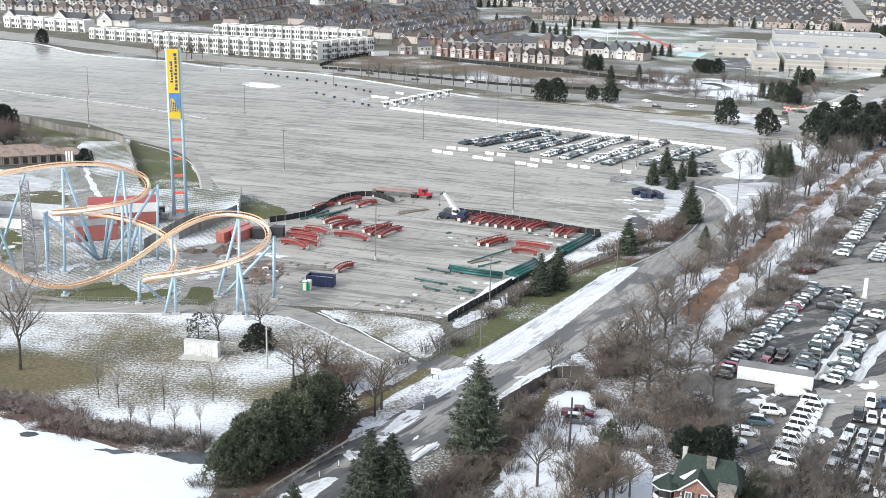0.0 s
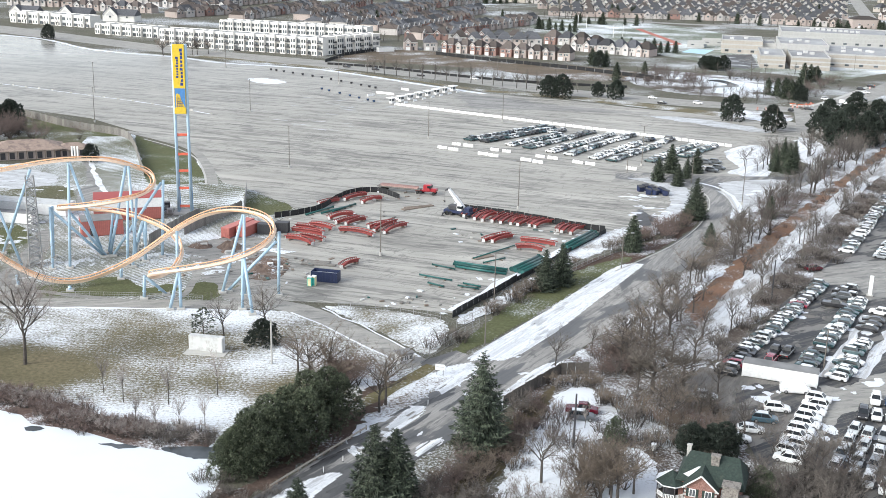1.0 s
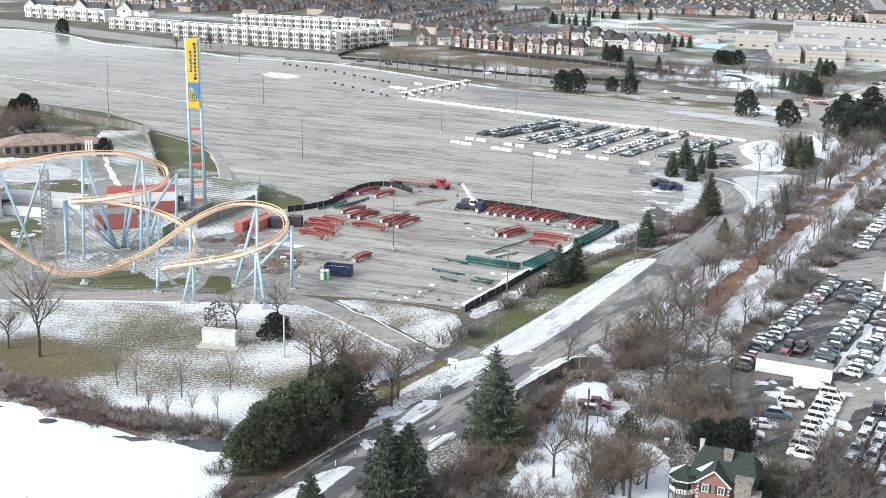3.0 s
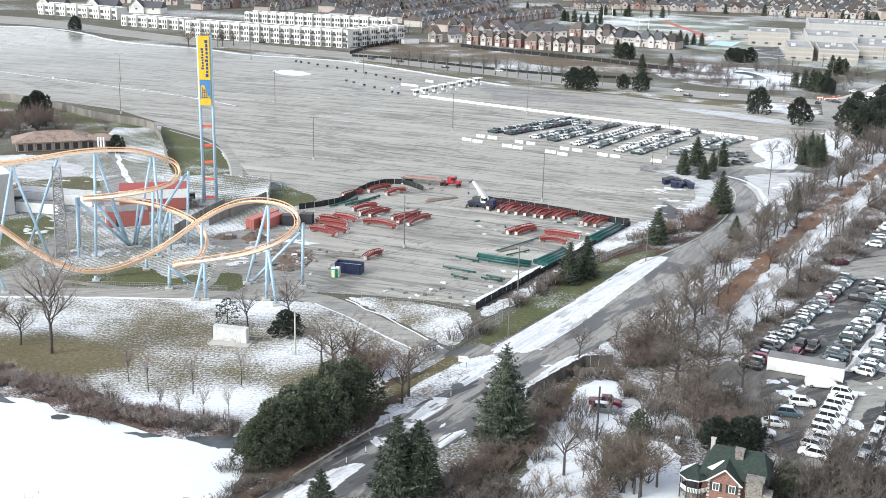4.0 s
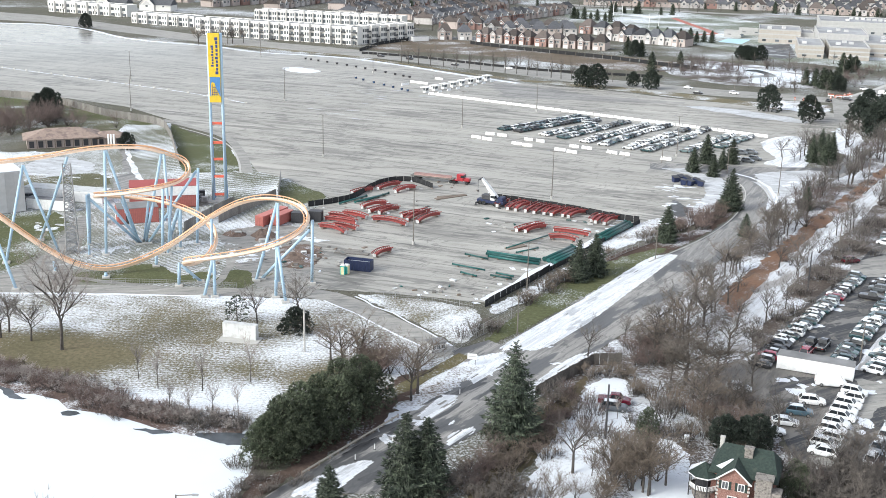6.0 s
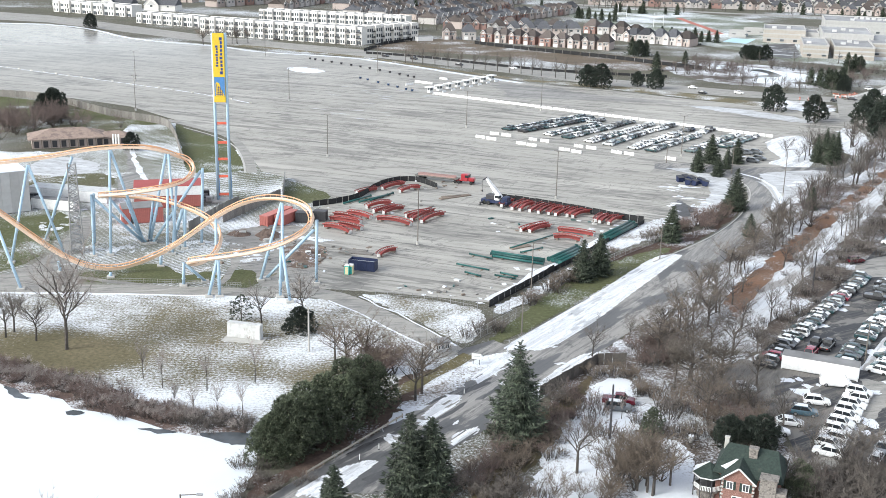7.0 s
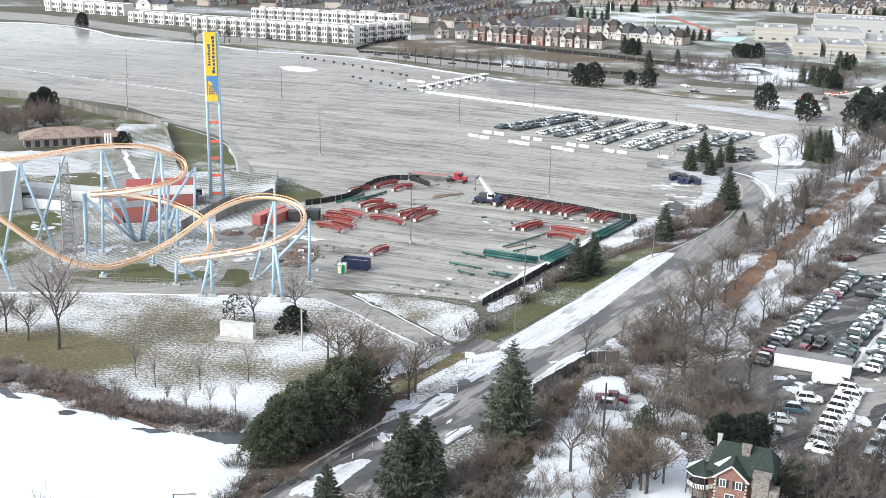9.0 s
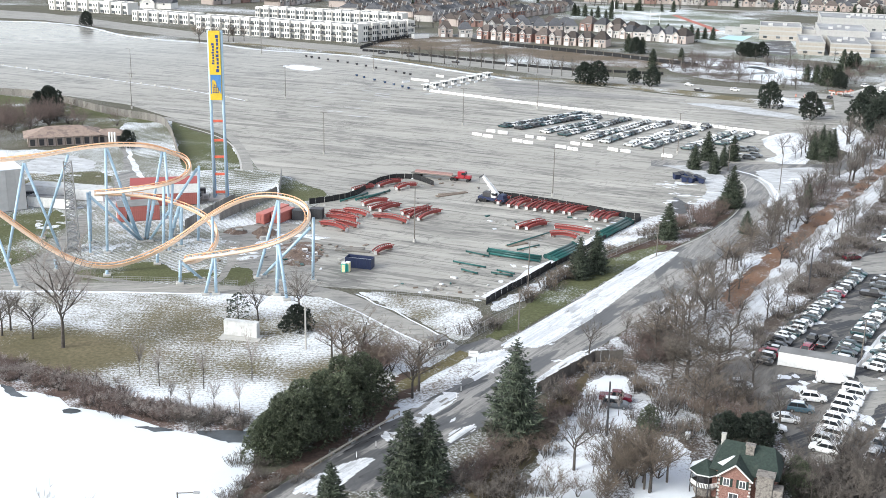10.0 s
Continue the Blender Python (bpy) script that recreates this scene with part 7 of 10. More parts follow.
def thicket(line, spread, count, lo, hi, pool, name, label, group, wide=1.0, size=8.0, cat="tree", stuff=False):
    pts = spline([(x, y, 0) for x, y in line], 1.0)
    if stuff:
        placed = []
        for _ in range(count):
            p = pts[tree_rng.randrange(len(pts))]
            k = tree_rng.uniform(lo, hi) / size
            placed.append((tree_rng.choice(pool), Matrix.Translation((p.x + tree_rng.gauss(0, spread), p.y + tree_rng.gauss(0, spread), 0))
                           @ Matrix.Rotation(tree_rng.random() * 6.28, 4, "Z") @ Matrix.Diagonal((k * wide, k * wide, k, 1))))
        return joined(name, label, cat, placed)
    for _ in range(count):
        p = pts[tree_rng.randrange(len(pts))]
        x, y = p.x + tree_rng.gauss(0, spread), p.y + tree_rng.gauss(0, spread)
        while group == "trees on the bank" and not in_wood(x, y):
            x, y = p.x + tree_rng.gauss(0, spread) + 1, p.y + tree_rng.gauss(0, spread) - 1
        plant(tree_rng.choice(pool), name, label, cat, x, y,
              tree_rng.uniform(lo, hi) / size, tree_rng.random() * 6.28, group, wide)


# spruces: base, height
for (x, y), h, k, label in zip([(6.2, 162.0), (-9.6, 142.5), (-6.6, 143.5), (22.9, 245.3), (27.2, 250.0), (72.7, 317.3), (48.7, 280.8), (70.7, 367.9), (77.7, 382.4), (86.9, 383.5), (76.2, 361.5), (120.4, 387.4), (95.6, 320.2), (70.7, 288.3), (-19.3, 133.6)],
                               (16.7, 13.0, 12.0, 10.0, 10.2, 12.5, 9.9, 8.5, 10.5, 9.0, 7.5, 11.0, 7.0, 6.5, 9.0),
                               (0, 1, 2, 1, 2, 1, 2, 2, 2, 2, 2, 1, 2, 2, 2), ["tall dark blue-green spruce beside the road"] * 15):
    plant(SPRUCES[k], "spruce", label, "tree", x, y, h / (16, 12, 10)[k], tree_rng.random() * 6, "spruces", 1.1)
for x, y in [(93.6, 717.2), (88.4, 709.9), (96.8, 705.5), (148.0, 800.8), (153.8, 803.9), (158.6, 799.6), (172.9, 590.3), (174.5, 582.4), (177.0, 578.9), (182.5, 586.1), (179.0, 592.0), (205.3, 651.4), (210.2, 654.9), (216.1, 661.2), (275.4, 700.3), (187.0, 598.0), (169.0, 594.1), (93.2, 633.3), (114.2, 663.1)]:
    plant(SMALL_SPRUCE[0], "spruce", "dark spruce beyond the lot", "tree", x, y, tree_rng.uniform(0.8, 1.15), tree_rng.random() * 6, "far spruces")
for row in [(108.8, 1049.4, 171.0, 1042.2), (202.8, 1135.0, 361.5, 1047.6), (122.6, 1187.5, 396.4, 1151.6), (133.9, 1301.2, 445.7, 1298.4), (-59.0, 1248.1, 105.2, 1352.6), (-95.0, 974.9, 59.6, 1118.5), (409.8, 1093.2, 388.6, 996.9), (72.1, 976.7, 103.9, 952.0), (357.0, 1034.2, 343.3, 877.5), (118.4, 800.1, 140.6, 782.5)]:
    for _ in range(9):
        f = tree_rng.random()
        plant(SMALL_SPRUCE[0], "spruce", "small dark spruce between far houses", "tree", row[0] + (row[2] - row[0]) * f, row[1] + (row[3] - row[1]) * f,
              tree_rng.uniform(0.6, 1.2), tree_rng.random() * 6, "far spruces")
for (x, y), h in zip([(116.5, 390.8), (124.9, 395.7), (125.3, 410.3), (81.5, 373.6)], (10.0, 10.5, 9.0, 8.0)):
    plant(SPRUCES[1], "spruce", "dark spruce beside the entrance road", "tree", x, y, h / 12, tree_rng.random() * 6, "spruces", 0.85)
thicket([(136.0, 401.1), (164.6, 447.6), (195.4, 492.8), (217.4, 522.6)], 8.0, 40, 8, 12, [FAR_BRUSH[0], THIN[0]], "far_trees", "bare reddish-brown trees on the upper bank", "trees on the upper bank", 1.1, 9, "trees", True)
# the clump of pines by the pond
for (x, y), h in zip([(-31.9, 150.3), (-30.5, 151.5), (-28.8, 152.9), (-26.8, 155.2), (-24.4, 158.6), (-22.1, 162.3), (-19.9, 166.3), (-17.7, 170.2), (-29.8, 154.2), (-27.7, 158.9), (-25.2, 163.5), (-22.6, 167.9), (-30.6, 152.7), (-19.6, 172.0), (-28.6, 156.2)],
                     (8.5, 9.5, 10, 10.5, 10.5, 10.5, 10, 9, 10, 10.5, 11, 11, 8, 10, 8)):
    plant(tree_rng.choice(PINES), "pine", "dense dark green pine in the clump by the pond", "tree", x, y, h / 11.2, tree_rng.random() * 6, "pines by the pond", 1.08)
# rounder evergreens
for (x, y), s in zip([(48.8, 563.0), (55.8, 560.2), (74.8, 567.4), (83.1, 560.8), (127.7, 501.2), (138.8, 476.0), (155.2, 461.8), (156.1, 442.8), (172.6, 477.9), (189.1, 518.4), (171.1, 499.8), (168.1, 444.4), (188.4, 487.3), (180.2, 452.2), (163.9, 701.3), (161.6, 706.7), (218.3, 669.8), (179.5, 571.0), (178.0, 580.8), (-283.9, 781.2), (-181.0, 448.3), (92.0, 701.5), (210.3, 521.6), (198.7, 481.6)],
                     (1.05, 1.15, 0.75, 0.95, 1.15, 1.1, 1.3, 1.4, 1.2, 1.2, 1.1, 1.4, 1.3, 1.4, 0.8, 0.8, 0.7, 0.8, 0.8, 1.0, 0.9, 1.0, 1.1, 1.1)):
    plant(tree_rng.choice(PINES if y < 200 else FAR_PINES), "pine", "rounded dark green pine", "tree", x, y, s, tree_rng.random() * 6, "scattered pines")
plant(pine(61, 10, 3.6, 230, 11, "spruce_needle", 0.085), "pine", "thin snow-dusted young pine on the lawn", "tree", *(-49.1, 210.3), 0.56, 1.0, "", 1.15)
plant(pine(6, 10, 4.6, 1300, 12, "pine_far", 0.08), "pine", "round dark evergreen shrub on the lawn", "tree", *(-36.3, 205.5), 0.62, 0.4, "", 1.15, -1.2)
plant(TALL, "bare_tree", "tall pale many-stemmed bare tree on the lawn", "tree", *(-78.4, 191.8), 1.5, 0.4, "", 1.1)
# single bare trees
for (x, y), h, k in zip([(-44.7, 209.0), (-37.0, 213.8), (-10.1, 177.9), (-11.0, 174.8), (15.1, 151.1), (21.3, 198.2), (29.6, 208.7), (-24.4, 185.8), (-21.1, 188.6), (-27.1, 190.4), (107.6, 397.7), (113.1, 393.3), (110.2, 390.1), (53.7, 203.2)],
                        (11, 12, 13, 12, 11, 9, 7, 12, 12, 11, 8, 9, 7, 8), (2, 1, 3, 3, 0, 2, 2, 3, 3, 3, 0, 1, 2, 1)):
    bare(x, y, h, k)
for (x, y), h in zip([(-60.0, 179.8), (-55.4, 176.0), (-47.5, 175.7), (-40.0, 180.3), (-50.6, 166.5), (-39.2, 166.5), (-46.8, 164.6), (-43.2, 165.9)], (8.5, 9, 9.5, 10, 7.5, 7.5, 7, 7.5)):
    plant(SLIM[0], "bare_tree", "slim young bare tree planted on the lawn", "tree", x, y, h / 7, tree_rng.random() * 6, "young trees on the lawn")
for x, y in [(-85.8, 195.6), (-91.8, 199.6), (-92.2, 196.6)]:
    bare(x, y, 10, 0)
# the wooded bank between road and lot
plant(OAK, "bare_tree", "large dark spreading bare tree on the bank", "tree", *(38.0, 186.5), 1.12, 0.5, "", 1.9)
plant(OAK, "bare_tree", "large dark spreading bare tree on the bank", "tree", *(44.3, 190.5), 0.95, 2.5, "", 1.6)
big = [(33.9, 199.0), (48.6, 201.4), (46.6, 217.0), (41.1, 220.0), (53.7, 217.5), (50.1, 225.9), (54.7, 231.8), (41.3, 203.9)]
for x, y in big:
    bare(x, y, tree_rng.uniform(9.5, 11.5), None, "trees on the bank", "large spreading bare tree on the bank", 1.15)
thicket([(34.0, 203.4), (46.3, 225.6), (57.0, 248.0), (69.1, 272.2), (82.1, 296.2)], 3.4, 42, 7, 10, BARE, "bare_tree", "bare grey-brown tree on the bank", "trees on the bank", 1.1, 10)
thicket([(82.9, 298.0), (97.4, 321.7), (114.7, 357.3), (138.2, 401.4), (161.1, 437.4), (201.9, 504.3)], 3.0, 64, 7, 10.5, THIN + [FAR_BRUSH[1], FAR_BRUSH[0]], "bare_tree", "bare grey-brown tree on the bank", "trees on the bank", 1.1, 10)
thicket([(81.3, 297.9), (96.6, 325.1), (113.5, 353.1), (130.2, 382.8), (156.6, 430.9)], 2.6, 40, 5, 8, THIN + [SLIM[0]], "far_trees", "thicket of small bare trees beside the entrance road", "", 1.1, 9, "trees", True)
thicket([(57.9, 217.8), (70.0, 236.8), (85.5, 268.6), (98.0, 290.7), (120.8, 331.0), (164.0, 404.5)], 2.5, 30, 6, 9, [MULTI[1], BARE[2]], "bare_tree", "many-stemmed bare tree beside the trail", "trees by the trail", 0.9)
thicket([(34.0, 172.4), (39.7, 177.3), (44.4, 178.8), (43.9, 169.7)], 5.0, 13, 7, 10, [BARE[0], BARE[2], BARE[3], SLIM[0]], "bare_tree", "tangled bare tree behind the house", "trees behind the house", 1.05, 9)
thicket([(29.6, 165.7), (35.5, 170.3), (40.4, 176.2), (42.9, 174.0), (33.7, 177.0)], 5.0, 26, 1.5, 2.8, BUSH, "brush", "low dark leafless brush behind the house", "", 1.3, 2.2, "bush", True)
thicket([(61.6, 238.1), (74.6, 263.8), (93.8, 299.6), (114.2, 333.3), (139.6, 376.5), (173.0, 433.0)], 2.2, 36, 0.9, 2.0, [BUSH[0]], "brush", "rust-brown brush beside the snowy trail", "", 1.2, 2.2, "bush", True)
thicket([(51.8, 291.1), (59.6, 300.1), (68.6, 313.6), (72.6, 320.6)], 2.0, 70, 1.5, 3.0, [BUSH[0]], "brush", "red-brown brush between snow bank and road", "", 1.1, 2.2, "bush", True)
thicket([(23.2, 147.5), (25.6, 146.7), (27.9, 148.6)], 2.0, 9, 8, 10.5, TANS + [BARE[3]], "bare_tree", "tan bare tree in the snowy yard", "trees in the yard", 1.0, 10)
thicket([(49.6, 158.8), (53.7, 151.6), (60.1, 150.2), (67.0, 150.5)], 5.0, 22, 5, 9, BARE + MULTI, "bare_tree", "bare tree at the dealer lot's edge", "trees by the dealer lot", 1.0, 9)
thicket([(38.4, 187.1), (41.6, 182.2), (44.9, 181.2), (41.7, 172.8), (37.0, 168.2)], 4.0, 16, 1.8, 3.0, [BUSH[0], shrub(17, 2.2, 1.5, "twig_pale")], "brush", "tangled leafless brush on the bank", "bushes on the bank", 1.3, 2.2, "bush", True)
thicket([(-3.5, 143.6), (0.5, 150.7), (4.9, 156.4), (9.5, 162.5), (11.8, 171.1), (15.1, 177.0)], 2.2, 16, 3.0, 6.0, MULTI, "bare_tree", "tangled many-stemmed shrub beside the road", "shrubs by the road", 1.0, 8)
thicket([(-3.5, 143.6), (0.5, 150.7), (4.9, 156.4), (9.5, 162.5), (11.8, 171.1), (15.1, 177.0)], 2.4, 30, 1.2, 2.6, [BUSH[2]], "brush", "tangled tan leafless brush beside the road", "bushes by the road", 1.2, 2.2, "bush", True)
thicket([(-2.2, 207.1), (2.3, 210.0), (1.2, 213.8)], 1.2, 6, 2.6, 3.8, [BUSH[1]], "bush", "grey leafless bush at the gate", "bushes at the gate", 1.0, 2.2, "bush")
thicket([(9.7, 228.5), (15.1, 236.6), (32.5, 269.1), (46.5, 286.1), (60.4, 296.0), (74.7, 322.9)], 1.2, 44, 1.8, 3.2, BUSH, "brush", "low leafless brush along the verge", "bushes on the verge", 1.2, 2.2, "bush", True)
thicket([(17.3, 168.2), (19.2, 163.1), (20.8, 165.2)], 2.0, 5, 2, 3, BUSH[:2], "bush", "round leafless bush in the snowy yard", "bushes in the yard", 1.3, 2.2, "bush")
thicket([(54.7, 207.9), (63.6, 221.6), (77.6, 245.4), (94.5, 274.3), (111.7, 303.7), (149.2, 369.6)], 2.2, 70, 1.8, 3.6, [BUSH[1]], "brush", "dense leafless brush beside the storage lot", "bushes by the lot", 1.3, 2.2, "bush", True)
thicket([(17.3, 163.0), (21.2, 169.5), (21.7, 157.3), (16.0, 151.5), (26.4, 181.3), (20.3, 175.0)], 2.6, 6, 4, 7, [SLIM[0], BARE[2]], "bare_tree", "thin bare tree standing in the snowy yard", "trees in the yard", 1.0, 9)
thicket([(11.3, 171.1), (13.4, 174.6), (16.8, 180.2), (14.6, 170.2), (10.9, 162.6)], 1.6, 24, 1.2, 2.4, [BUSH[0]], "brush", "red-brown brush below the roadside fence", "", 1.2, 2.2, "bush", True)
thicket([(-28.0, 185.6), (-23.3, 185.3), (-19.3, 186.1), (-16.1, 185.3)], 1.2, 8, 7.0, 9.5, [MULTI[0], TANS[0]], "bare_tree", "wide bare tree behind the pines", "trees behind the pines", 1.35, 8)
thicket([(0.6, 148.6), (4.4, 151.6), (6.6, 154.6), (9.4, 162.5)], 2.2, 40, 1.4, 2.8, BUSH, "brush", "tangled brown brush on the yard's slope", "", 1.2, 2.2, "bush", True)
thicket([(22.6, 189.2), (27.1, 191.6), (29.4, 187.8), (29.9, 181.5)], 1.8, 18, 1.4, 2.8, BUSH, "brush", "leafless brush behind the roadside fence", "", 1.2, 2.2, "bush", True)
thicket([(13.3, 143.6), (16.0, 141.7), (19.0, 143.4)], 1.6, 7, 4, 5.5, TANS, "bare_tree", "tan many-stemmed shrub in the snowy yard", "shrubs in the yard", 1.2, 8)
thicket([(1.4, 143.9), (4.7, 143.2), (7.0, 144.2)], 2.0, 26, 1.4, 2.6, BUSH, "brush", "tangled brown brush below the yard", "", 1.2, 2.2, "bush", True)
thicket([(-29.5, 144.9), (-27.0, 144.5), (-24.3, 145.6), (-26.9, 141.7), (-30.3, 142.3)], 1.6, 12, 0.9, 1.6, BUSH, "brush", "grey-brown brush between pond and road", "", 1.2, 2.2, "bush", True)
thicket([(23.2, 147.7), (20.8, 148.1), (25.9, 149.8), (20.6, 151.9)], 1.2, 6, 8, 10, TANS, "bare_tree", "large tan many-stemmed shrub in the snowy yard", "shrubs in the yard", 1.1, 8)
thicket([(30.4, 202.4), (33.3, 205.9), (35.8, 207.4), (35.8, 200.5), (32.7, 196.4), (29.8, 196.2)], 1.7, 40, 1.6, 3.2, [BUSH[1], BUSH[0]], "brush", "tangled grey-brown brush at the fence's end", "", 1.2, 2.2, "bush", True)
thicket([(30.9, 200.0), (34.5, 204.0), (35.0, 198.0), (33.0, 193.0)], 1.8, 7, 6, 9, [BARE[0], BARE[2]], "bare_tree", "thin dark bare tree at the fence's end", "trees at the fence's end", 0.9, 10)
thicket([(35.4, 176.0), (38.2, 174.0), (41.5, 175.0), (44.2, 172.5), (46.0, 170.5), (38.0, 170.5)], 2.0, 14, 3.5, 5.5, [MULTI[0], TANS[0]], "bare_tree", "low many-stemmed red-brown shrub behind the house", "shrubs behind the house", 1.3, 8)
thicket([(48.3, 152.0), (52.1, 155.0), (55.1, 153.4), (58.3, 152.8), (61.5, 152.2), (52.1, 148.8), (55.9, 147.8), (48.4, 147.7)], 2.2, 46, 1.8, 3.6, [BUSH[0], BUSH[1]], "brush", "tangled dark leafless brush beside the brick house", "", 1.3, 2.2, "bush", True)
thicket([(32.1, 180.1), (36.8, 173.8), (43.0, 176.8), (47.0, 177.2), (47.6, 173.4), (41.9, 168.1), (35.4, 165.8), (31.8, 168.6)], 1.8, 24, 1.8, 3.2, [shrub(11, 2.2, 1.5, "twig_tan")], "brush", "dense brown leafless brush below the large tree", "", 1.1, 2.2, "bush", True)
thicket([(-35.1, 150.0), (-31.4, 146.2), (-33.2, 136.5), (-30.8, 136.7)], 1.4, 26, 1.0, 2.0, [BUSH[1]], "brush", "grey leafless brush on the bank by the pond", "", 1.2, 2.2, "bush", True)
for k, (x, y) in enumerate([(41.6, 161.7), (43.7, 163.1), (40.1, 162.4), (45.0, 161.6)]):
    plant(FAR_PINES[k % 2], "pine", "dark rounded evergreen behind the brick house", "tree", x, y, 0.42 + 0.05 * k, 1.7 * k, "evergreens behind the house", 1.1)
thicket([(36.0, 167.0), (39.6, 166.2), (43.1, 165.5), (46.1, 164.7), (40.4, 161.3)], 1.6, 22, 1.6, 2.8, [shrub(14, 2.2, 1.5, "twig_dark")], "brush", "dark tangled brush behind the brick house", "", 1.1, 2.2, "bush", True)
# brush along the pond
thicket([(-89.8, 182.8), (-75.9, 175.7), (-69.0, 173.0), (-57.4, 166.8), (-49.2, 164.1)], 1.7, 230, 1.0, 2.0, [BUSH[0]], "brush", "red-brown leafless brush on the pond's bank", "brush by the pond", 1.2, 2.2, "bush", True)
thicket([(-95.8, 186.8), (-80.9, 178.7), (-69.0, 173.6), (-57.4, 167.4), (-49.2, 164.7), (-40.0, 163.4)], 1.5, 150, 1.0, 2.2, [shrub(8, 2.2, 1.5, "twig_pale")], "brush", "pale grey leafless brush on the pond's bank", "brush by the pond", 1.2, 2.2, "bush", True)
thicket([(-48.9, 163.0), (-43.3, 162.5), (-37.5, 163.0)], 1.3, 50, 0.8, 1.7, [BUSH[1]], "brush", "snow-dusted brush on the pond's bank", "brush by the pond", 1.3, 2.2, "bush", True)
# far rows of street trees
far_line = spline([(x, y, 0) for x, y in [(-49.1, 636.5), (-9.8, 618.8), (27.2, 597.5), (44.6, 585.1), (61.6, 575.4)]], 7)
for p in far_line:
    plant(THIN[0], "bare_tree", "bare street tree beyond the lot", "tree", p.x, p.y, tree_rng.uniform(1.05, 1.35), tree_rng.random() * 6, "street trees")
for x, y in [(158.3, 704.7), (161.9, 702.0), (165.5, 699.4), (169.9, 700.4)]:
    plant(FAR_PINES[0], "pine", "dark pine before the school", "tree", x, y, tree_rng.uniform(0.8, 1.0), tree_rng.random() * 6, "pines by the school")
thicket([(104.9, 636.9), (110.6, 614.4), (122.5, 628.6), (133.1, 619.1), (136.3, 606.3), (128.3, 680.5), (120.0, 650.0), (112.0, 660.0)], 6, 48, 4, 7, [FAR_BRUSH[0]], "far_trees", "reddish-brown bare thicket round the storm pond", "", 1.0, 8, "trees", True)
thicket([(168.9, 662.5), (176.9, 653.7), (186.3, 645.5), (190.8, 640.8), (160.0, 668.0)], 4, 40, 4, 8, [FAR_BRUSH[1]], "far_trees", "dark bare thicket behind the storm pond", "", 1.0, 8, "trees", True)
thicket([(134.4, 585.5), (145.2, 581.6), (155.9, 589.8), (153.5, 555.1), (163.0, 560.0), (120.0, 595.0)], 5, 18, 5, 8, [FAR_BRUSH[1], THIN[0]], "far_trees", "bare trees beside the public road", "", 1.0, 9, "trees", True)
thicket([(185.0, 590.0), (195.0, 610.0), (207.0, 632.0), (222.0, 655.0)], 5, 24, 4, 7, [FAR_BRUSH[0]], "far_trees", "brown bare thicket along the side road", "", 1.0, 8, "trees", True)
thicket([(-184.3, 695.1), (-179.1, 709.4), (-165.6, 705.8)], 5, 8, 11, 14, BARE, "bare_tree", "bare tree beyond the lot", "trees beyond the lot", 1.0, 10)
thicket([(-204.4, 417.3), (-186.9, 408.0), (-174.1, 398.5), (-173.0, 422.8), (-160.2, 412.6), (-150.0, 408.0)], 5, 46, 7, 11, [FAR_BRUSH[0]], "far_trees", "dark bare trees behind the ride", "trees behind the ride", 1.1, 8, "trees", True)
for (x, y), k in zip([(-172.9, 428.8), (-175.6, 426.1), (-124.2, 373.7)], (1.15, 1.0, 0.62)):
    plant(FAR_PINES[1], "pine", "dark pine behind the ride", "tree", x, y, k, 1.0, "scattered pines")
plant(bare_tree(77, 9, 0.75, 4, 900, "twig_pale", 4, 2, 0.7), "bare_tree", "pale bare tree at the pond's near shore", "tree", *(-52.6, 122.5), 1.12, 0.0, "", 1.15)
plant(SLIM[0], "bare_tree", "slim bare tree at the near shore", "tree", *(-34.6, 127.6), 1.0, 0.0)

for (x, y), k in zip([(28.1, 164.6), (47.6, 149.5), (47.8, 147.0), (45.0, 145.2)], (0.55, 0.5, 0.55, 0.45)):
    plant(PINES[2], "pine", "small dark evergreen near the house", "tree", x, y, k, 1.0, "", 0.9)

for row, n in zip([(91.7, 1099.3, 366.1, 1061.3), (100.9, 1214.2, 413.6, 1202.7), (110.4, 1333.3, 452.8, 1319.4), (-39.2, 835.4, 60.9, 817.8), (-66.9, 925.8, 58.0, 1088.5), (-123.3, 966.3, -21.0, 1224.4), (116.6, 637.7, 215.4, 697.0), (-368.4, 921.1, -221.9, 823.6), (95.0, 1128.0, 372.0, 1076.0), (120.0, 1190.0, 420.0, 1150.0)], (16, 16, 14, 12, 14, 14, 14, 14, 40, 40)):
    thicket([row[:2], row[2:]], 9, n, 6, 9, TINY, "far_trees", "small bare trees among far houses", "", 1.2, 8, "trees", True)

# ---- buildings ----
HOUSE = {}


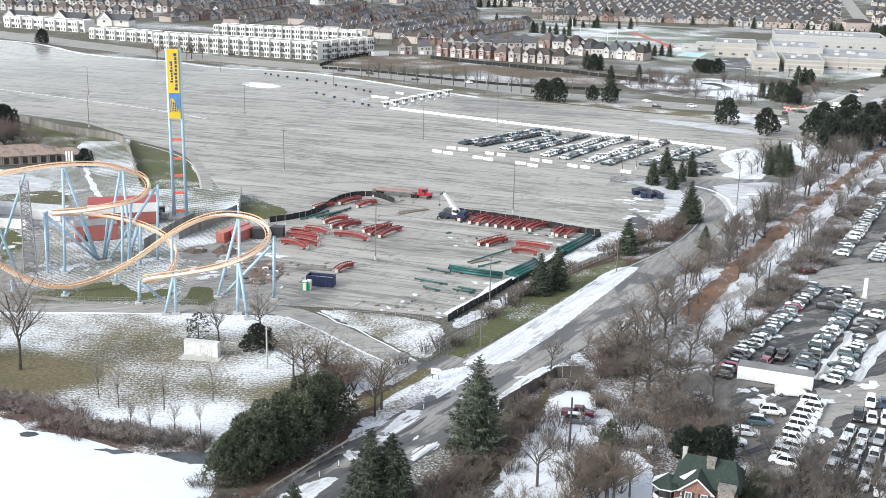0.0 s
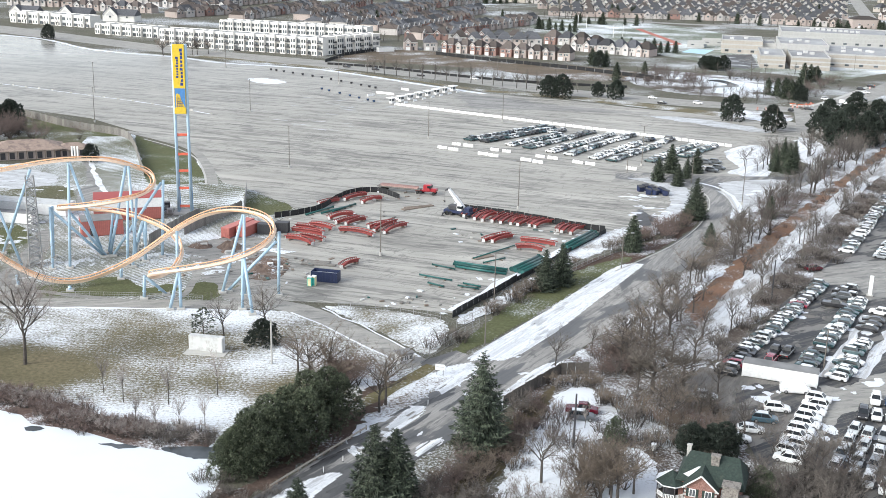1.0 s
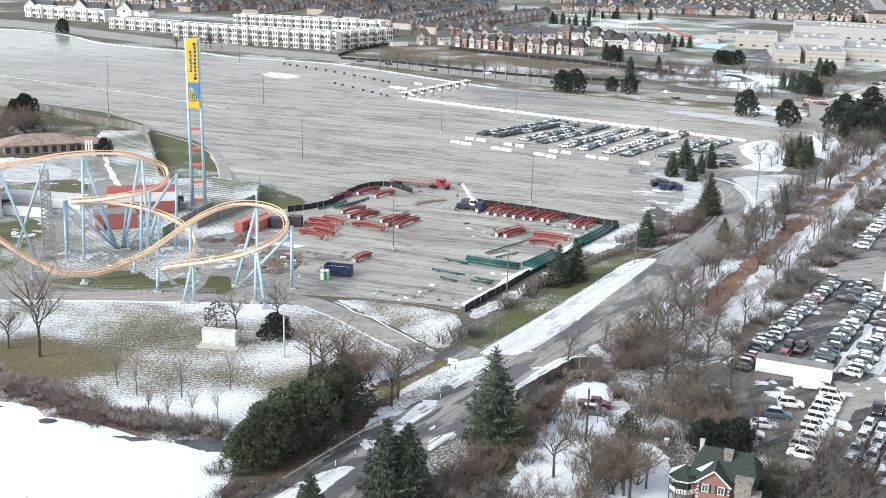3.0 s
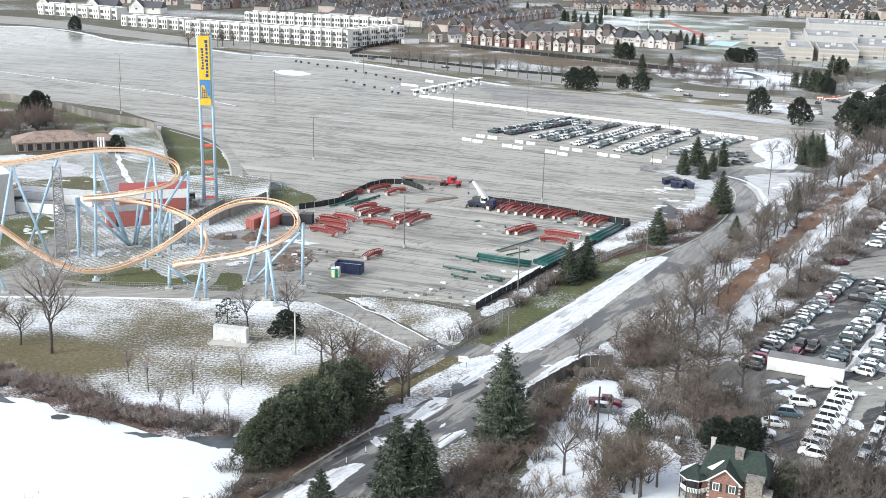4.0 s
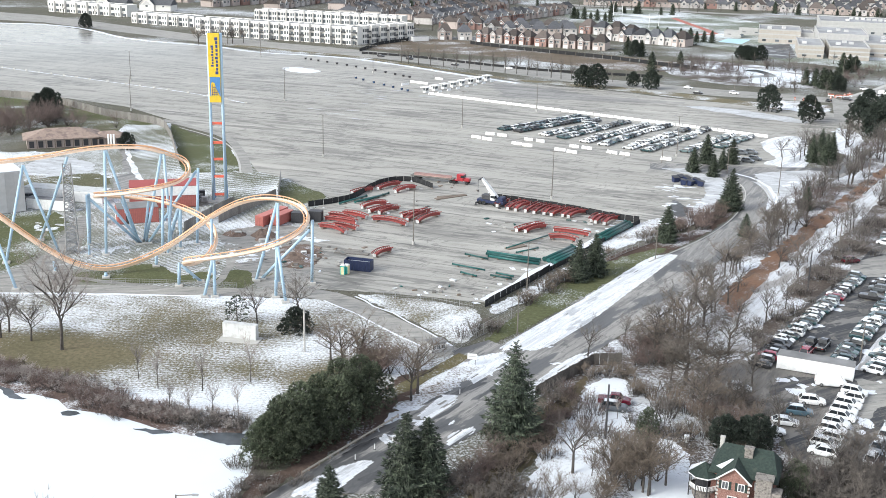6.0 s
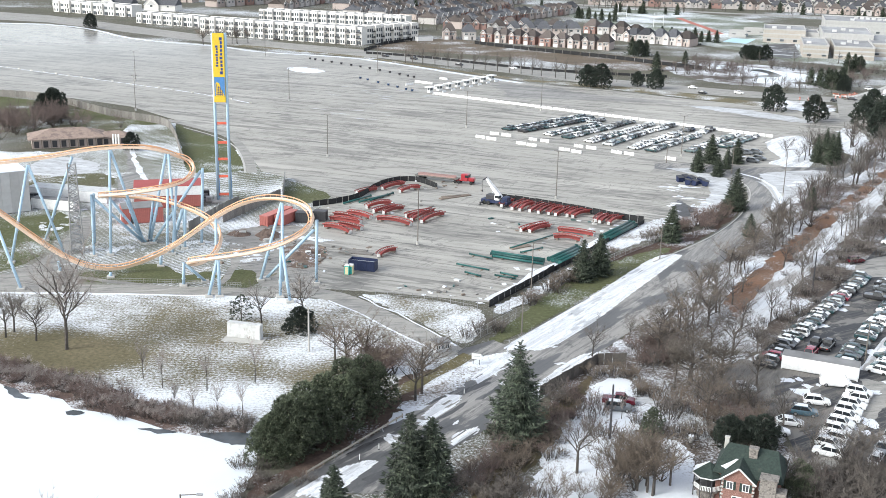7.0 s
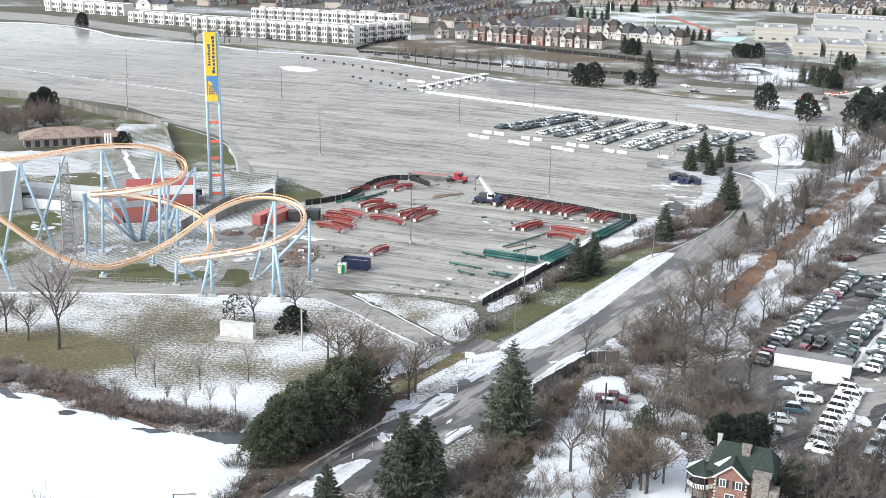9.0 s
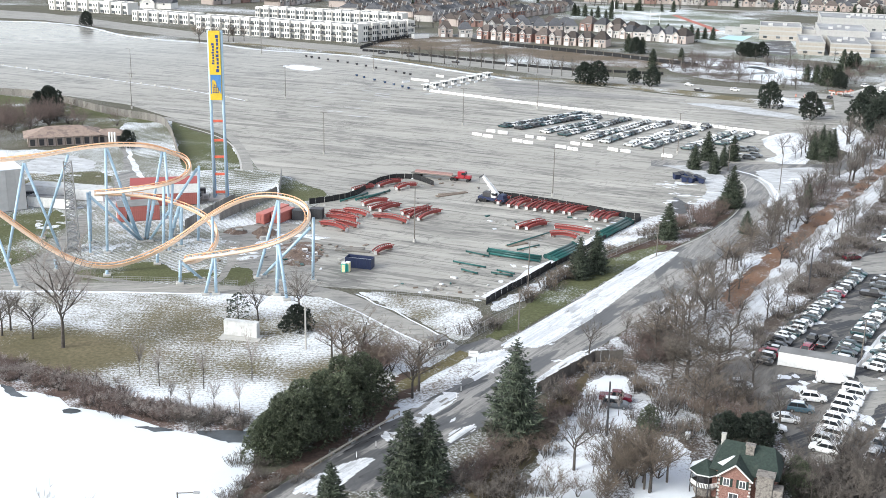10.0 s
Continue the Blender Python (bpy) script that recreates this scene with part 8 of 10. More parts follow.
def house_meshes(wall, roof, w, d, h, pitch, kind):
    key = (wall, roof, w, d, h, kind)
    if key in HOUSE:
        return HOUSE[key]
    bm = bmesh.new()
    box(bm, 0, d / 2, -0.2, w, d, h + 0.2)
    if kind != "hip":                      # front gable bay
        gw = w * 0.46
        box(bm, -w * 0.24, -0.6, -0.2, gw, 1.4, h + 0.2)
        a, b, c = (bm.verts.new((-w * 0.24 - gw / 2, -1.28, h)), bm.verts.new((-w * 0.24 + gw / 2, -1.28, h)), bm.verts.new((-w * 0.24, -1.28, h + gw * 0.5)))
        bm.faces.new((a, b, c))
    body = link_mesh("wall", bm, wall)
    bm = bmesh.new()
    if kind != "hip":
        gw = w * 0.46 + 0.7
        for sx in (-1, 1):
            rod(bm, (-w * 0.24 + sx * gw / 2, -1.62, h - 0.1), (-w * 0.24, -1.62, h + gw * 0.5), 0.2, n=4)
        bm.faces.new([bm.verts.new(c) for c in ((-w * 0.24 - gw * 0.3, -1.34, h - 0.2), (-w * 0.24 + gw * 0.3, -1.34, h - 0.2), (-w * 0.24, -1.34, h + gw * 0.27))])
    box(bm, w * 0.25, -0.5, h - 0.3, w * 0.5, 0.2, 0.3)
    trim = link_mesh("trim", bm, "siding_white")
    bm = bmesh.new()
    e, top = 0.45, h + pitch
    lo = h - 0.1
    run = w * 0.18 if kind != "gable" else w * 0.5 + e
    corners = [(-w / 2 - e, -e, lo), (w / 2 + e, -e, lo), (w / 2 + e, d + e, lo), (-w / 2 - e, d + e, lo)]
    v = [bm.verts.new(c) for c in corners] + [bm.verts.new((-run, d / 2, top)), bm.verts.new((run, d / 2, top))]
    for f in ((0, 1, 5, 4), (2, 3, 4, 5), (1, 2, 5), (3, 0, 4), (3, 2, 1, 0)):
        bm.faces.new([v[i] for i in f])
    if kind != "hip":
        gw = w * 0.46 + 0.7
        x0 = -w * 0.24
        g = [bm.verts.new(c) for c in ((x0 - gw / 2, -1.6, h - 0.1), (x0 + gw / 2, -1.6, h - 0.1), (x0, -1.6, h + gw * 0.5), (x0, d * 0.45, h + gw * 0.5), (x0 - gw / 2, d * 0.3, h - 0.1), (x0 + gw / 2, d * 0.3, h - 0.1))]
        for f in ((0, 2, 3, 4), (1, 5, 3, 2)):
            bm.faces.new([g[i] for i in f])
    cover = link_mesh("roof", bm, roof)
    HOUSE[key] = (body, cover, trim)
    return HOUSE[key]


PANES = {}


def pane(w, h, frame_mat="white_paint"):
    key = (w, h, frame_mat)
    if key not in PANES:
        bm = bmesh.new()
        box(bm, 0, 0, 0, w, 0.08, h)
        glass = link_mesh("window", bm, "pane_glass")
        bm = bmesh.new()
        for x, z, sx, sz in ((-w / 2, 0, 0.12, h), (w / 2, 0, 0.12, h), (0, 0, w, 0.12), (0, h - 0.1, w, 0.12), (0, 0, 0.08, h)):
            box(bm, x, 0, z, sx, 0.16, sz)
        PANES[key] = (glass, link_mesh("window_frame", bm, frame_mat))
    return PANES[key]


def window(root, x, y, z, w, h, framed=True, turn=0.0):
    g, f = pane(w, h)
    ob = again("window", g, root, Matrix.Translation((x, y, z)) @ Matrix.Rotation(turn, 4, "Z"))
    if framed:
        again("window_frame", f, ob)
    return ob


GARAGE = {}


def house(x, y, turn, wall, roof, w=9.0, d=12.0, h=5.8, pitch=3.0, kind="bay", near=True, group="", label=""):
    root = thing("house", label or "two-storey suburban house with a shingled roof", "house", Matrix.Translation((x, y, 0)) @ Matrix.Rotation(turn, 4, "Z"), group)
    body, cover, trim = house_meshes(wall, roof, w, d, h, pitch, kind)
    if y < 1010:
        again("trim", trim, root)
    again("wall", body, root)
    again("roof", cover, root)
    yb = -1.32 if kind != "hip" else -0.04
    window(root, -w * 0.24, yb, 3.1, 2.0, 1.4, near)
    window(root, w * 0.27, -0.04, 3.1, 1.4, 1.4, near)
    if near:
        window(root, w * 0.08, -0.04, 3.1, 1.0, 1.3, False)
        if "g" not in GARAGE:
            bm = bmesh.new()
            box(bm, 0, 0, 0, 2.7, 0.1, 2.2)
            GARAGE["g"] = link_mesh("garage_door", bm, "white_paint")
            bm = bmesh.new()
            box(bm, 0, 0, 0, 1.0, 0.1, 2.1)
            GARAGE["d"] = link_mesh("door", bm, "dark_metal")
        again("garage_door", GARAGE["g"], root, Matrix.Translation((-w * 0.24, yb - 0.03, 0.05)))
        again("door", GARAGE["d"], root, Matrix.Translation((w * 0.2, -0.06, 0.1)))
    return root


town = random.Random(3)


def joined_houses(rows, pitch, looks, label):
    """Far rows too many to count, as one thing: walls, roofs and windows."""
    ob = thing("far_houses", label, "houses", kind="stuff")
    piles = {}

    def add(title, me, m):
        vs, fs = piles.setdefault((title, me.materials[0].name), ([], []))
        top = len(vs)
        vs += [m @ v.co for v in me.vertices]
        fs += [[i + top for i in f.vertices] for f in me.polygons]

    for row in rows:
        a, b = Vector(row[:2]), Vector(row[2:])
        d = b - a
        n = max(1, int(d.length / pitch))
        for k in range(n):
            p = a.lerp(b, (k + 0.5) / n)
            m = Matrix.Translation((p.x, p.y, 0)) @ Matrix.Rotation(math.atan2(d.y, d.x), 4, "Z")
            w, kind = pitch * 0.85, town.choice(("bay", "bay", "hip"))
            body, cover, trim = house_meshes(*town.choice(looks), w, 14.0, town.choice((4.9, 5.4)), town.choice((4.0, 4.8)), kind)
            add("walls", body, m)
            add("roofs", cover, m)
            add("trims", trim, m)
            g, _ = pane(1.8, 1.5)
            add("windows", g, m @ Matrix.Translation((-w * 0.24, -1.32 if kind != "hip" else -0.04, 3.4)))
            add("windows", g, m @ Matrix.Translation((w * 0.27, -0.04, 3.4)))
    for (title, mat), (vs, fs) in piles.items():
        me = bpy.data.meshes.new(title)
        me.from_pydata(vs, [], fs)
        me.materials.append(bpy.data.materials[mat])
        tagged(again(title, me, ob), kind="stuff")



def house_row(a, b, pitch, looks, near=False, flip=1, group="houses beyond the lot", w=None, label="", kinds=("bay", "bay", "hip")):
    a, b = Vector(a), Vector(b)
    d = b - a
    n = max(1, int(d.length / pitch))
    turn = math.atan2(d.y, d.x)
    if flip < 0:
        turn += math.pi
    for k in range(n):
        p = a.lerp(b, (k + 0.5) / n)
        wall, roof = town.choice(looks)
        house(p.x, p.y, turn, wall, roof, w or pitch * 0.97, 14.0, town.choice((4.8, 5.1, 5.5)), town.choice((3.8, 4.4, 5.0)), town.choice(kinds), near, group, label)


RED = [("brick_red", "shingle_brown"), ("brick_red", "shingle_grey"), ("brick_tan", "shingle_brown"), ("brick_red", "shingle_brown")]
TAN = [("brick_tan", "shingle_grey"), ("brick_tan", "shingle_brown"), ("siding_pale", "shingle_grey"), ("siding_pale", "shingle_brown")]
MIX = RED[:2] + TAN
lab = "brick terraced house with a brown shingled roof"
house_row(*[(-36.1, 771.0), (-8.8, 773.6)], 9.5, TAN, True, label="tan brick house with a grey shingled roof")
house_row(*[(-8.7, 766.2), (29.6, 749.8)], 8.5, RED, True, label=lab)
house_row(*[(30.2, 746.4), (77.0, 729.7)], 8.5, RED[2:] + TAN[:2], True, label="tan and red brick terraced house")
house_row(*[(83.9, 799.2), (134.2, 766.2)], 10, TAN, True, label="pale brick house with a grey roof")
house_row(*[(67.1, 844.7), (106.8, 820.6)], 10, TAN + RED, True, label="pale brick house with a grey roof")
house_row(*[(-1.1, 819.2), (65.2, 818.8)], 10, TAN, label="pale house behind the brick terrace")
house_row(*[(-37.9, 853.7), (62.8, 843.6)], 11, MIX, label="suburban house with a grey roof")
LANES = [(-45.8, 880.1, 19.3, 1062.1), (-24.8, 848.0, 79.2, 1040.3), (-63.8, 915.9, 32.5, 1156.6), (-90.6, 929.9, -20.1, 1171.5), (-111.2, 929.5, -55.5, 1176.1), (-129.8, 1001.7, -90.8, 1255.6), (-58.7, 1125.2, 37.4, 1347.7), (-246.2, 990.9, -199.5, 1061.9), (-185.1, 984.4, -136.7, 1164.1), (-250.5, 1074.6, -179.2, 1304.0)]
for row in LANES:
    house_row(row[:2], row[2:], 11.0, TAN + MIX, label="house in a long suburban row", kinds=("bay", "bay", "gable"))
for row in [(95.4, 1145.9, 287.6, 1132.4), (283.8, 1116.8, 375.7, 1089.8)]:
    house_row(row[:2], row[2:], 12.0, TAN + TAN + RED[:1], label="pale suburban house beyond the field")
joined_houses([(91.0, 1246.9, 277.1, 1240.5), (273.0, 1221.9, 420.3, 1204.8), (112.2, 1355.4, 276.9, 1365.2), (270.3, 1331.8, 456.6, 1311.4), (454.6, 1215.8, 482.1, 1163.3), (122.0, 1477.7, 517.6, 1490.4), (498.5, 1354.6, 534.3, 1292.5), (44.9, 1373.1, 103.5, 1330.6), (582.0, 1564.6, 627.5, 1485.9), (131.1, 1592.3, 568.3, 1639.2), (124.3, 1205.1, 393.7, 1143.5), (135.0, 1311.6, 432.3, 1258.4), (146.3, 1426.0, 479.3, 1398.3)], 12.0, TAN + [("siding_pale", "shingle_grey"), ("stucco_buff", "shingle_grey")] * 2, "pale suburban houses far beyond the field")
joined_houses([(-434.2, 1088.6, -365.9, 1080.8), (-356.6, 1052.7, -277.9, 1035.4), (-305.7, 1119.4, -218.0, 1101.7), (-151.8, 1293.4, -71.8, 1371.3), (-64.0, 1351.4, 47.1, 1445.8), (-464.8, 1166.7, -287.9, 1161.2), (-292.0, 1178.0, -169.5, 1330.4)], 13.0, TAN + [("stucco_white", "shingle_brown")], "pale suburban houses far beyond the terraces")
house(*[(394.9, 1082.4)][0], 0.0, "brick_tan", "shingle_brown", 26, 16, 8.5, 3, "hip", True, "", "orange-brick apartment house with a dark hipped roof")


def terrace(a, b, unit, storeys, group, balcony=True, h=3.6):
    """A white flat-roofed terrace, one thing a unit: a projecting bay with paired windows beside a recess with decks."""
    a, b = Vector((*a, 0)), Vector((*b, 0))
    n = max(1, round((b - a).length / unit))
    d = (b - a).normalized()
    turn = math.atan2(d.y, d.x)
    step = (b - a).length / n
    H = storeys * h
    bm = bmesh.new()
    box(bm, 0, 6, -0.2, step * 0.995, 12, H + 0.2)
    wall = link_mesh("wall", bm, "stucco_white")
    bays = []
    for rise in (0.2, 1.1):
        bm = bmesh.new()
        box(bm, -step * 0.23, -0.7, -0.2, step * 0.5, 1.6, H + 0.2 + rise)
        bays.append(link_mesh("bay", bm, "stucco_white"))
    bm = bmesh.new()
    box(bm, step * 0.27, -0.03, 0.1, step * 0.42, 0.1, H * 0.96)
    cladding = link_mesh("cladding", bm, "clad_grey")
    bm = bmesh.new()
    box(bm, 0, 6, H, step * 0.99, 11.6, 0.2)
    roof = link_mesh("roof", bm, "roof_frost")
    bm = bmesh.new()
    for y in (0.05, 11.95):
        box(bm, 0, y, H, step * 0.995, 0.3, 0.75)
    box(bm, step * 0.49, 6, H, 0.25, 11.6, 0.75)
    parapet = link_mesh("parapet", bm, "stucco_white")
    bm = bmesh.new()
    box(bm, 0, -0.75, 0, step * 0.44, 1.5, 0.2)
    deck = link_mesh("balcony", bm, "dull_white")
    bm = bmesh.new()
    box(bm, 0, -1.45, 0.2, step * 0.44, 0.06, 0.95)
    for x in (-step * 0.21, step * 0.21):
        box(bm, x, -0.75, 0.2, 0.06, 1.4, 0.95)
    rail = link_mesh("balcony_rail", bm, "dark_metal")
    bm = bmesh.new()
    box(bm, 0, 0, 0, 1.1, 0.1, 2.2)
    door = link_mesh("door", bm, "dark_metal")
    for k in range(n):
        p = a + d * step * (k + 0.5)
        root = thing("terraced_house", "white flat-roofed terraced house with dark balconies and tall windows", "house", Matrix.Translation(p) @ Matrix.Rotation(turn, 4, "Z"), group)
        again("wall", wall, root)
        again("bay", bays[k % 2], root)
        again("roof", roof, root)
        again("parapet", parapet, root)
        if k % 3 == 1:
            again("cladding", cladding, root)
        again("door", door, root, Matrix.Translation((step * 0.36, -0.1, 0.1)))
        for s in range(storeys):
            for dx in (-step * 0.12, step * 0.12):
                window(root, -step * 0.23 + dx, -1.54, s * h + 0.7, 1.15, 2.0, False)
            window(root, step * 0.22, -0.1, s * h + 0.35, step * 0.26, 2.2, False)
            if balcony and s and (k + s) % 3:
                again("balcony_rail", rail, again("balcony", deck, root, Matrix.Translation((step * 0.25, -0.05, s * h + 0.1))))


terrace(*[(-199.8, 762.2), (-84.2, 720.8)], 7.6, 3, "white terraces")
terrace(*[(-82.8, 727.9), (-50.4, 763.8)], 7.6, 3, "white terraces")
terrace(*[(-176.3, 845.0), (-62.7, 812.2)], 7.6, 3, "white terraces", balcony=False)
terrace(*[(-265.6, 830.2), (-213.6, 808.0)], 9.0, 2, "white terraces", balcony=False)
terrace(*[(-358.2, 906.8), (-283.9, 874.4)], 12.0, 2, "white terraces", balcony=False, h=4.2)
house_row(*[(-379.1, 948.2), (-349.3, 945.2)], 26, [("stucco_white", "shingle_grey")], w=24, label="large pale gabled building", kinds=("gable",))
house_row(*[(-340.7, 947.9), (-261.2, 936.4)], 30, [("stucco_white", "shingle_grey")], w=28, label="large pale gabled building", kinds=("gable",))
ribbed_box("site_office", "small white site cabin on the vacant plot", "cabin", (-50.1, 752.9), (-40.1, 758.9), 4.0, 3.2, "white_paint", "roof_tar", ribs=2.0)

# ---- the school ----
school = thing("school", "buff flat-roofed school with pale parapets and grey roofs", "school")


def wing(a, b, depth, h, material):
    a, b = Vector((*a, 0)), Vector((*b, 0))
    L = (b - a).length
    d = (b - a).normalized()
    m = Matrix.Translation(a) @ Matrix.Rotation(math.atan2(d.y, d.x), 4, "Z")
    bm = bmesh.new()
    box(bm, L / 2, depth / 2, -0.2, L, depth, h + 0.2)
    ob = part("wing", bm, material, school)
    ob.matrix_basis = m
    bm = bmesh.new()
    box(bm, L / 2, depth / 2, h, L - 1.0, depth - 1.0, 0.15)
    part("roof", bm, "roof_frost", ob)
    bm = bmesh.new()
    for x, y, sx, sy in ((L / 2, 0.2, L + 0.3, 0.6), (L / 2, depth - 0.2, L + 0.3, 0.6), (0.2, depth / 2, 0.6, depth), (L - 0.2, depth / 2, 0.6, depth)):
        box(bm, x, y, h, sx, sy, 0.9)
    part("parapet", bm, "clad_pale", ob, "pale parapet")
    for z in (h * 0.3, h * 0.66):
        bm = bmesh.new()
        box(bm, L / 2, -0.03, z, L + 0.05, 0.12, 0.9)
        part("band_course", bm, "clad_pale", ob)
    for k in range(max(2, int(L / 9))):
        window(ob, 4 + k * 9 if L > 12 else L / 2, -0.03, 1.2, 2.6, 1.8, False)
    for k in range(int(L * depth / 500)):
        bm = bmesh.new()
        box(bm, L * (0.25 + 0.5 * ((k * 37) % 10) / 10), depth * (0.3 + 0.4 * ((k * 53) % 10) / 10), h + 0.1, 3, 2.2, 1.6, 0, 0.1)
        part("roof_unit", bm, "clad_grey", ob)


wing((198.4, 722.0), (213.7, 718.5), 52, 7.5, "stucco_buff")
wing((216.8, 717.5), (240.4, 712.0), 62, 7.5, "stucco_buff")
wing((223.5, 768.3), (255.0, 761.0), 60, 11.0, "clad_pale")
wing((194.0, 812.0), (222.0, 805.5), 40, 9.0, "stucco_buff")
wing((223.5, 812.0), (233.0, 810.0), 30, 7.0, "clad_pale")
wing((176.3, 846.0), (188.4, 843.0), 10, 4.0, "clad_pale")
wing((192.1, 868.0), (206.0, 864.6), 10, 4.0, "clad_pale")
wing((246.0, 737.0), (292.0, 726.0), 70, 8.0, "stucco_buff")
wing((262.0, 900.0), (345.0, 880.0), 60, 9.0, "clad_pale")
patch("rink_ice", [(164.5, 807.8), (176.8, 834.7), (193.3, 831.0), (178.9, 796.4)], 0.1, "pale_blue", 0.0, smooth=False, label="pale blue ice rink beside the school", category="rink")
for x in [(114.0, 1000.6), (132.8, 907.9)]:
    gp = thing("goal_posts", "white football goal posts on the field", "goal", pose(*x, 0, 0, 0, 10))
    for sx in (-4, 4):
        bm = bmesh.new()
        rod(bm, (sx, 0, 0), (sx, 0, 11), 0.2, n=6)
        part("upright", bm, "white_paint", gp)
    bm = bmesh.new()
    rod(bm, (-4, 0, 4), (4, 0, 4), 0.2, n=6)
    part("crossbar", bm, "white_paint", gp)

# ---- the brick house by the yard ----
hx, hy = [(39.2, 146.6)][0]
home = thing("house", "red brick house with green shingled roofs and a porch", "house", pose(hx, hy, 0, 0, 0, -20) @ Matrix.Diagonal((0.8, 0.8, 0.8, 1)))


def roof_part(name, verts, faces, material="shingle_green", label=""):
    bm = bmesh.new()
    vs = [bm.verts.new(v) for v in verts]
    for f in faces:
        bm.faces.new([vs[i] for i in f])
    bmesh.ops.recalc_face_normals(bm, faces=bm.faces)
    ex = bmesh.ops.extrude_face_region(bm, geom=bm.faces[:])
    bmesh.ops.translate(bm, verts=[v for v in ex["geom"] if isinstance(v, bmesh.types.BMVert)], vec=(0, 0, 0.18))
    return part(name, bm, material, home, label)


bm = bmesh.new()
box(bm, 0.6, 0.2, -0.2, 11.0, 8.4, 6.1)
part("wall", bm, "brick_house", home)
bm = bmesh.new()
box(bm, -0.8, -4.2, -0.2, 5.4, 3.0, 6.1)
vs = [bm.verts.new(c) for c in ((-3.5, -5.71, 5.85), (1.9, -5.71, 5.85), (-0.8, -5.71, 8.0))]
bm.faces.new(vs)
part("front_wall", bm, "brick_house", home)
roof_part("roof", [(-5.5, -4.6, 5.7), (6.7, -4.6, 5.7), (6.7, 5.0, 5.7), (-5.5, 5.0, 5.7), (-3.6, 0.2, 9.6), (5.0, 0.2, 9.6)],
          [(0, 1, 5, 4), (2, 3, 4, 5), (1, 2, 5), (3, 0, 4)])
roof_part("front_roof", [(-4.0, -6.2, 5.4), (-0.8, -6.2, 8.1), (2.4, -6.2, 5.4), (-4.0, -2.5, 5.4), (-0.8, -1.0, 8.1), (2.4, -2.5, 5.4)],
          [(0, 1, 4, 3), (1, 2, 5, 4)])
for xa, xb in ((-4.0, -0.8), (2.4, -0.8)):
    bm = bmesh.new()
    rod(bm, (xa, -6.22, 5.35), (xb, -6.22, 8.1), 0.16, n=4)
    part("bargeboard", bm, "white_paint", home, "white bargeboard")
for x in (-2.2, 0.6):
    w_ = window(home, x, -5.74, 3.6, 1.1, 1.5)
    for sx in (-0.85, 0.85):
        bm = bmesh.new()
        box(bm, sx, 0, -0.05, 0.45, 0.1, 1.6)
        part("shutter", bm, "shingle_green", w_)
for k in range(8):
    for x in (-3.5, 1.9):
        bm = bmesh.new()
        box(bm, x, -5.62, 0.1 + k * 0.7, 0.5 if k % 2 else 0.34, 0.3, 0.36, 0, 0.03)
        part("quoin", bm, "concrete", home, "pale corner stone")
window(home, -0.8, -5.74, 0.9, 1.6, 1.5)
for x in (3.2, 5.0):
    window(home, x, -4.04, 3.6, 1.0, 1.5)
for (x, y), (w_, h0, h1), mname in (((-4.2, 1.6), (0.8, 6.0, 10.0), "concrete"), ((0.9, -1.0), (1.5, 7.5, 10.0), "stone_grey"), ((4.4, -5.4), (2.8, 0, 7.0), "stone_grey")):
    bm = bmesh.new()
    box(bm, x, y, h0, w_, w_ * 0.8, h1 - h0, 0, 0.06)
    box(bm, x, y, h1, w_ * 1.15, w_ * 0.95, 0.25)
    ch = part("chimney", bm, mname, home)
bm = bmesh.new()
box(bm, 5.4, -5.0, -0.2, 4.2, 2.6, 5.0)
part("side_wall", bm, "stone_grey", home, "rough grey stone side wall")
# porch with an eight-sided roof
px_, py_ = -6.3, -3.0
rim = [(px_ + 2.9 * math.cos(a), py_ + 2.9 * math.sin(a), 4.7) for a in [math.pi / 8 + k * math.pi / 4 for k in range(8)]]
roof_part("porch_roof", rim + [(px_, py_, 6.6)], [(k, (k + 1) % 8, 8) for k in range(8)])
for k in range(8):
    x, y, z = rim[k]
    bm = bmesh.new()
    rod(bm, (px_ + (x - px_) * 0.9, py_ + (y - py_) * 0.9, 0), (px_ + (x - px_) * 0.9, py_ + (y - py_) * 0.9, 4.7), 0.12, n=6)
    part("porch_post", bm, "dark_metal", home)
    x2, y2, _ = rim[(k + 1) % 8]
    bm = bmesh.new()
    rod(bm, (x, y, 4.62), (x2, y2, 4.62), 0.14, n=4)
    part("porch_eave", bm, "white_paint", home, "white porch eave")
    bm = bmesh.new()
    rod(bm, (px_ + (x - px_) * 0.9, py_ + (y - py_) * 0.9, 2.9), (px_ + (x2 - px_) * 0.9, py_ + (y2 - py_) * 0.9, 2.9), 0.06, n=4)
    part("porch_rail", bm, "white_paint", home, "white porch rail")
bm = bmesh.new()
rod(bm, (px_, py_, 1.75), (px_, py_, 2.0), 2.75, n=8, cap=True)
part("porch_floor", bm, "dark_board", home, "dark timber porch deck")
bm = bmesh.new()
rod(bm, (px_, py_, -0.1), (px_, py_, 1.75), 1.9, n=8, cap=True)
part("porch_base", bm, "stone_grey", home)
bm = bmesh.new()
rod(bm, (px_, py_, 2.0), (px_, py_, 4.7), 1.3, n=8, cap=True)
part("porch_core", bm, "dark_metal", home, "dark glazed wall inside the porch")
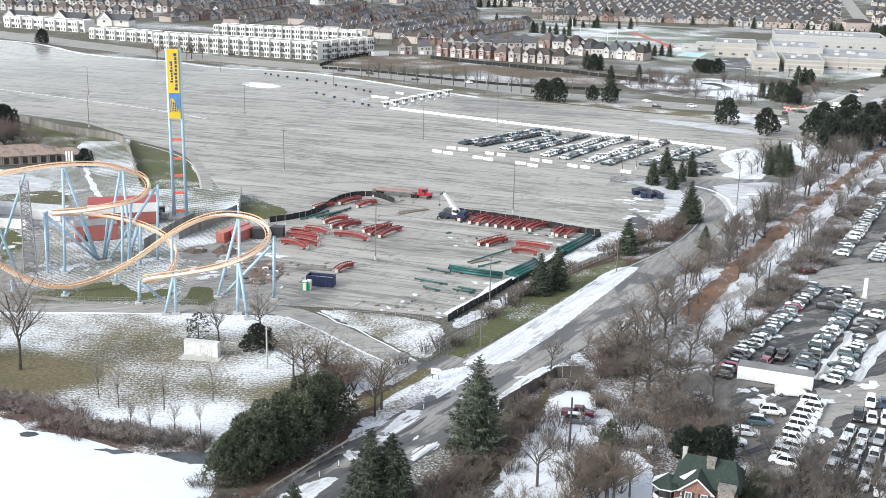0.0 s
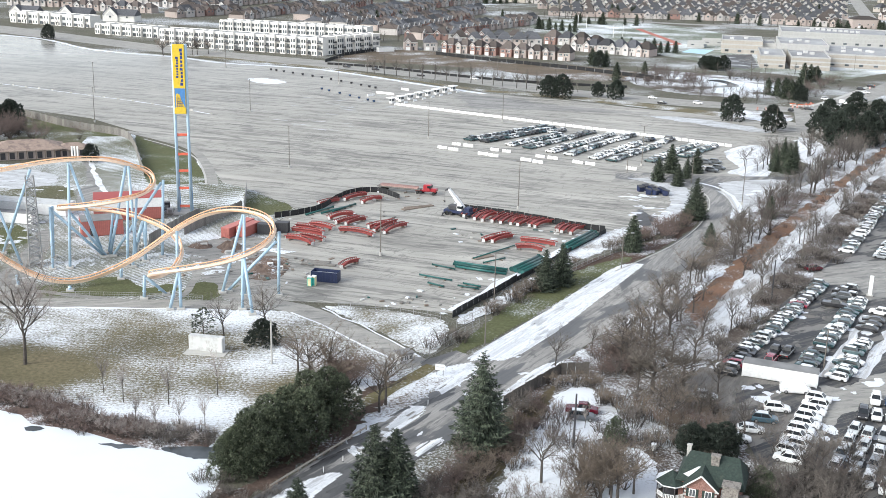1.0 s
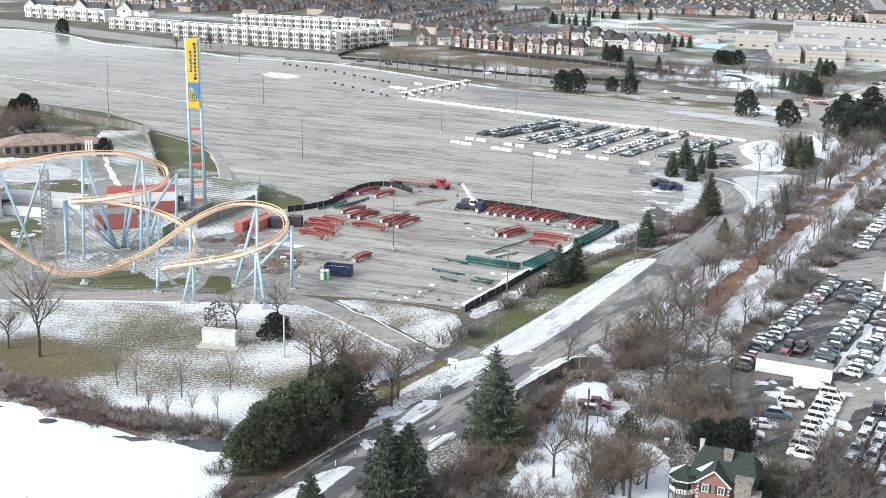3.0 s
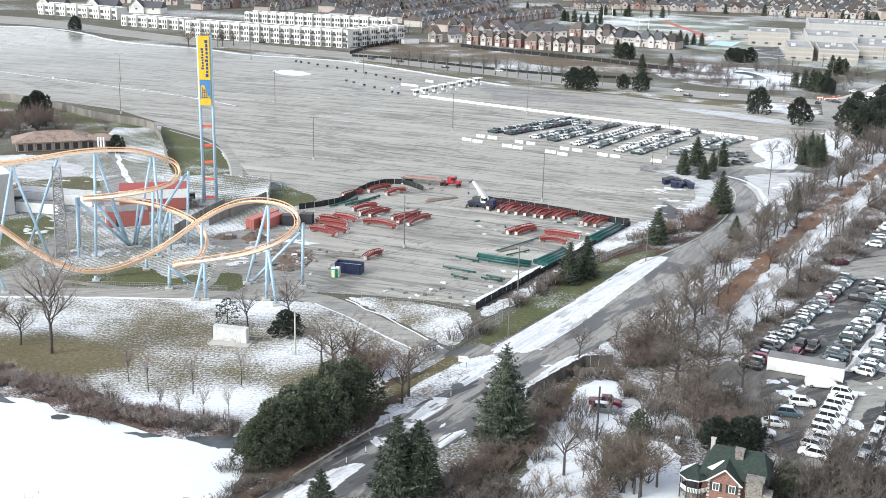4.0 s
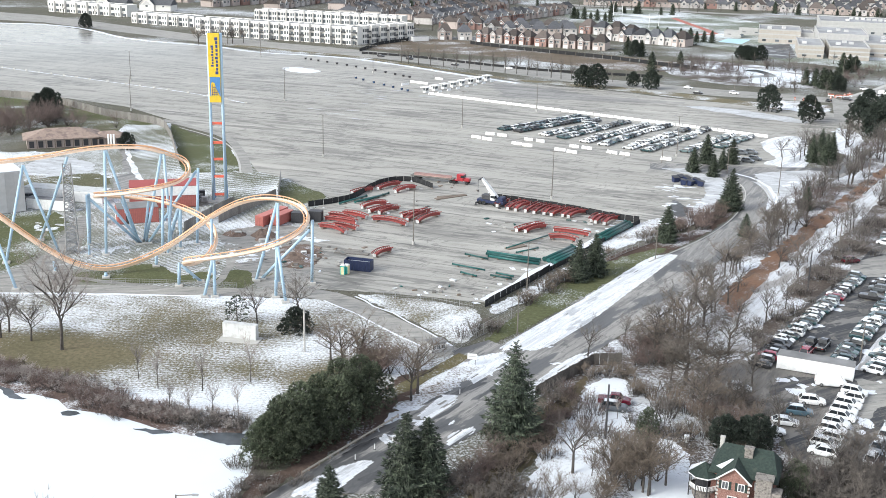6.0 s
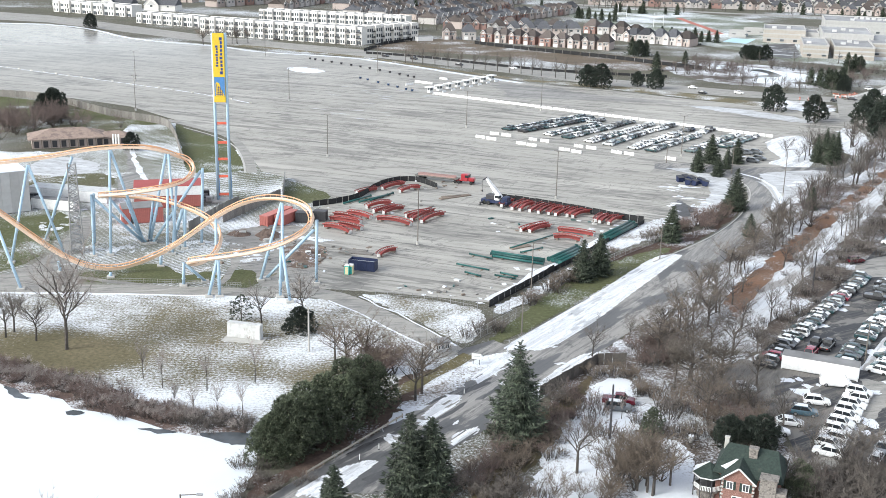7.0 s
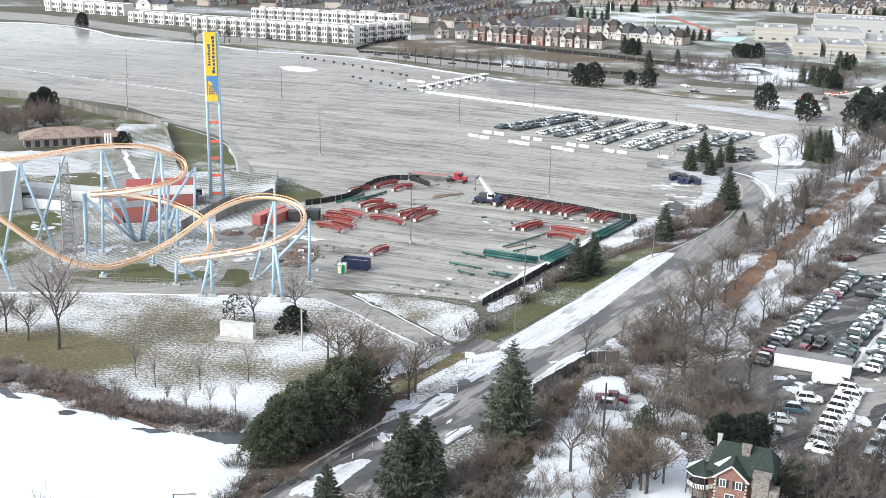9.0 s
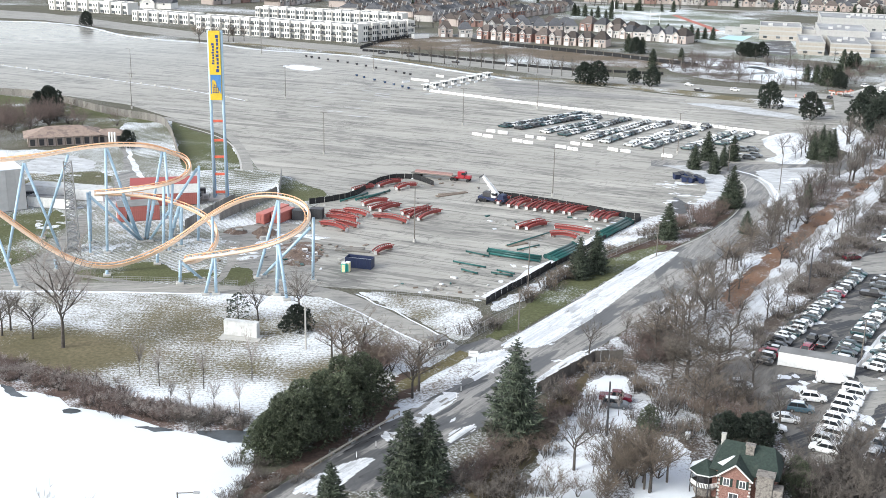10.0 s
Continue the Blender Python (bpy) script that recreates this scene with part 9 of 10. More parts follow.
for k in range(8):
    x, y, z = rim[k]
    x2, y2, _ = rim[(k + 1) % 8]
    bm = bmesh.new()
    a, b = Vector((px_ + (x - px_) * 0.9, py_ + (y - py_) * 0.9, 2.05)), Vector((px_ + (x2 - px_) * 0.9, py_ + (y2 - py_) * 0.9, 2.05))
    n = 7
    for j in range(n):
        p = a.lerp(b, (j + 0.5) / n)
        rod(bm, p, p + Vector((0, 0, 0.85)), 0.09, n=4)
    tagged(part("porch_balustrade", bm, "white_paint", home), "white porch balusters", kind="stuff")
k = 4
bm = bmesh.new()
vs = [bm.verts.new(Vector(c) + Vector((0, 0, 0.2))) for c in (rim[3], rim[4], (px_, py_, 6.6))] + [bm.verts.new(Vector(c) + Vector((0, 0, 0.32))) for c in (rim[3], rim[4], (px_, py_, 6.6))]
for f in ((0, 1, 2), (3, 5, 4), (0, 3, 4, 1), (1, 4, 5, 2), (2, 5, 3, 0)):
    bm.faces.new([vs[i] for i in f])
part("roof_snow", bm, "snow", home, "snow on one face of the porch roof")
bm = bmesh.new()
vs = [bm.verts.new(c) for c in ((-4.3, -3.6, 6.55), (-3.0, -2.9, 7.2), (-0.9, -1.4, 8.25), (-2.0, -2.7, 7.35), (-3.3, -3.9, 6.4))]
bm.faces.new(vs)
ex = bmesh.ops.extrude_face_region(bm, geom=bm.faces[:])
bmesh.ops.translate(bm, verts=[v for v in ex["geom"] if isinstance(v, bmesh.types.BMVert)], vec=(0, 0, 0.15))
part("roof_snow", bm, "snow", home, "wedge of snow in the roof valley")

# ---- lamps, barriers, booths and small things ----
def lot_lamp(x, y, h, arms=2, material="pole_brown", name="lot_lamp", label="tall grey steel lot lamp on a concrete base", arm=1.4, turn=0.0, base=True):
    ob = thing(name, label, "lamp", pose(x, y, 0, 0, 0, turn), "lamps")
    if base:
        bm = bmesh.new()
        rod(bm, (0, 0, -0.05), (0, 0, 0.9), 0.42, n=10, cap=True)
        part("base", bm, "concrete", ob)
    bm = bmesh.new()
    rod(bm, (0, 0, 0), (0, 0, h), 0.15, 0.10, n=8, cap=True)
    part("pole", bm, material, ob)
    for k in range(arms):
        s = 1 if k == 0 else -1
        bm = bmesh.new()
        rod(bm, (0, 0, h - 0.1), (s * arm, 0, h + 0.1), 0.07, n=6)
        a = part("arm", bm, material, ob)
        bm = bmesh.new()
        box(bm, s * (arm + 0.3), 0, h + 0.0, 0.85, 0.4, 0.2, 0, 0.05)
        part("lamp_head", bm, "galvanised", a)
    return ob


for x, y in [(-89.9, 490.4), (-55.4, 373.4), (20.8, 323.1), (-17.1, 269.9), (-9.0, 437.0), (22.5, 482.6), (-147.8, 453.2), (-174.3, 536.6), (-60.6, 590.5), (69.2, 393.1), (-132.2, 646.6), (91.5, 336.8)]:
    lot_lamp(x, y, 14.6)
for (x, y), h, turn in zip([(8.0, 208.5), (43.5, 264.6), (90.9, 273.0), (139.8, 473.3), (81.8, 366.5), (62.1, 380.6), (10.8, 237.0)], (9.0, 9.0, 9.5, 12.0, 9.0, 6.0, 11.0), (0, 10, 20, 0, 0, 0, 0)):
    lot_lamp(x, y, h, 1, name="street_lamp", label="grey steel street lamp with one arm", turn=turn, base=False, arm=2.0)
for (x, y), h in zip([(-51.2, 663.2), (-30.6, 656.2), (-7.0, 644.7), (18.8, 629.2), (25.1, 625.4), (65.9, 582.4), (109.1, 577.3), (126.3, 568.1), (142.1, 555.1), (181.3, 602.6), (198.9, 628.5), (213.9, 655.9), (171.4, 623.5), (259.0, 720.5), (105.8, 611.7), (162.4, 578.2)], [10] * 16):
    lot_lamp(x, y, h, 1, name="street_lamp", label="far street lamp beside the public road", base=False, arm=2.0)
for (x, y), h in zip([(-32.8, 195.3), (21.2, 163.2), (75.1, 243.1), (123.4, 371.1), (125.9, 358.5), (152.4, 403.1)], (9.0, 9.5, 9.5, 9.0, 9.0, 9.0)):
    ob = thing("utility_pole", "plain weathered utility pole", "pole", pose(x, y, 0), "utility poles")
    bm = bmesh.new()
    rod(bm, (0, 0, -0.1), (0, 0, h), 0.2, 0.14, n=8, cap=True)
    part("shaft", bm, "kerb_concrete" if h == 9.0 and x < 0 else "dark_metal" if h == 9.5 else "pole_brown", ob)
lot_lamp(*(-37.5, 124.0), 9.0, 1, name="street_lamp", label="grey steel street lamp by the pond", base=False, arm=2.2)
lot_lamp(*(73.8, 201.2), 8.0, 1, base=False)
lot_lamp(*(140.6, 480.2), 11.0)

bm = bmesh.new()
vs = [(-0.3, 0), (-0.26, 0.2), (-0.12, 0.4), (-0.1, 0.95), (0.1, 0.95), (0.12, 0.4), (0.26, 0.2), (0.3, 0)]
sweep(bm, [(Vector((x, 0, 0)), Vector((0, 1, 0)), Vector((0, 0, 1))) for x in (-1.45, 1.45)], vs)
BARRIER = link_mesh("barrier", bm, "barrier_white")


def barrier(a, b, scale=1.0):
    ob = new("barrier", BARRIER)
    mid = (a + b) / 2
    ob.matrix_world = Matrix.Translation((*mid, 0.03)) @ Matrix.Rotation(math.atan2(b.y - a.y, b.x - a.x), 4, "Z") @ Matrix.Diagonal(((b - a).length / 3.3, 1, scale, 1))
    tagged(ob, "white moulded traffic barrier standing on the lot", "barrier", "white barriers")


line = straight([(x, y, 0) for x, y in [(-26.8, 522.2), (27.8, 487.9), (73.9, 460.0), (112.0, 435.8)]], 3.0)
for a, b in zip(line, line[1:]):
    barrier(a.xy, b.xy, 1.15)
for row in [(0.4, 424.2, 4.0, 423.2), (4.9, 422.3, 8.7, 420.2), (-5.0, 417.0, -1.2, 415.0), (-0.9, 414.0, 3.0, 412.1), (15.2, 415.1, 18.4, 413.6), (19.5, 412.7, 22.8, 411.2), (10.2, 406.8, 14.0, 404.9), (14.1, 404.0, 17.8, 402.1), (31.6, 404.7, 35.0, 402.8), (35.9, 402.5, 39.6, 400.2), (25.6, 397.6, 29.7, 395.8), (29.8, 394.5, 33.6, 392.3), (44.5, 396.3, 48.1, 393.2), (48.8, 393.3, 52.3, 391.5), (62.6, 387.2, 66.2, 385.1)]:
    a, b = Vector(row[:2]), Vector(row[2:])
    for k in range(2):
        barrier(a.lerp(b, k / 2), a.lerp(b, (k + 1) / 2), 1.15)
# toll booths at the entrance
def booth(x, y, turn):
    ob = thing("toll_booth", "small white toll booth with a flat roof", "booth", pose(x, y, 0.03, 0, 0, turn), "toll booths")
    bm = bmesh.new()
    box(bm, 0, 0, 0, 1.6, 2.6, 1.0, 0, 0.03)
    for sx in (-0.7, 0.7):
        for sy in (-1.2, 1.2):
            box(bm, sx, sy, 1.0, 0.14, 0.14, 1.4)
    part("cabin", bm, "white_paint", ob)
    bm = bmesh.new()
    box(bm, 0, 0, 1.0, 1.45, 2.4, 1.3)
    part("window", bm, "pane_glass", ob)
    bm = bmesh.new()
    box(bm, 0, 0, 2.4, 3.6, 4.4, 0.35, 0, 0.05)
    part("roof", bm, "white_paint", ob)


a, b = [Vector(p) for p in [(-28.7, 527.3), (0.4, 575.2)]]
for k in range(8):
    p = a.lerp(b, k / 7)
    booth(p.x, p.y, -35)
    ob = new("barrier", BARRIER)
    ob.matrix_world = pose(p.x + 2.5, p.y - 5, 0.03, 0, 0, 55)
    tagged(ob, "white moulded traffic barrier beside a toll booth", "barrier", "white barriers")
bm = bmesh.new()
rod(bm, (0, 0, 0), (0, 0, 1.0), 0.55, 0.75, n=8, cap=True)
TUB = link_mesh("tub", bm, "dark_metal")
bm = bmesh.new()
rod(bm, (0, 0, 0), (0, 0, 1.0), 0.55, 0.75, n=8, cap=True)
TUB_BLUE = link_mesh("tub", bm, "car_paint_7")
for seg, me, word in (([(-105.0, 641.2), (-72.2, 611.8), (-40.0, 576.6)], TUB, "dark"), ([(-67.0, 567.5), (-50.5, 546.1), (-37.5, 529.5)], TUB_BLUE, "dark blue")):
    pts = spline([(x, y, 0) for x, y in seg], 7.0)
    for p in pts:
        ob = new("traffic_drum", me)
        ob.matrix_world = Matrix.Translation(p)
        tagged(ob, word + " weighted drum marking the lot's lane", "drum", "lane drums")
for row in [(-42.2, 547.5, -38.3, 552.1), (-38.9, 560.1, -28.5, 553.8), (-27.9, 542.3, -24.8, 535.3), (-26.7, 574.7, -22.1, 571.2)]:
    barrier(Vector(row[:2]), Vector(row[2:]), 1.1)
patch("lot_snow", [(-111.2, 599.6), (-105.4, 605.5), (-95.3, 600.3), (-88.3, 590.0), (-95.4, 581.9), (-105.6, 589.0)], 0.06, "snow", 1.5, label="patch of snow left on the lot", category="snow")

blotches("snow_scrap", [(-76.5, 510.4), (-55.6, 525.3), (-41.6, 535.3), (-30.9, 514.9), (-46.4, 458.3), (-60.8, 470.4), (-45.0, 500.0)], 9.0, 34, 1.2, 4.2, 0.05, "thin_snow", "thin frost scuffed into the asphalt", "snow", 0.18, 31, (-0.3, 0.12))
# navy bins at the lot's edge
for k, (x, y) in enumerate([(62.2, 351.6), (64.3, 353.5), (65.9, 352.0), (66.2, 347.2), (68.5, 349.9), (69.4, 346.8), (64.1, 347.8)]):
    ob = thing("waste_bin", "navy blue steel waste bin standing in snow", "bin", pose(x, y, 0.05, 0, 0, 20 + 9 * k), "navy bins")
    bm = bmesh.new()
    loft(bm, [[(-0.9, -0.8, 0.1), (0.9, -0.8, 0.1), (0.9, 0.7, 0.1), (-0.9, 0.7, 0.1)], [(-1.0, -1.1, 1.5), (1.0, -1.1, 1.5), (1.0, 0.9, 1.9), (-1.0, 0.9, 1.9)]])
    box(bm, 0, 0, 0, 1.6, 1.2, 0.12)
    part("tub", bm, "dumpster_blue", ob)
    bm = bmesh.new()
    vs = [bm.verts.new(c) for c in ((-1.05, -1.2, 1.53), (1.05, -1.2, 1.53), (1.05, 0.95, 1.95), (-1.05, 0.95, 1.95))]
    bm.faces.new(vs)
    ex = bmesh.ops.extrude_face_region(bm, geom=bm.faces[:])
    bmesh.ops.translate(bm, verts=[v for v in ex["geom"] if isinstance(v, bmesh.types.BMVert)], vec=(0, 0, 0.08))
    part("lid", bm, "dark_metal", ob)

ribbed_box("trailer", "long white enclosed storage trailer beside the cars", "trailer", (56.5, 195.9), (69.2, 190.8), 3.2, 2.75, "white_paint", "roof_tar", ribs=3.0)
ribbed_box("screen_box", "white steel screen box on a concrete slab", "box", (-49.9, 201.2), (-43.1, 199.8), 1.3, 3.0, "dull_white", "dull_white", ribs=2.4)
bm = bmesh.new()
x, y = (-46.3, 199.3)
box(bm, x, y + 1, -0.02, 8.2, 3.6, 0.16, -0.12, 0.03)
tagged(part("slab", bm, "concrete"), "cracked concrete slab below the screen box", "slab", kind="structure")

# the gate: booth, fence, board on legs
bx, by = (-7.8, 198.1)
ob = thing("gate_booth", "small grey gatehouse with dark windows", "booth", pose(bx, by, 0.03, 0, 0, 28) @ Matrix.Diagonal((0.8, 0.8, 0.85, 1)))
bm = bmesh.new()
box(bm, 0, 0, 0, 3.6, 2.6, 2.4, 0, 0.03)
part("cabin", bm, "clad_grey", ob)
for x in (-1.2, 0, 1.2):
    window(ob, x, -1.31, 0.9, 0.9, 1.1)
window(ob, 1.81, 0, 0.9, 0.9, 1.1, True, math.pi / 2)
bm = bmesh.new()
box(bm, 0, 0, 2.4, 4.4, 3.4, 0.25, 0, 0.05)
part("roof", bm, "roof_tar", ob)


def mesh_fence(line, h, label):
    pts = straight([(x, y, 0) for x, y in line], 2.6)
    ob = thing("chain_fence", label, "fence", Matrix.Translation(pts[0]))
    o = pts[0]
    for i, p in enumerate(pts):
        bm = bmesh.new()
        rod(bm, p - o, p - o + Vector((0, 0, h)), 0.06, n=6, cap=True)
        part("post", bm, "galvanised", ob)
        if i:
            q = pts[i - 1]
            bm = bmesh.new()
            for z in (0.1, h * 0.55, h - 0.05):
                rod(bm, q - o + Vector((0, 0, z)), p - o + Vector((0, 0, z)), 0.04, n=4)
            for k in range(1, 8):
                c = q.lerp(p, k / 8) - o
                rod(bm, c + Vector((0, 0, 0.1)), c + Vector((0, 0, h - 0.05)), 0.012, n=3)
            tagged(part("wire_mesh", bm, "galvanised", ob), kind="stuff")


mesh_fence([(-6.0, 194.5), (-3.0, 201.0), (1.2, 208.0), (7.0, 217.6)], 2.4, "grey chain-link fence beside the gate")
mesh_fence([(-6.0, 193.9), (-8.2, 190.8), (-12.0, 184.0)], 2.0, "grey chain-link fence along the brown bank")
mesh_fence([(-23.5, 227.5), (-9.9, 226.3), (-1.1, 222.2)], 1.8, "grey chain-link fence below the steel yard")
mesh_fence([(-85.2, 231.3), (-72.8, 231.8), (-60.3, 231.6), (-53.9, 231.3)], 1.2, "low grey fence along the ride's path")
bx, by = (-0.8, 192.0)
ob = thing("notice_board", "white notice board on two posts in snow", "sign", pose(bx, by, 0.1, 0, 0, -8) @ Matrix.Diagonal((0.75, 0.75, 0.75, 1)))
for sx in (-0.8, 0.8):
    bm = bmesh.new()
    box(bm, sx, 0, 0, 0.12, 0.12, 2.0)
    part("post", bm, "dark_metal", ob)
bm = bmesh.new()
box(bm, 0, -0.08, 1.4, 2.4, 0.1, 1.5, 0, 0.02)
board = part("board", bm, "white_paint", ob)
bm = bmesh.new()
box(bm, 0, -0.14, 2.1, 1.9, 0.03, 0.22)
part("letter_bar", bm, "clad_grey", board)


def guard_rail(line):
    pts = spline([(x, y, 0) for x, y in line], 2.0)
    ob = thing("guard_rail", "weathered steel guard rail on wooden posts", "guard rail", Matrix.Translation(pts[0]))
    o = pts[0]
    fr = []
    for i, p in enumerate(pts):
        d = (pts[min(i + 1, len(pts) - 1)] - pts[max(i - 1, 0)]).normalized()
        fr.append((p - o + Vector((0, 0, 0.6)), Vector((d.y, -d.x, 0)), Vector((0, 0, 1))))
        bm = bmesh.new()
        box(bm, (p - o).x, (p - o).y, 0, 0.18, 0.18, 0.8)
        part("post", bm, "wood_pole", ob)
    bm = bmesh.new()
    sweep(bm, fr, [(0.1, -0.18), (0.18, -0.12), (0.12, 0), (0.18, 0.12), (0.1, 0.18), (0.08, 0)])
    part("beam", bm, "rail_rust", ob)


guard_rail([(-25.3, 146.9), (-21.9, 152.6), (-17.5, 159.9), (-12.7, 167.8)])
for x, y in [(-15.4, 156.1), (-18.0, 152.3), (-12.8, 159.0), (-2.7, 178.4), (-3.4, 175.3), (-6.8, 143.5)]:
    ob = thing("lane_marker_post", "short white flexible lane marker post", "post", pose(x, y, 0.06), "lane posts")
    bm = bmesh.new()
    rod(bm, (0, 0, 0), (0, 0, 1.0), 0.07, n=6, cap=True)
    part("stick", bm, "white_paint", ob)
    bm = bmesh.new()
    box(bm, 0, 0, 0, 0.3, 0.3, 0.06)
    part("foot", bm, "rubber", ob)

# loose material in the steel yard
yard = random.Random(8)
for x0, y0, dx, dy, n in ((*(-10.3, 234.6), 14, 6, 18), (*(-36.4, 258.4), 10, 12, 26), (*(-49.5, 262.1), 12, 12, 20), (*(-8.1, 336.2), 12, 8, 12), (*(10.1, 291.4), 8, 6, 12), (*(27.5, 295.9), 12, 6, 14), (*(-26.7, 306.2), 16, 10, 14)):
    for _ in range(n):
        x, y = x0 + yard.gauss(0, dx * 0.6), y0 + yard.gauss(0, dy * 0.6)
        m = yard.choice(["dull_white", "wood_pole", "concrete", "wood_fence", "concrete", "wood_fence", "steel_green", "wood_pole", "snow"])
        bm = bmesh.new()
        L = yard.uniform(0.5, 1.7)
        box(bm, 0, 0, 0, L, yard.uniform(0.3, 0.9), yard.uniform(0.12, 0.4), 0, 0.03)
        ob = part("scrap_block", bm, m)
        ob.matrix_world = pose(x, y, 0.03, 0, 0, yard.uniform(0, 180))
        tagged(ob, "loose block of building material on the asphalt", "debris", "loose material")

for x, y in [(168.5, 546.4), (171.4, 548.7), (174.4, 551.0), (177.9, 555.3), (181.6, 559.6), (148.9, 537.8), (152.7, 536.7), (236.0, 628.1), (241.5, 636.2)]:
    ob = thing("traffic_drum", "orange traffic drum with pale bands beside the road", "drum", pose(x, y, 0.06), "orange drums")
    bm = bmesh.new()
    rod(bm, (0, 0, 0), (0, 0, 1.3), 0.45, 0.36, n=10, cap=True)
    part("barrel", bm, "orange_plastic", ob)
    for z in (0.35, 0.8):
        bm = bmesh.new()
        rod(bm, (0, 0, z), (0, 0, z + 0.2), 0.46, 0.44, n=10)
        part("band", bm, "white_paint", ob)
strip("pavement", [(179.0, 553.7), (190.8, 569.0), (204.7, 587.5), (240.0, 640.0)], 2.6, 0.075, "kerb_concrete", label="pale concrete pavement beside the side road", category="pavement")
for k, (x, y) in enumerate([(170.2, 552.2), (173.5, 549.6), (177.0, 550.3), (180.0, 554.0)]):
    ob = thing("road_barricade", "orange and white road works barricade on two legs", "barricade", pose(x, y, 0.06, 0, 0, -20 + 12 * k), "road works barricades")
    for z in (0.5, 1.1):
        bm = bmesh.new()
        box(bm, 0, 0, z, 3.0, 0.12, 0.4, 0, 0.03)
        part("board", bm, "orange_plastic" if z > 1 else "white_paint", ob)
    for sx in (-1.2, 1.2):
        bm = bmesh.new()
        box(bm, sx, 0.1, 0, 0.12, 0.12, 1.6)
        box(bm, sx, 0, 0, 0.14, 1.0, 0.1)
        part("leg", bm, "white_paint", ob)
for (x, y), k, c in zip([(185.3, 549.4), (190.6, 554.0), (195.7, 558.6), (201.0, 566.0), (164.5, 535.9), (207.0, 574.0)], ("van", "suv", "sedan", "suv", "sedan", "sedan"), (1, 5, 1, 4, 2, 0)):
    car(x, y, radians(55), k, c, False, False, "", "queueing on the side road")
x, y = (99.5, 247.9)
ob = thing("pylon_sign", "slim white pylon sign on a snowy island", "sign", pose(x, y, 0.05, 0, 0, -30))
bm = bmesh.new()
box(bm, 0, 0, 0, 1.6, 1.2, 0.25, 0, 0.04)
part("base", bm, "concrete", ob)
bm = bmesh.new()
box(bm, 0, 0, 0.25, 0.9, 0.35, 4.6, 0, 0.05)
part("pylon", bm, "white_paint", ob)
# kerb stones along the seam of the lot
pts = straight([(x, y, 0) for x, y in [(-270.0, 580.5), (-227.9, 556.7), (-195.4, 538.6), (-172.9, 525.6), (-148.5, 512.0), (-126.2, 497.3), (-105.3, 480.6)]], 9.0)
for p in pts:
    bm = bmesh.new()
    box(bm, 0, 0, 0, 1.6, 0.5, 0.6, 0, 0.08)
    ob = part("kerb_stone", bm, "concrete")
    ob.matrix_world = Matrix.Translation((p.x, p.y, 0.03)) @ Matrix.Rotation(-0.5, 4, "Z")
    tagged(ob, "pale concrete block along the lot's seam", "block", "seam blocks")

x, y = (34.2, 163.3)
ob = thing("drum", "white drum standing in the snowy yard", "drum", pose(x, y, 0.05))
bm = bmesh.new()
rod(bm, (0, 0, 0), (0, 0, 1.1), 0.45, n=14, cap=True)
part("barrel", bm, "dull_white", ob)
bm = bmesh.new()
rod(bm, (0, 0, 1.1), (0, 0, 1.18), 0.48, 0.4, n=14, cap=True)
part("lid", bm, "snow", ob)

mesh_fence([(2.3, 217.9), (12.4, 232.5), (23.9, 250.6), (36.9, 269.4), (49.4, 285.3)], 1.8, "grey chain-link fence along the grass verge")
# timber mats and pipe bundles in the steel yard
for k, row in enumerate([(-36.0, 260.9, -27.4, 259.7), (-34.8, 262.5, -29.1, 262.0), (-13.7, 317.9, -5.0, 324.5), (-13.2, 320.1, -7.5, 322.8), (6.6, 268.5, 11.4, 272.4)]):
    a, b = Vector(row[:2]), Vector(row[2:])
    ob = thing("timber_mat", "pale weathered timber mats laid on the asphalt", "timber", Matrix.Translation((*((a + b) / 2), 0.03)) @ Matrix.Rotation(math.atan2(b.y - a.y, b.x - a.x), 4, "Z"), "timber mats")
    for j in range(4):
        bm = bmesh.new()
        box(bm, 0, (j - 1.5) * 0.42, 0, (b - a).length, 0.36, 0.3, 0, 0.03)
        part("beam", bm, "wood_fence" if k < 2 else "wood_pole", ob)
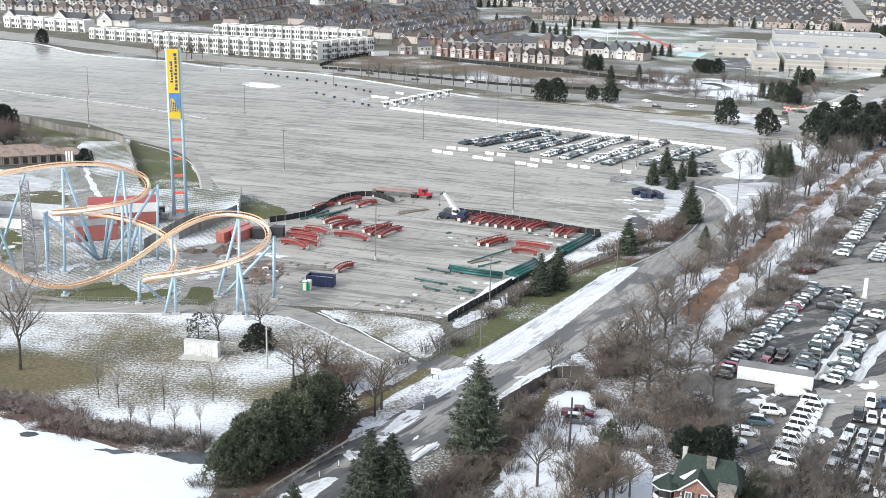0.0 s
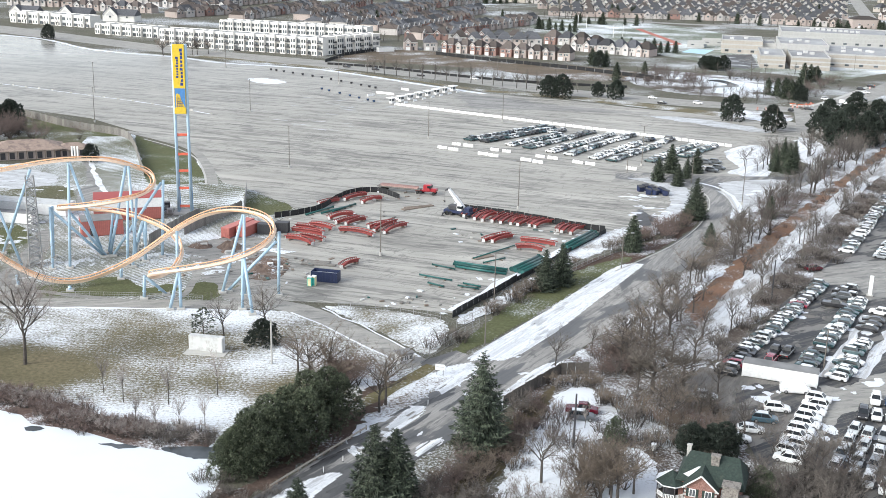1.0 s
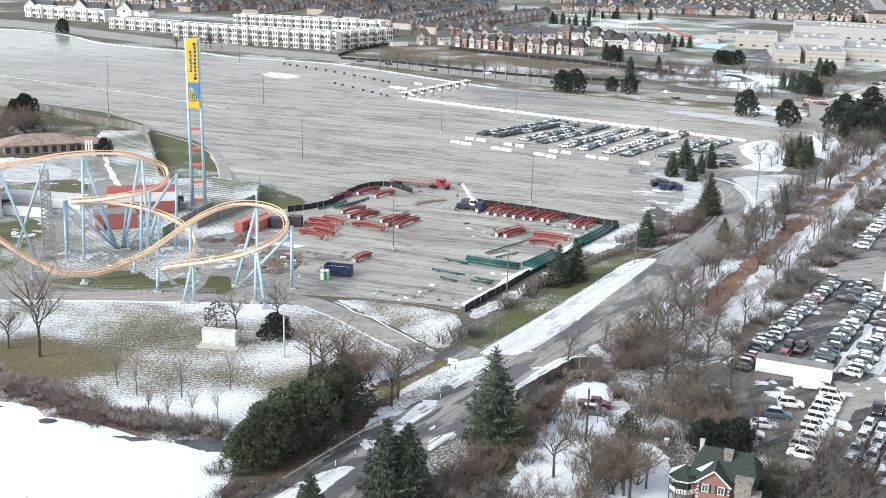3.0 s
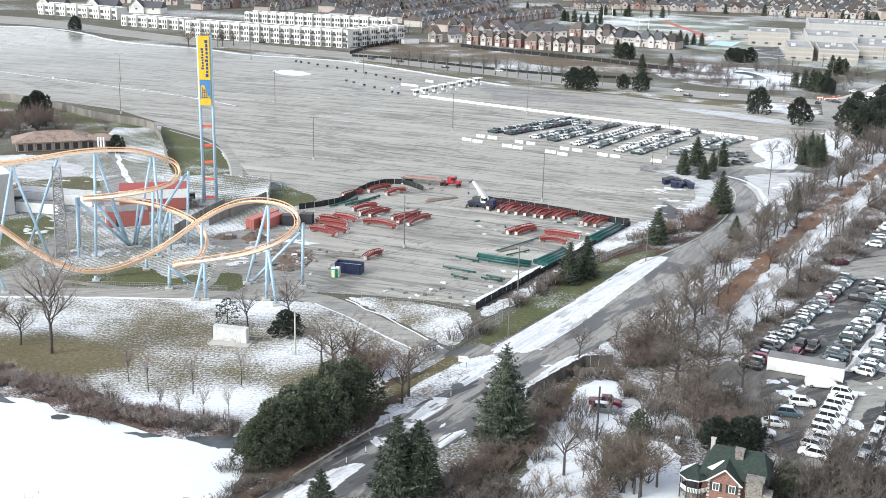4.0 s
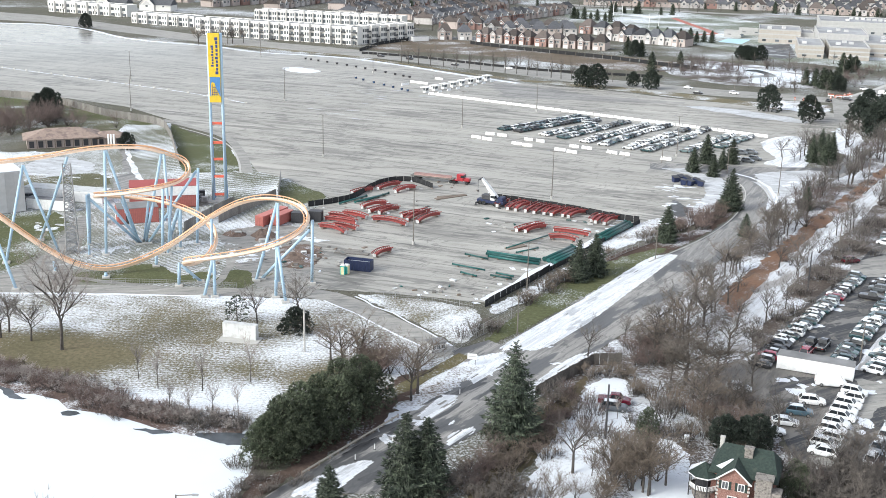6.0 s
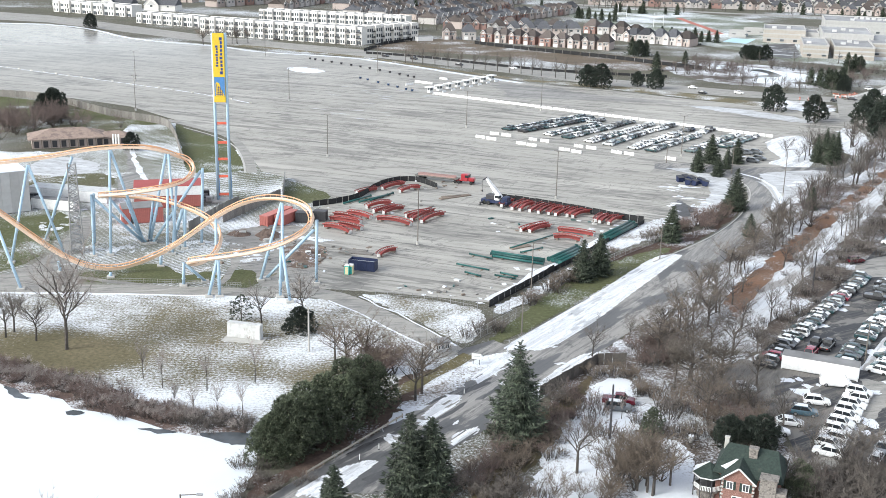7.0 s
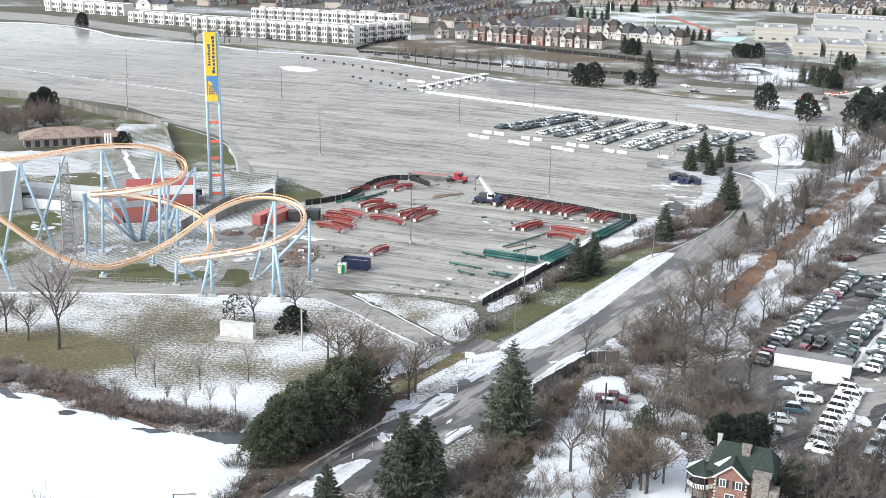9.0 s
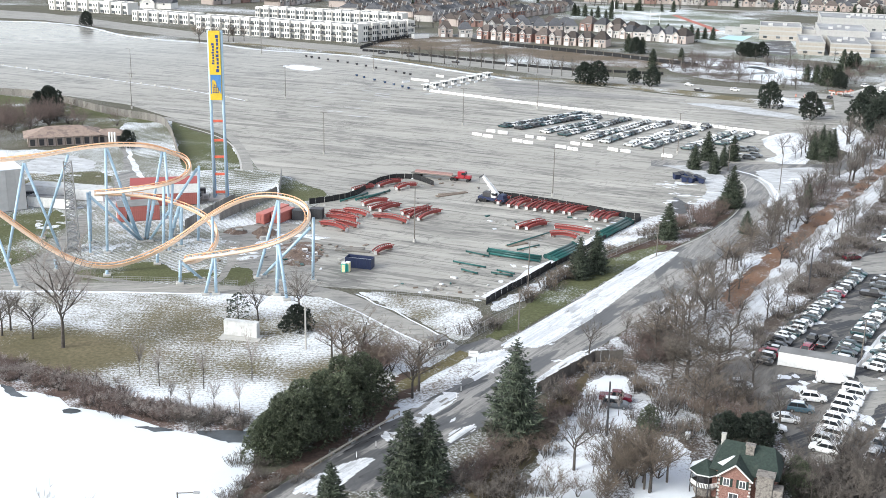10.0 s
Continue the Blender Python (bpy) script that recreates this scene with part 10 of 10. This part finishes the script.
# plant and clutter beside the ride
for (x, y), w, h, m in zip([(-83.2, 309.2), (-82.2, 310.7), (-80.0, 306.9), (-83.4, 305.2), (-97.3, 284.3), (-98.8, 279.6), (-62.8, 273.1), (-43.2, 257.8), (-43.7, 248.7), (-40.3, 255.3), (-55.1, 267.6)], (2.2, 2.6, 1.8, 2.0, 2.4, 1.6, 1.8, 1.4, 1.6, 1.2, 2.0), (1.8, 2.2, 1.4, 1.5, 1.6, 1.3, 1.0, 0.9, 0.8, 0.9, 0.8),
                           ("dark_metal", "dark_metal", "clad_grey", "concrete", "white_paint", "clad_grey", "concrete", "white_paint", "wood_pole", "white_paint", "concrete")):
    ob = thing("equipment_box", "small metal equipment box beside the ride", "equipment", pose(x, y, 0.02, 0, 0, 15), "ride equipment")
    bm = bmesh.new()
    box(bm, 0, 0, 0.1, w, w * 0.6, h, 0, 0.06)
    part("case", bm, m, ob)
    bm = bmesh.new()
    box(bm, 0, 0, 0, w * 1.1, w * 0.7, 0.12)
    part("skid", bm, "concrete", ob)
    bm = bmesh.new()
    box(bm, 0, -w * 0.3 - 0.02, 0.3, w * 0.6, 0.05, h * 0.6)
    part("hatch", bm, "galvanised", ob)
for (x, y), c, k in zip([(-102.3, 322.1), (-103.4, 319.0), (-100.4, 323.9), (-129.0, 302.9), (-119.7, 300.1), (-115.5, 302.0)], (5, 3, 0, 4, 2, 8), ("suv", "sedan", "sedan", "suv", "sedan", "suv")):
    car(x, y, 0.15, k, c, False, False, "", "parked behind the ride")


def mound(x, y, w, d, h, seed, material, label):
    """A heap: a round grid raised by noise, its rim on the ground."""
    bm = bmesh.new()
    rings, n = 7, 20
    old = None
    for i in range(rings + 1):
        f = i / rings
        cur = []
        for k in range(n):
            a = k * 2 * math.pi / n
            q = f * (1 + 0.3 * noise.noise(Vector((math.cos(a) * 1.4, math.sin(a) * 1.4, seed))))
            px, py = q * w / 2 * math.cos(a), q * d / 2 * math.sin(a)
            top = h * (1 - f ** 1.6) * (1 + 0.5 * noise.noise(Vector((px, py, seed)))) - 0.05 * f
            cur.append(bm.verts.new((px, py, top)))
        if old:
            for k in range(n):
                bm.faces.new((old[k], old[(k + 1) % n], cur[(k + 1) % n], cur[k]))
        old = cur
    ob = part("earth_mound", bm, material)
    ob.matrix_world = Matrix.Translation((x, y, 0.04))
    tagged(ob, label, "heap")


for k, ((x, y), w, d, h) in enumerate(zip([(-55.7, 273.2), (-55.9, 270.0), (-44.8, 255.9), (-43.2, 259.4), (-63.7, 273.4)], (7.5, 4.0, 9.0, 6.0, 6.0), (5.0, 4.0, 7.0, 5.0, 4.0), (1.9, 1.0, 1.1, 0.9, 1.2))):
    mound(x, y, w, d, h, k * 3.7, "earth_brown", "heap of red-brown earth beside the containers")
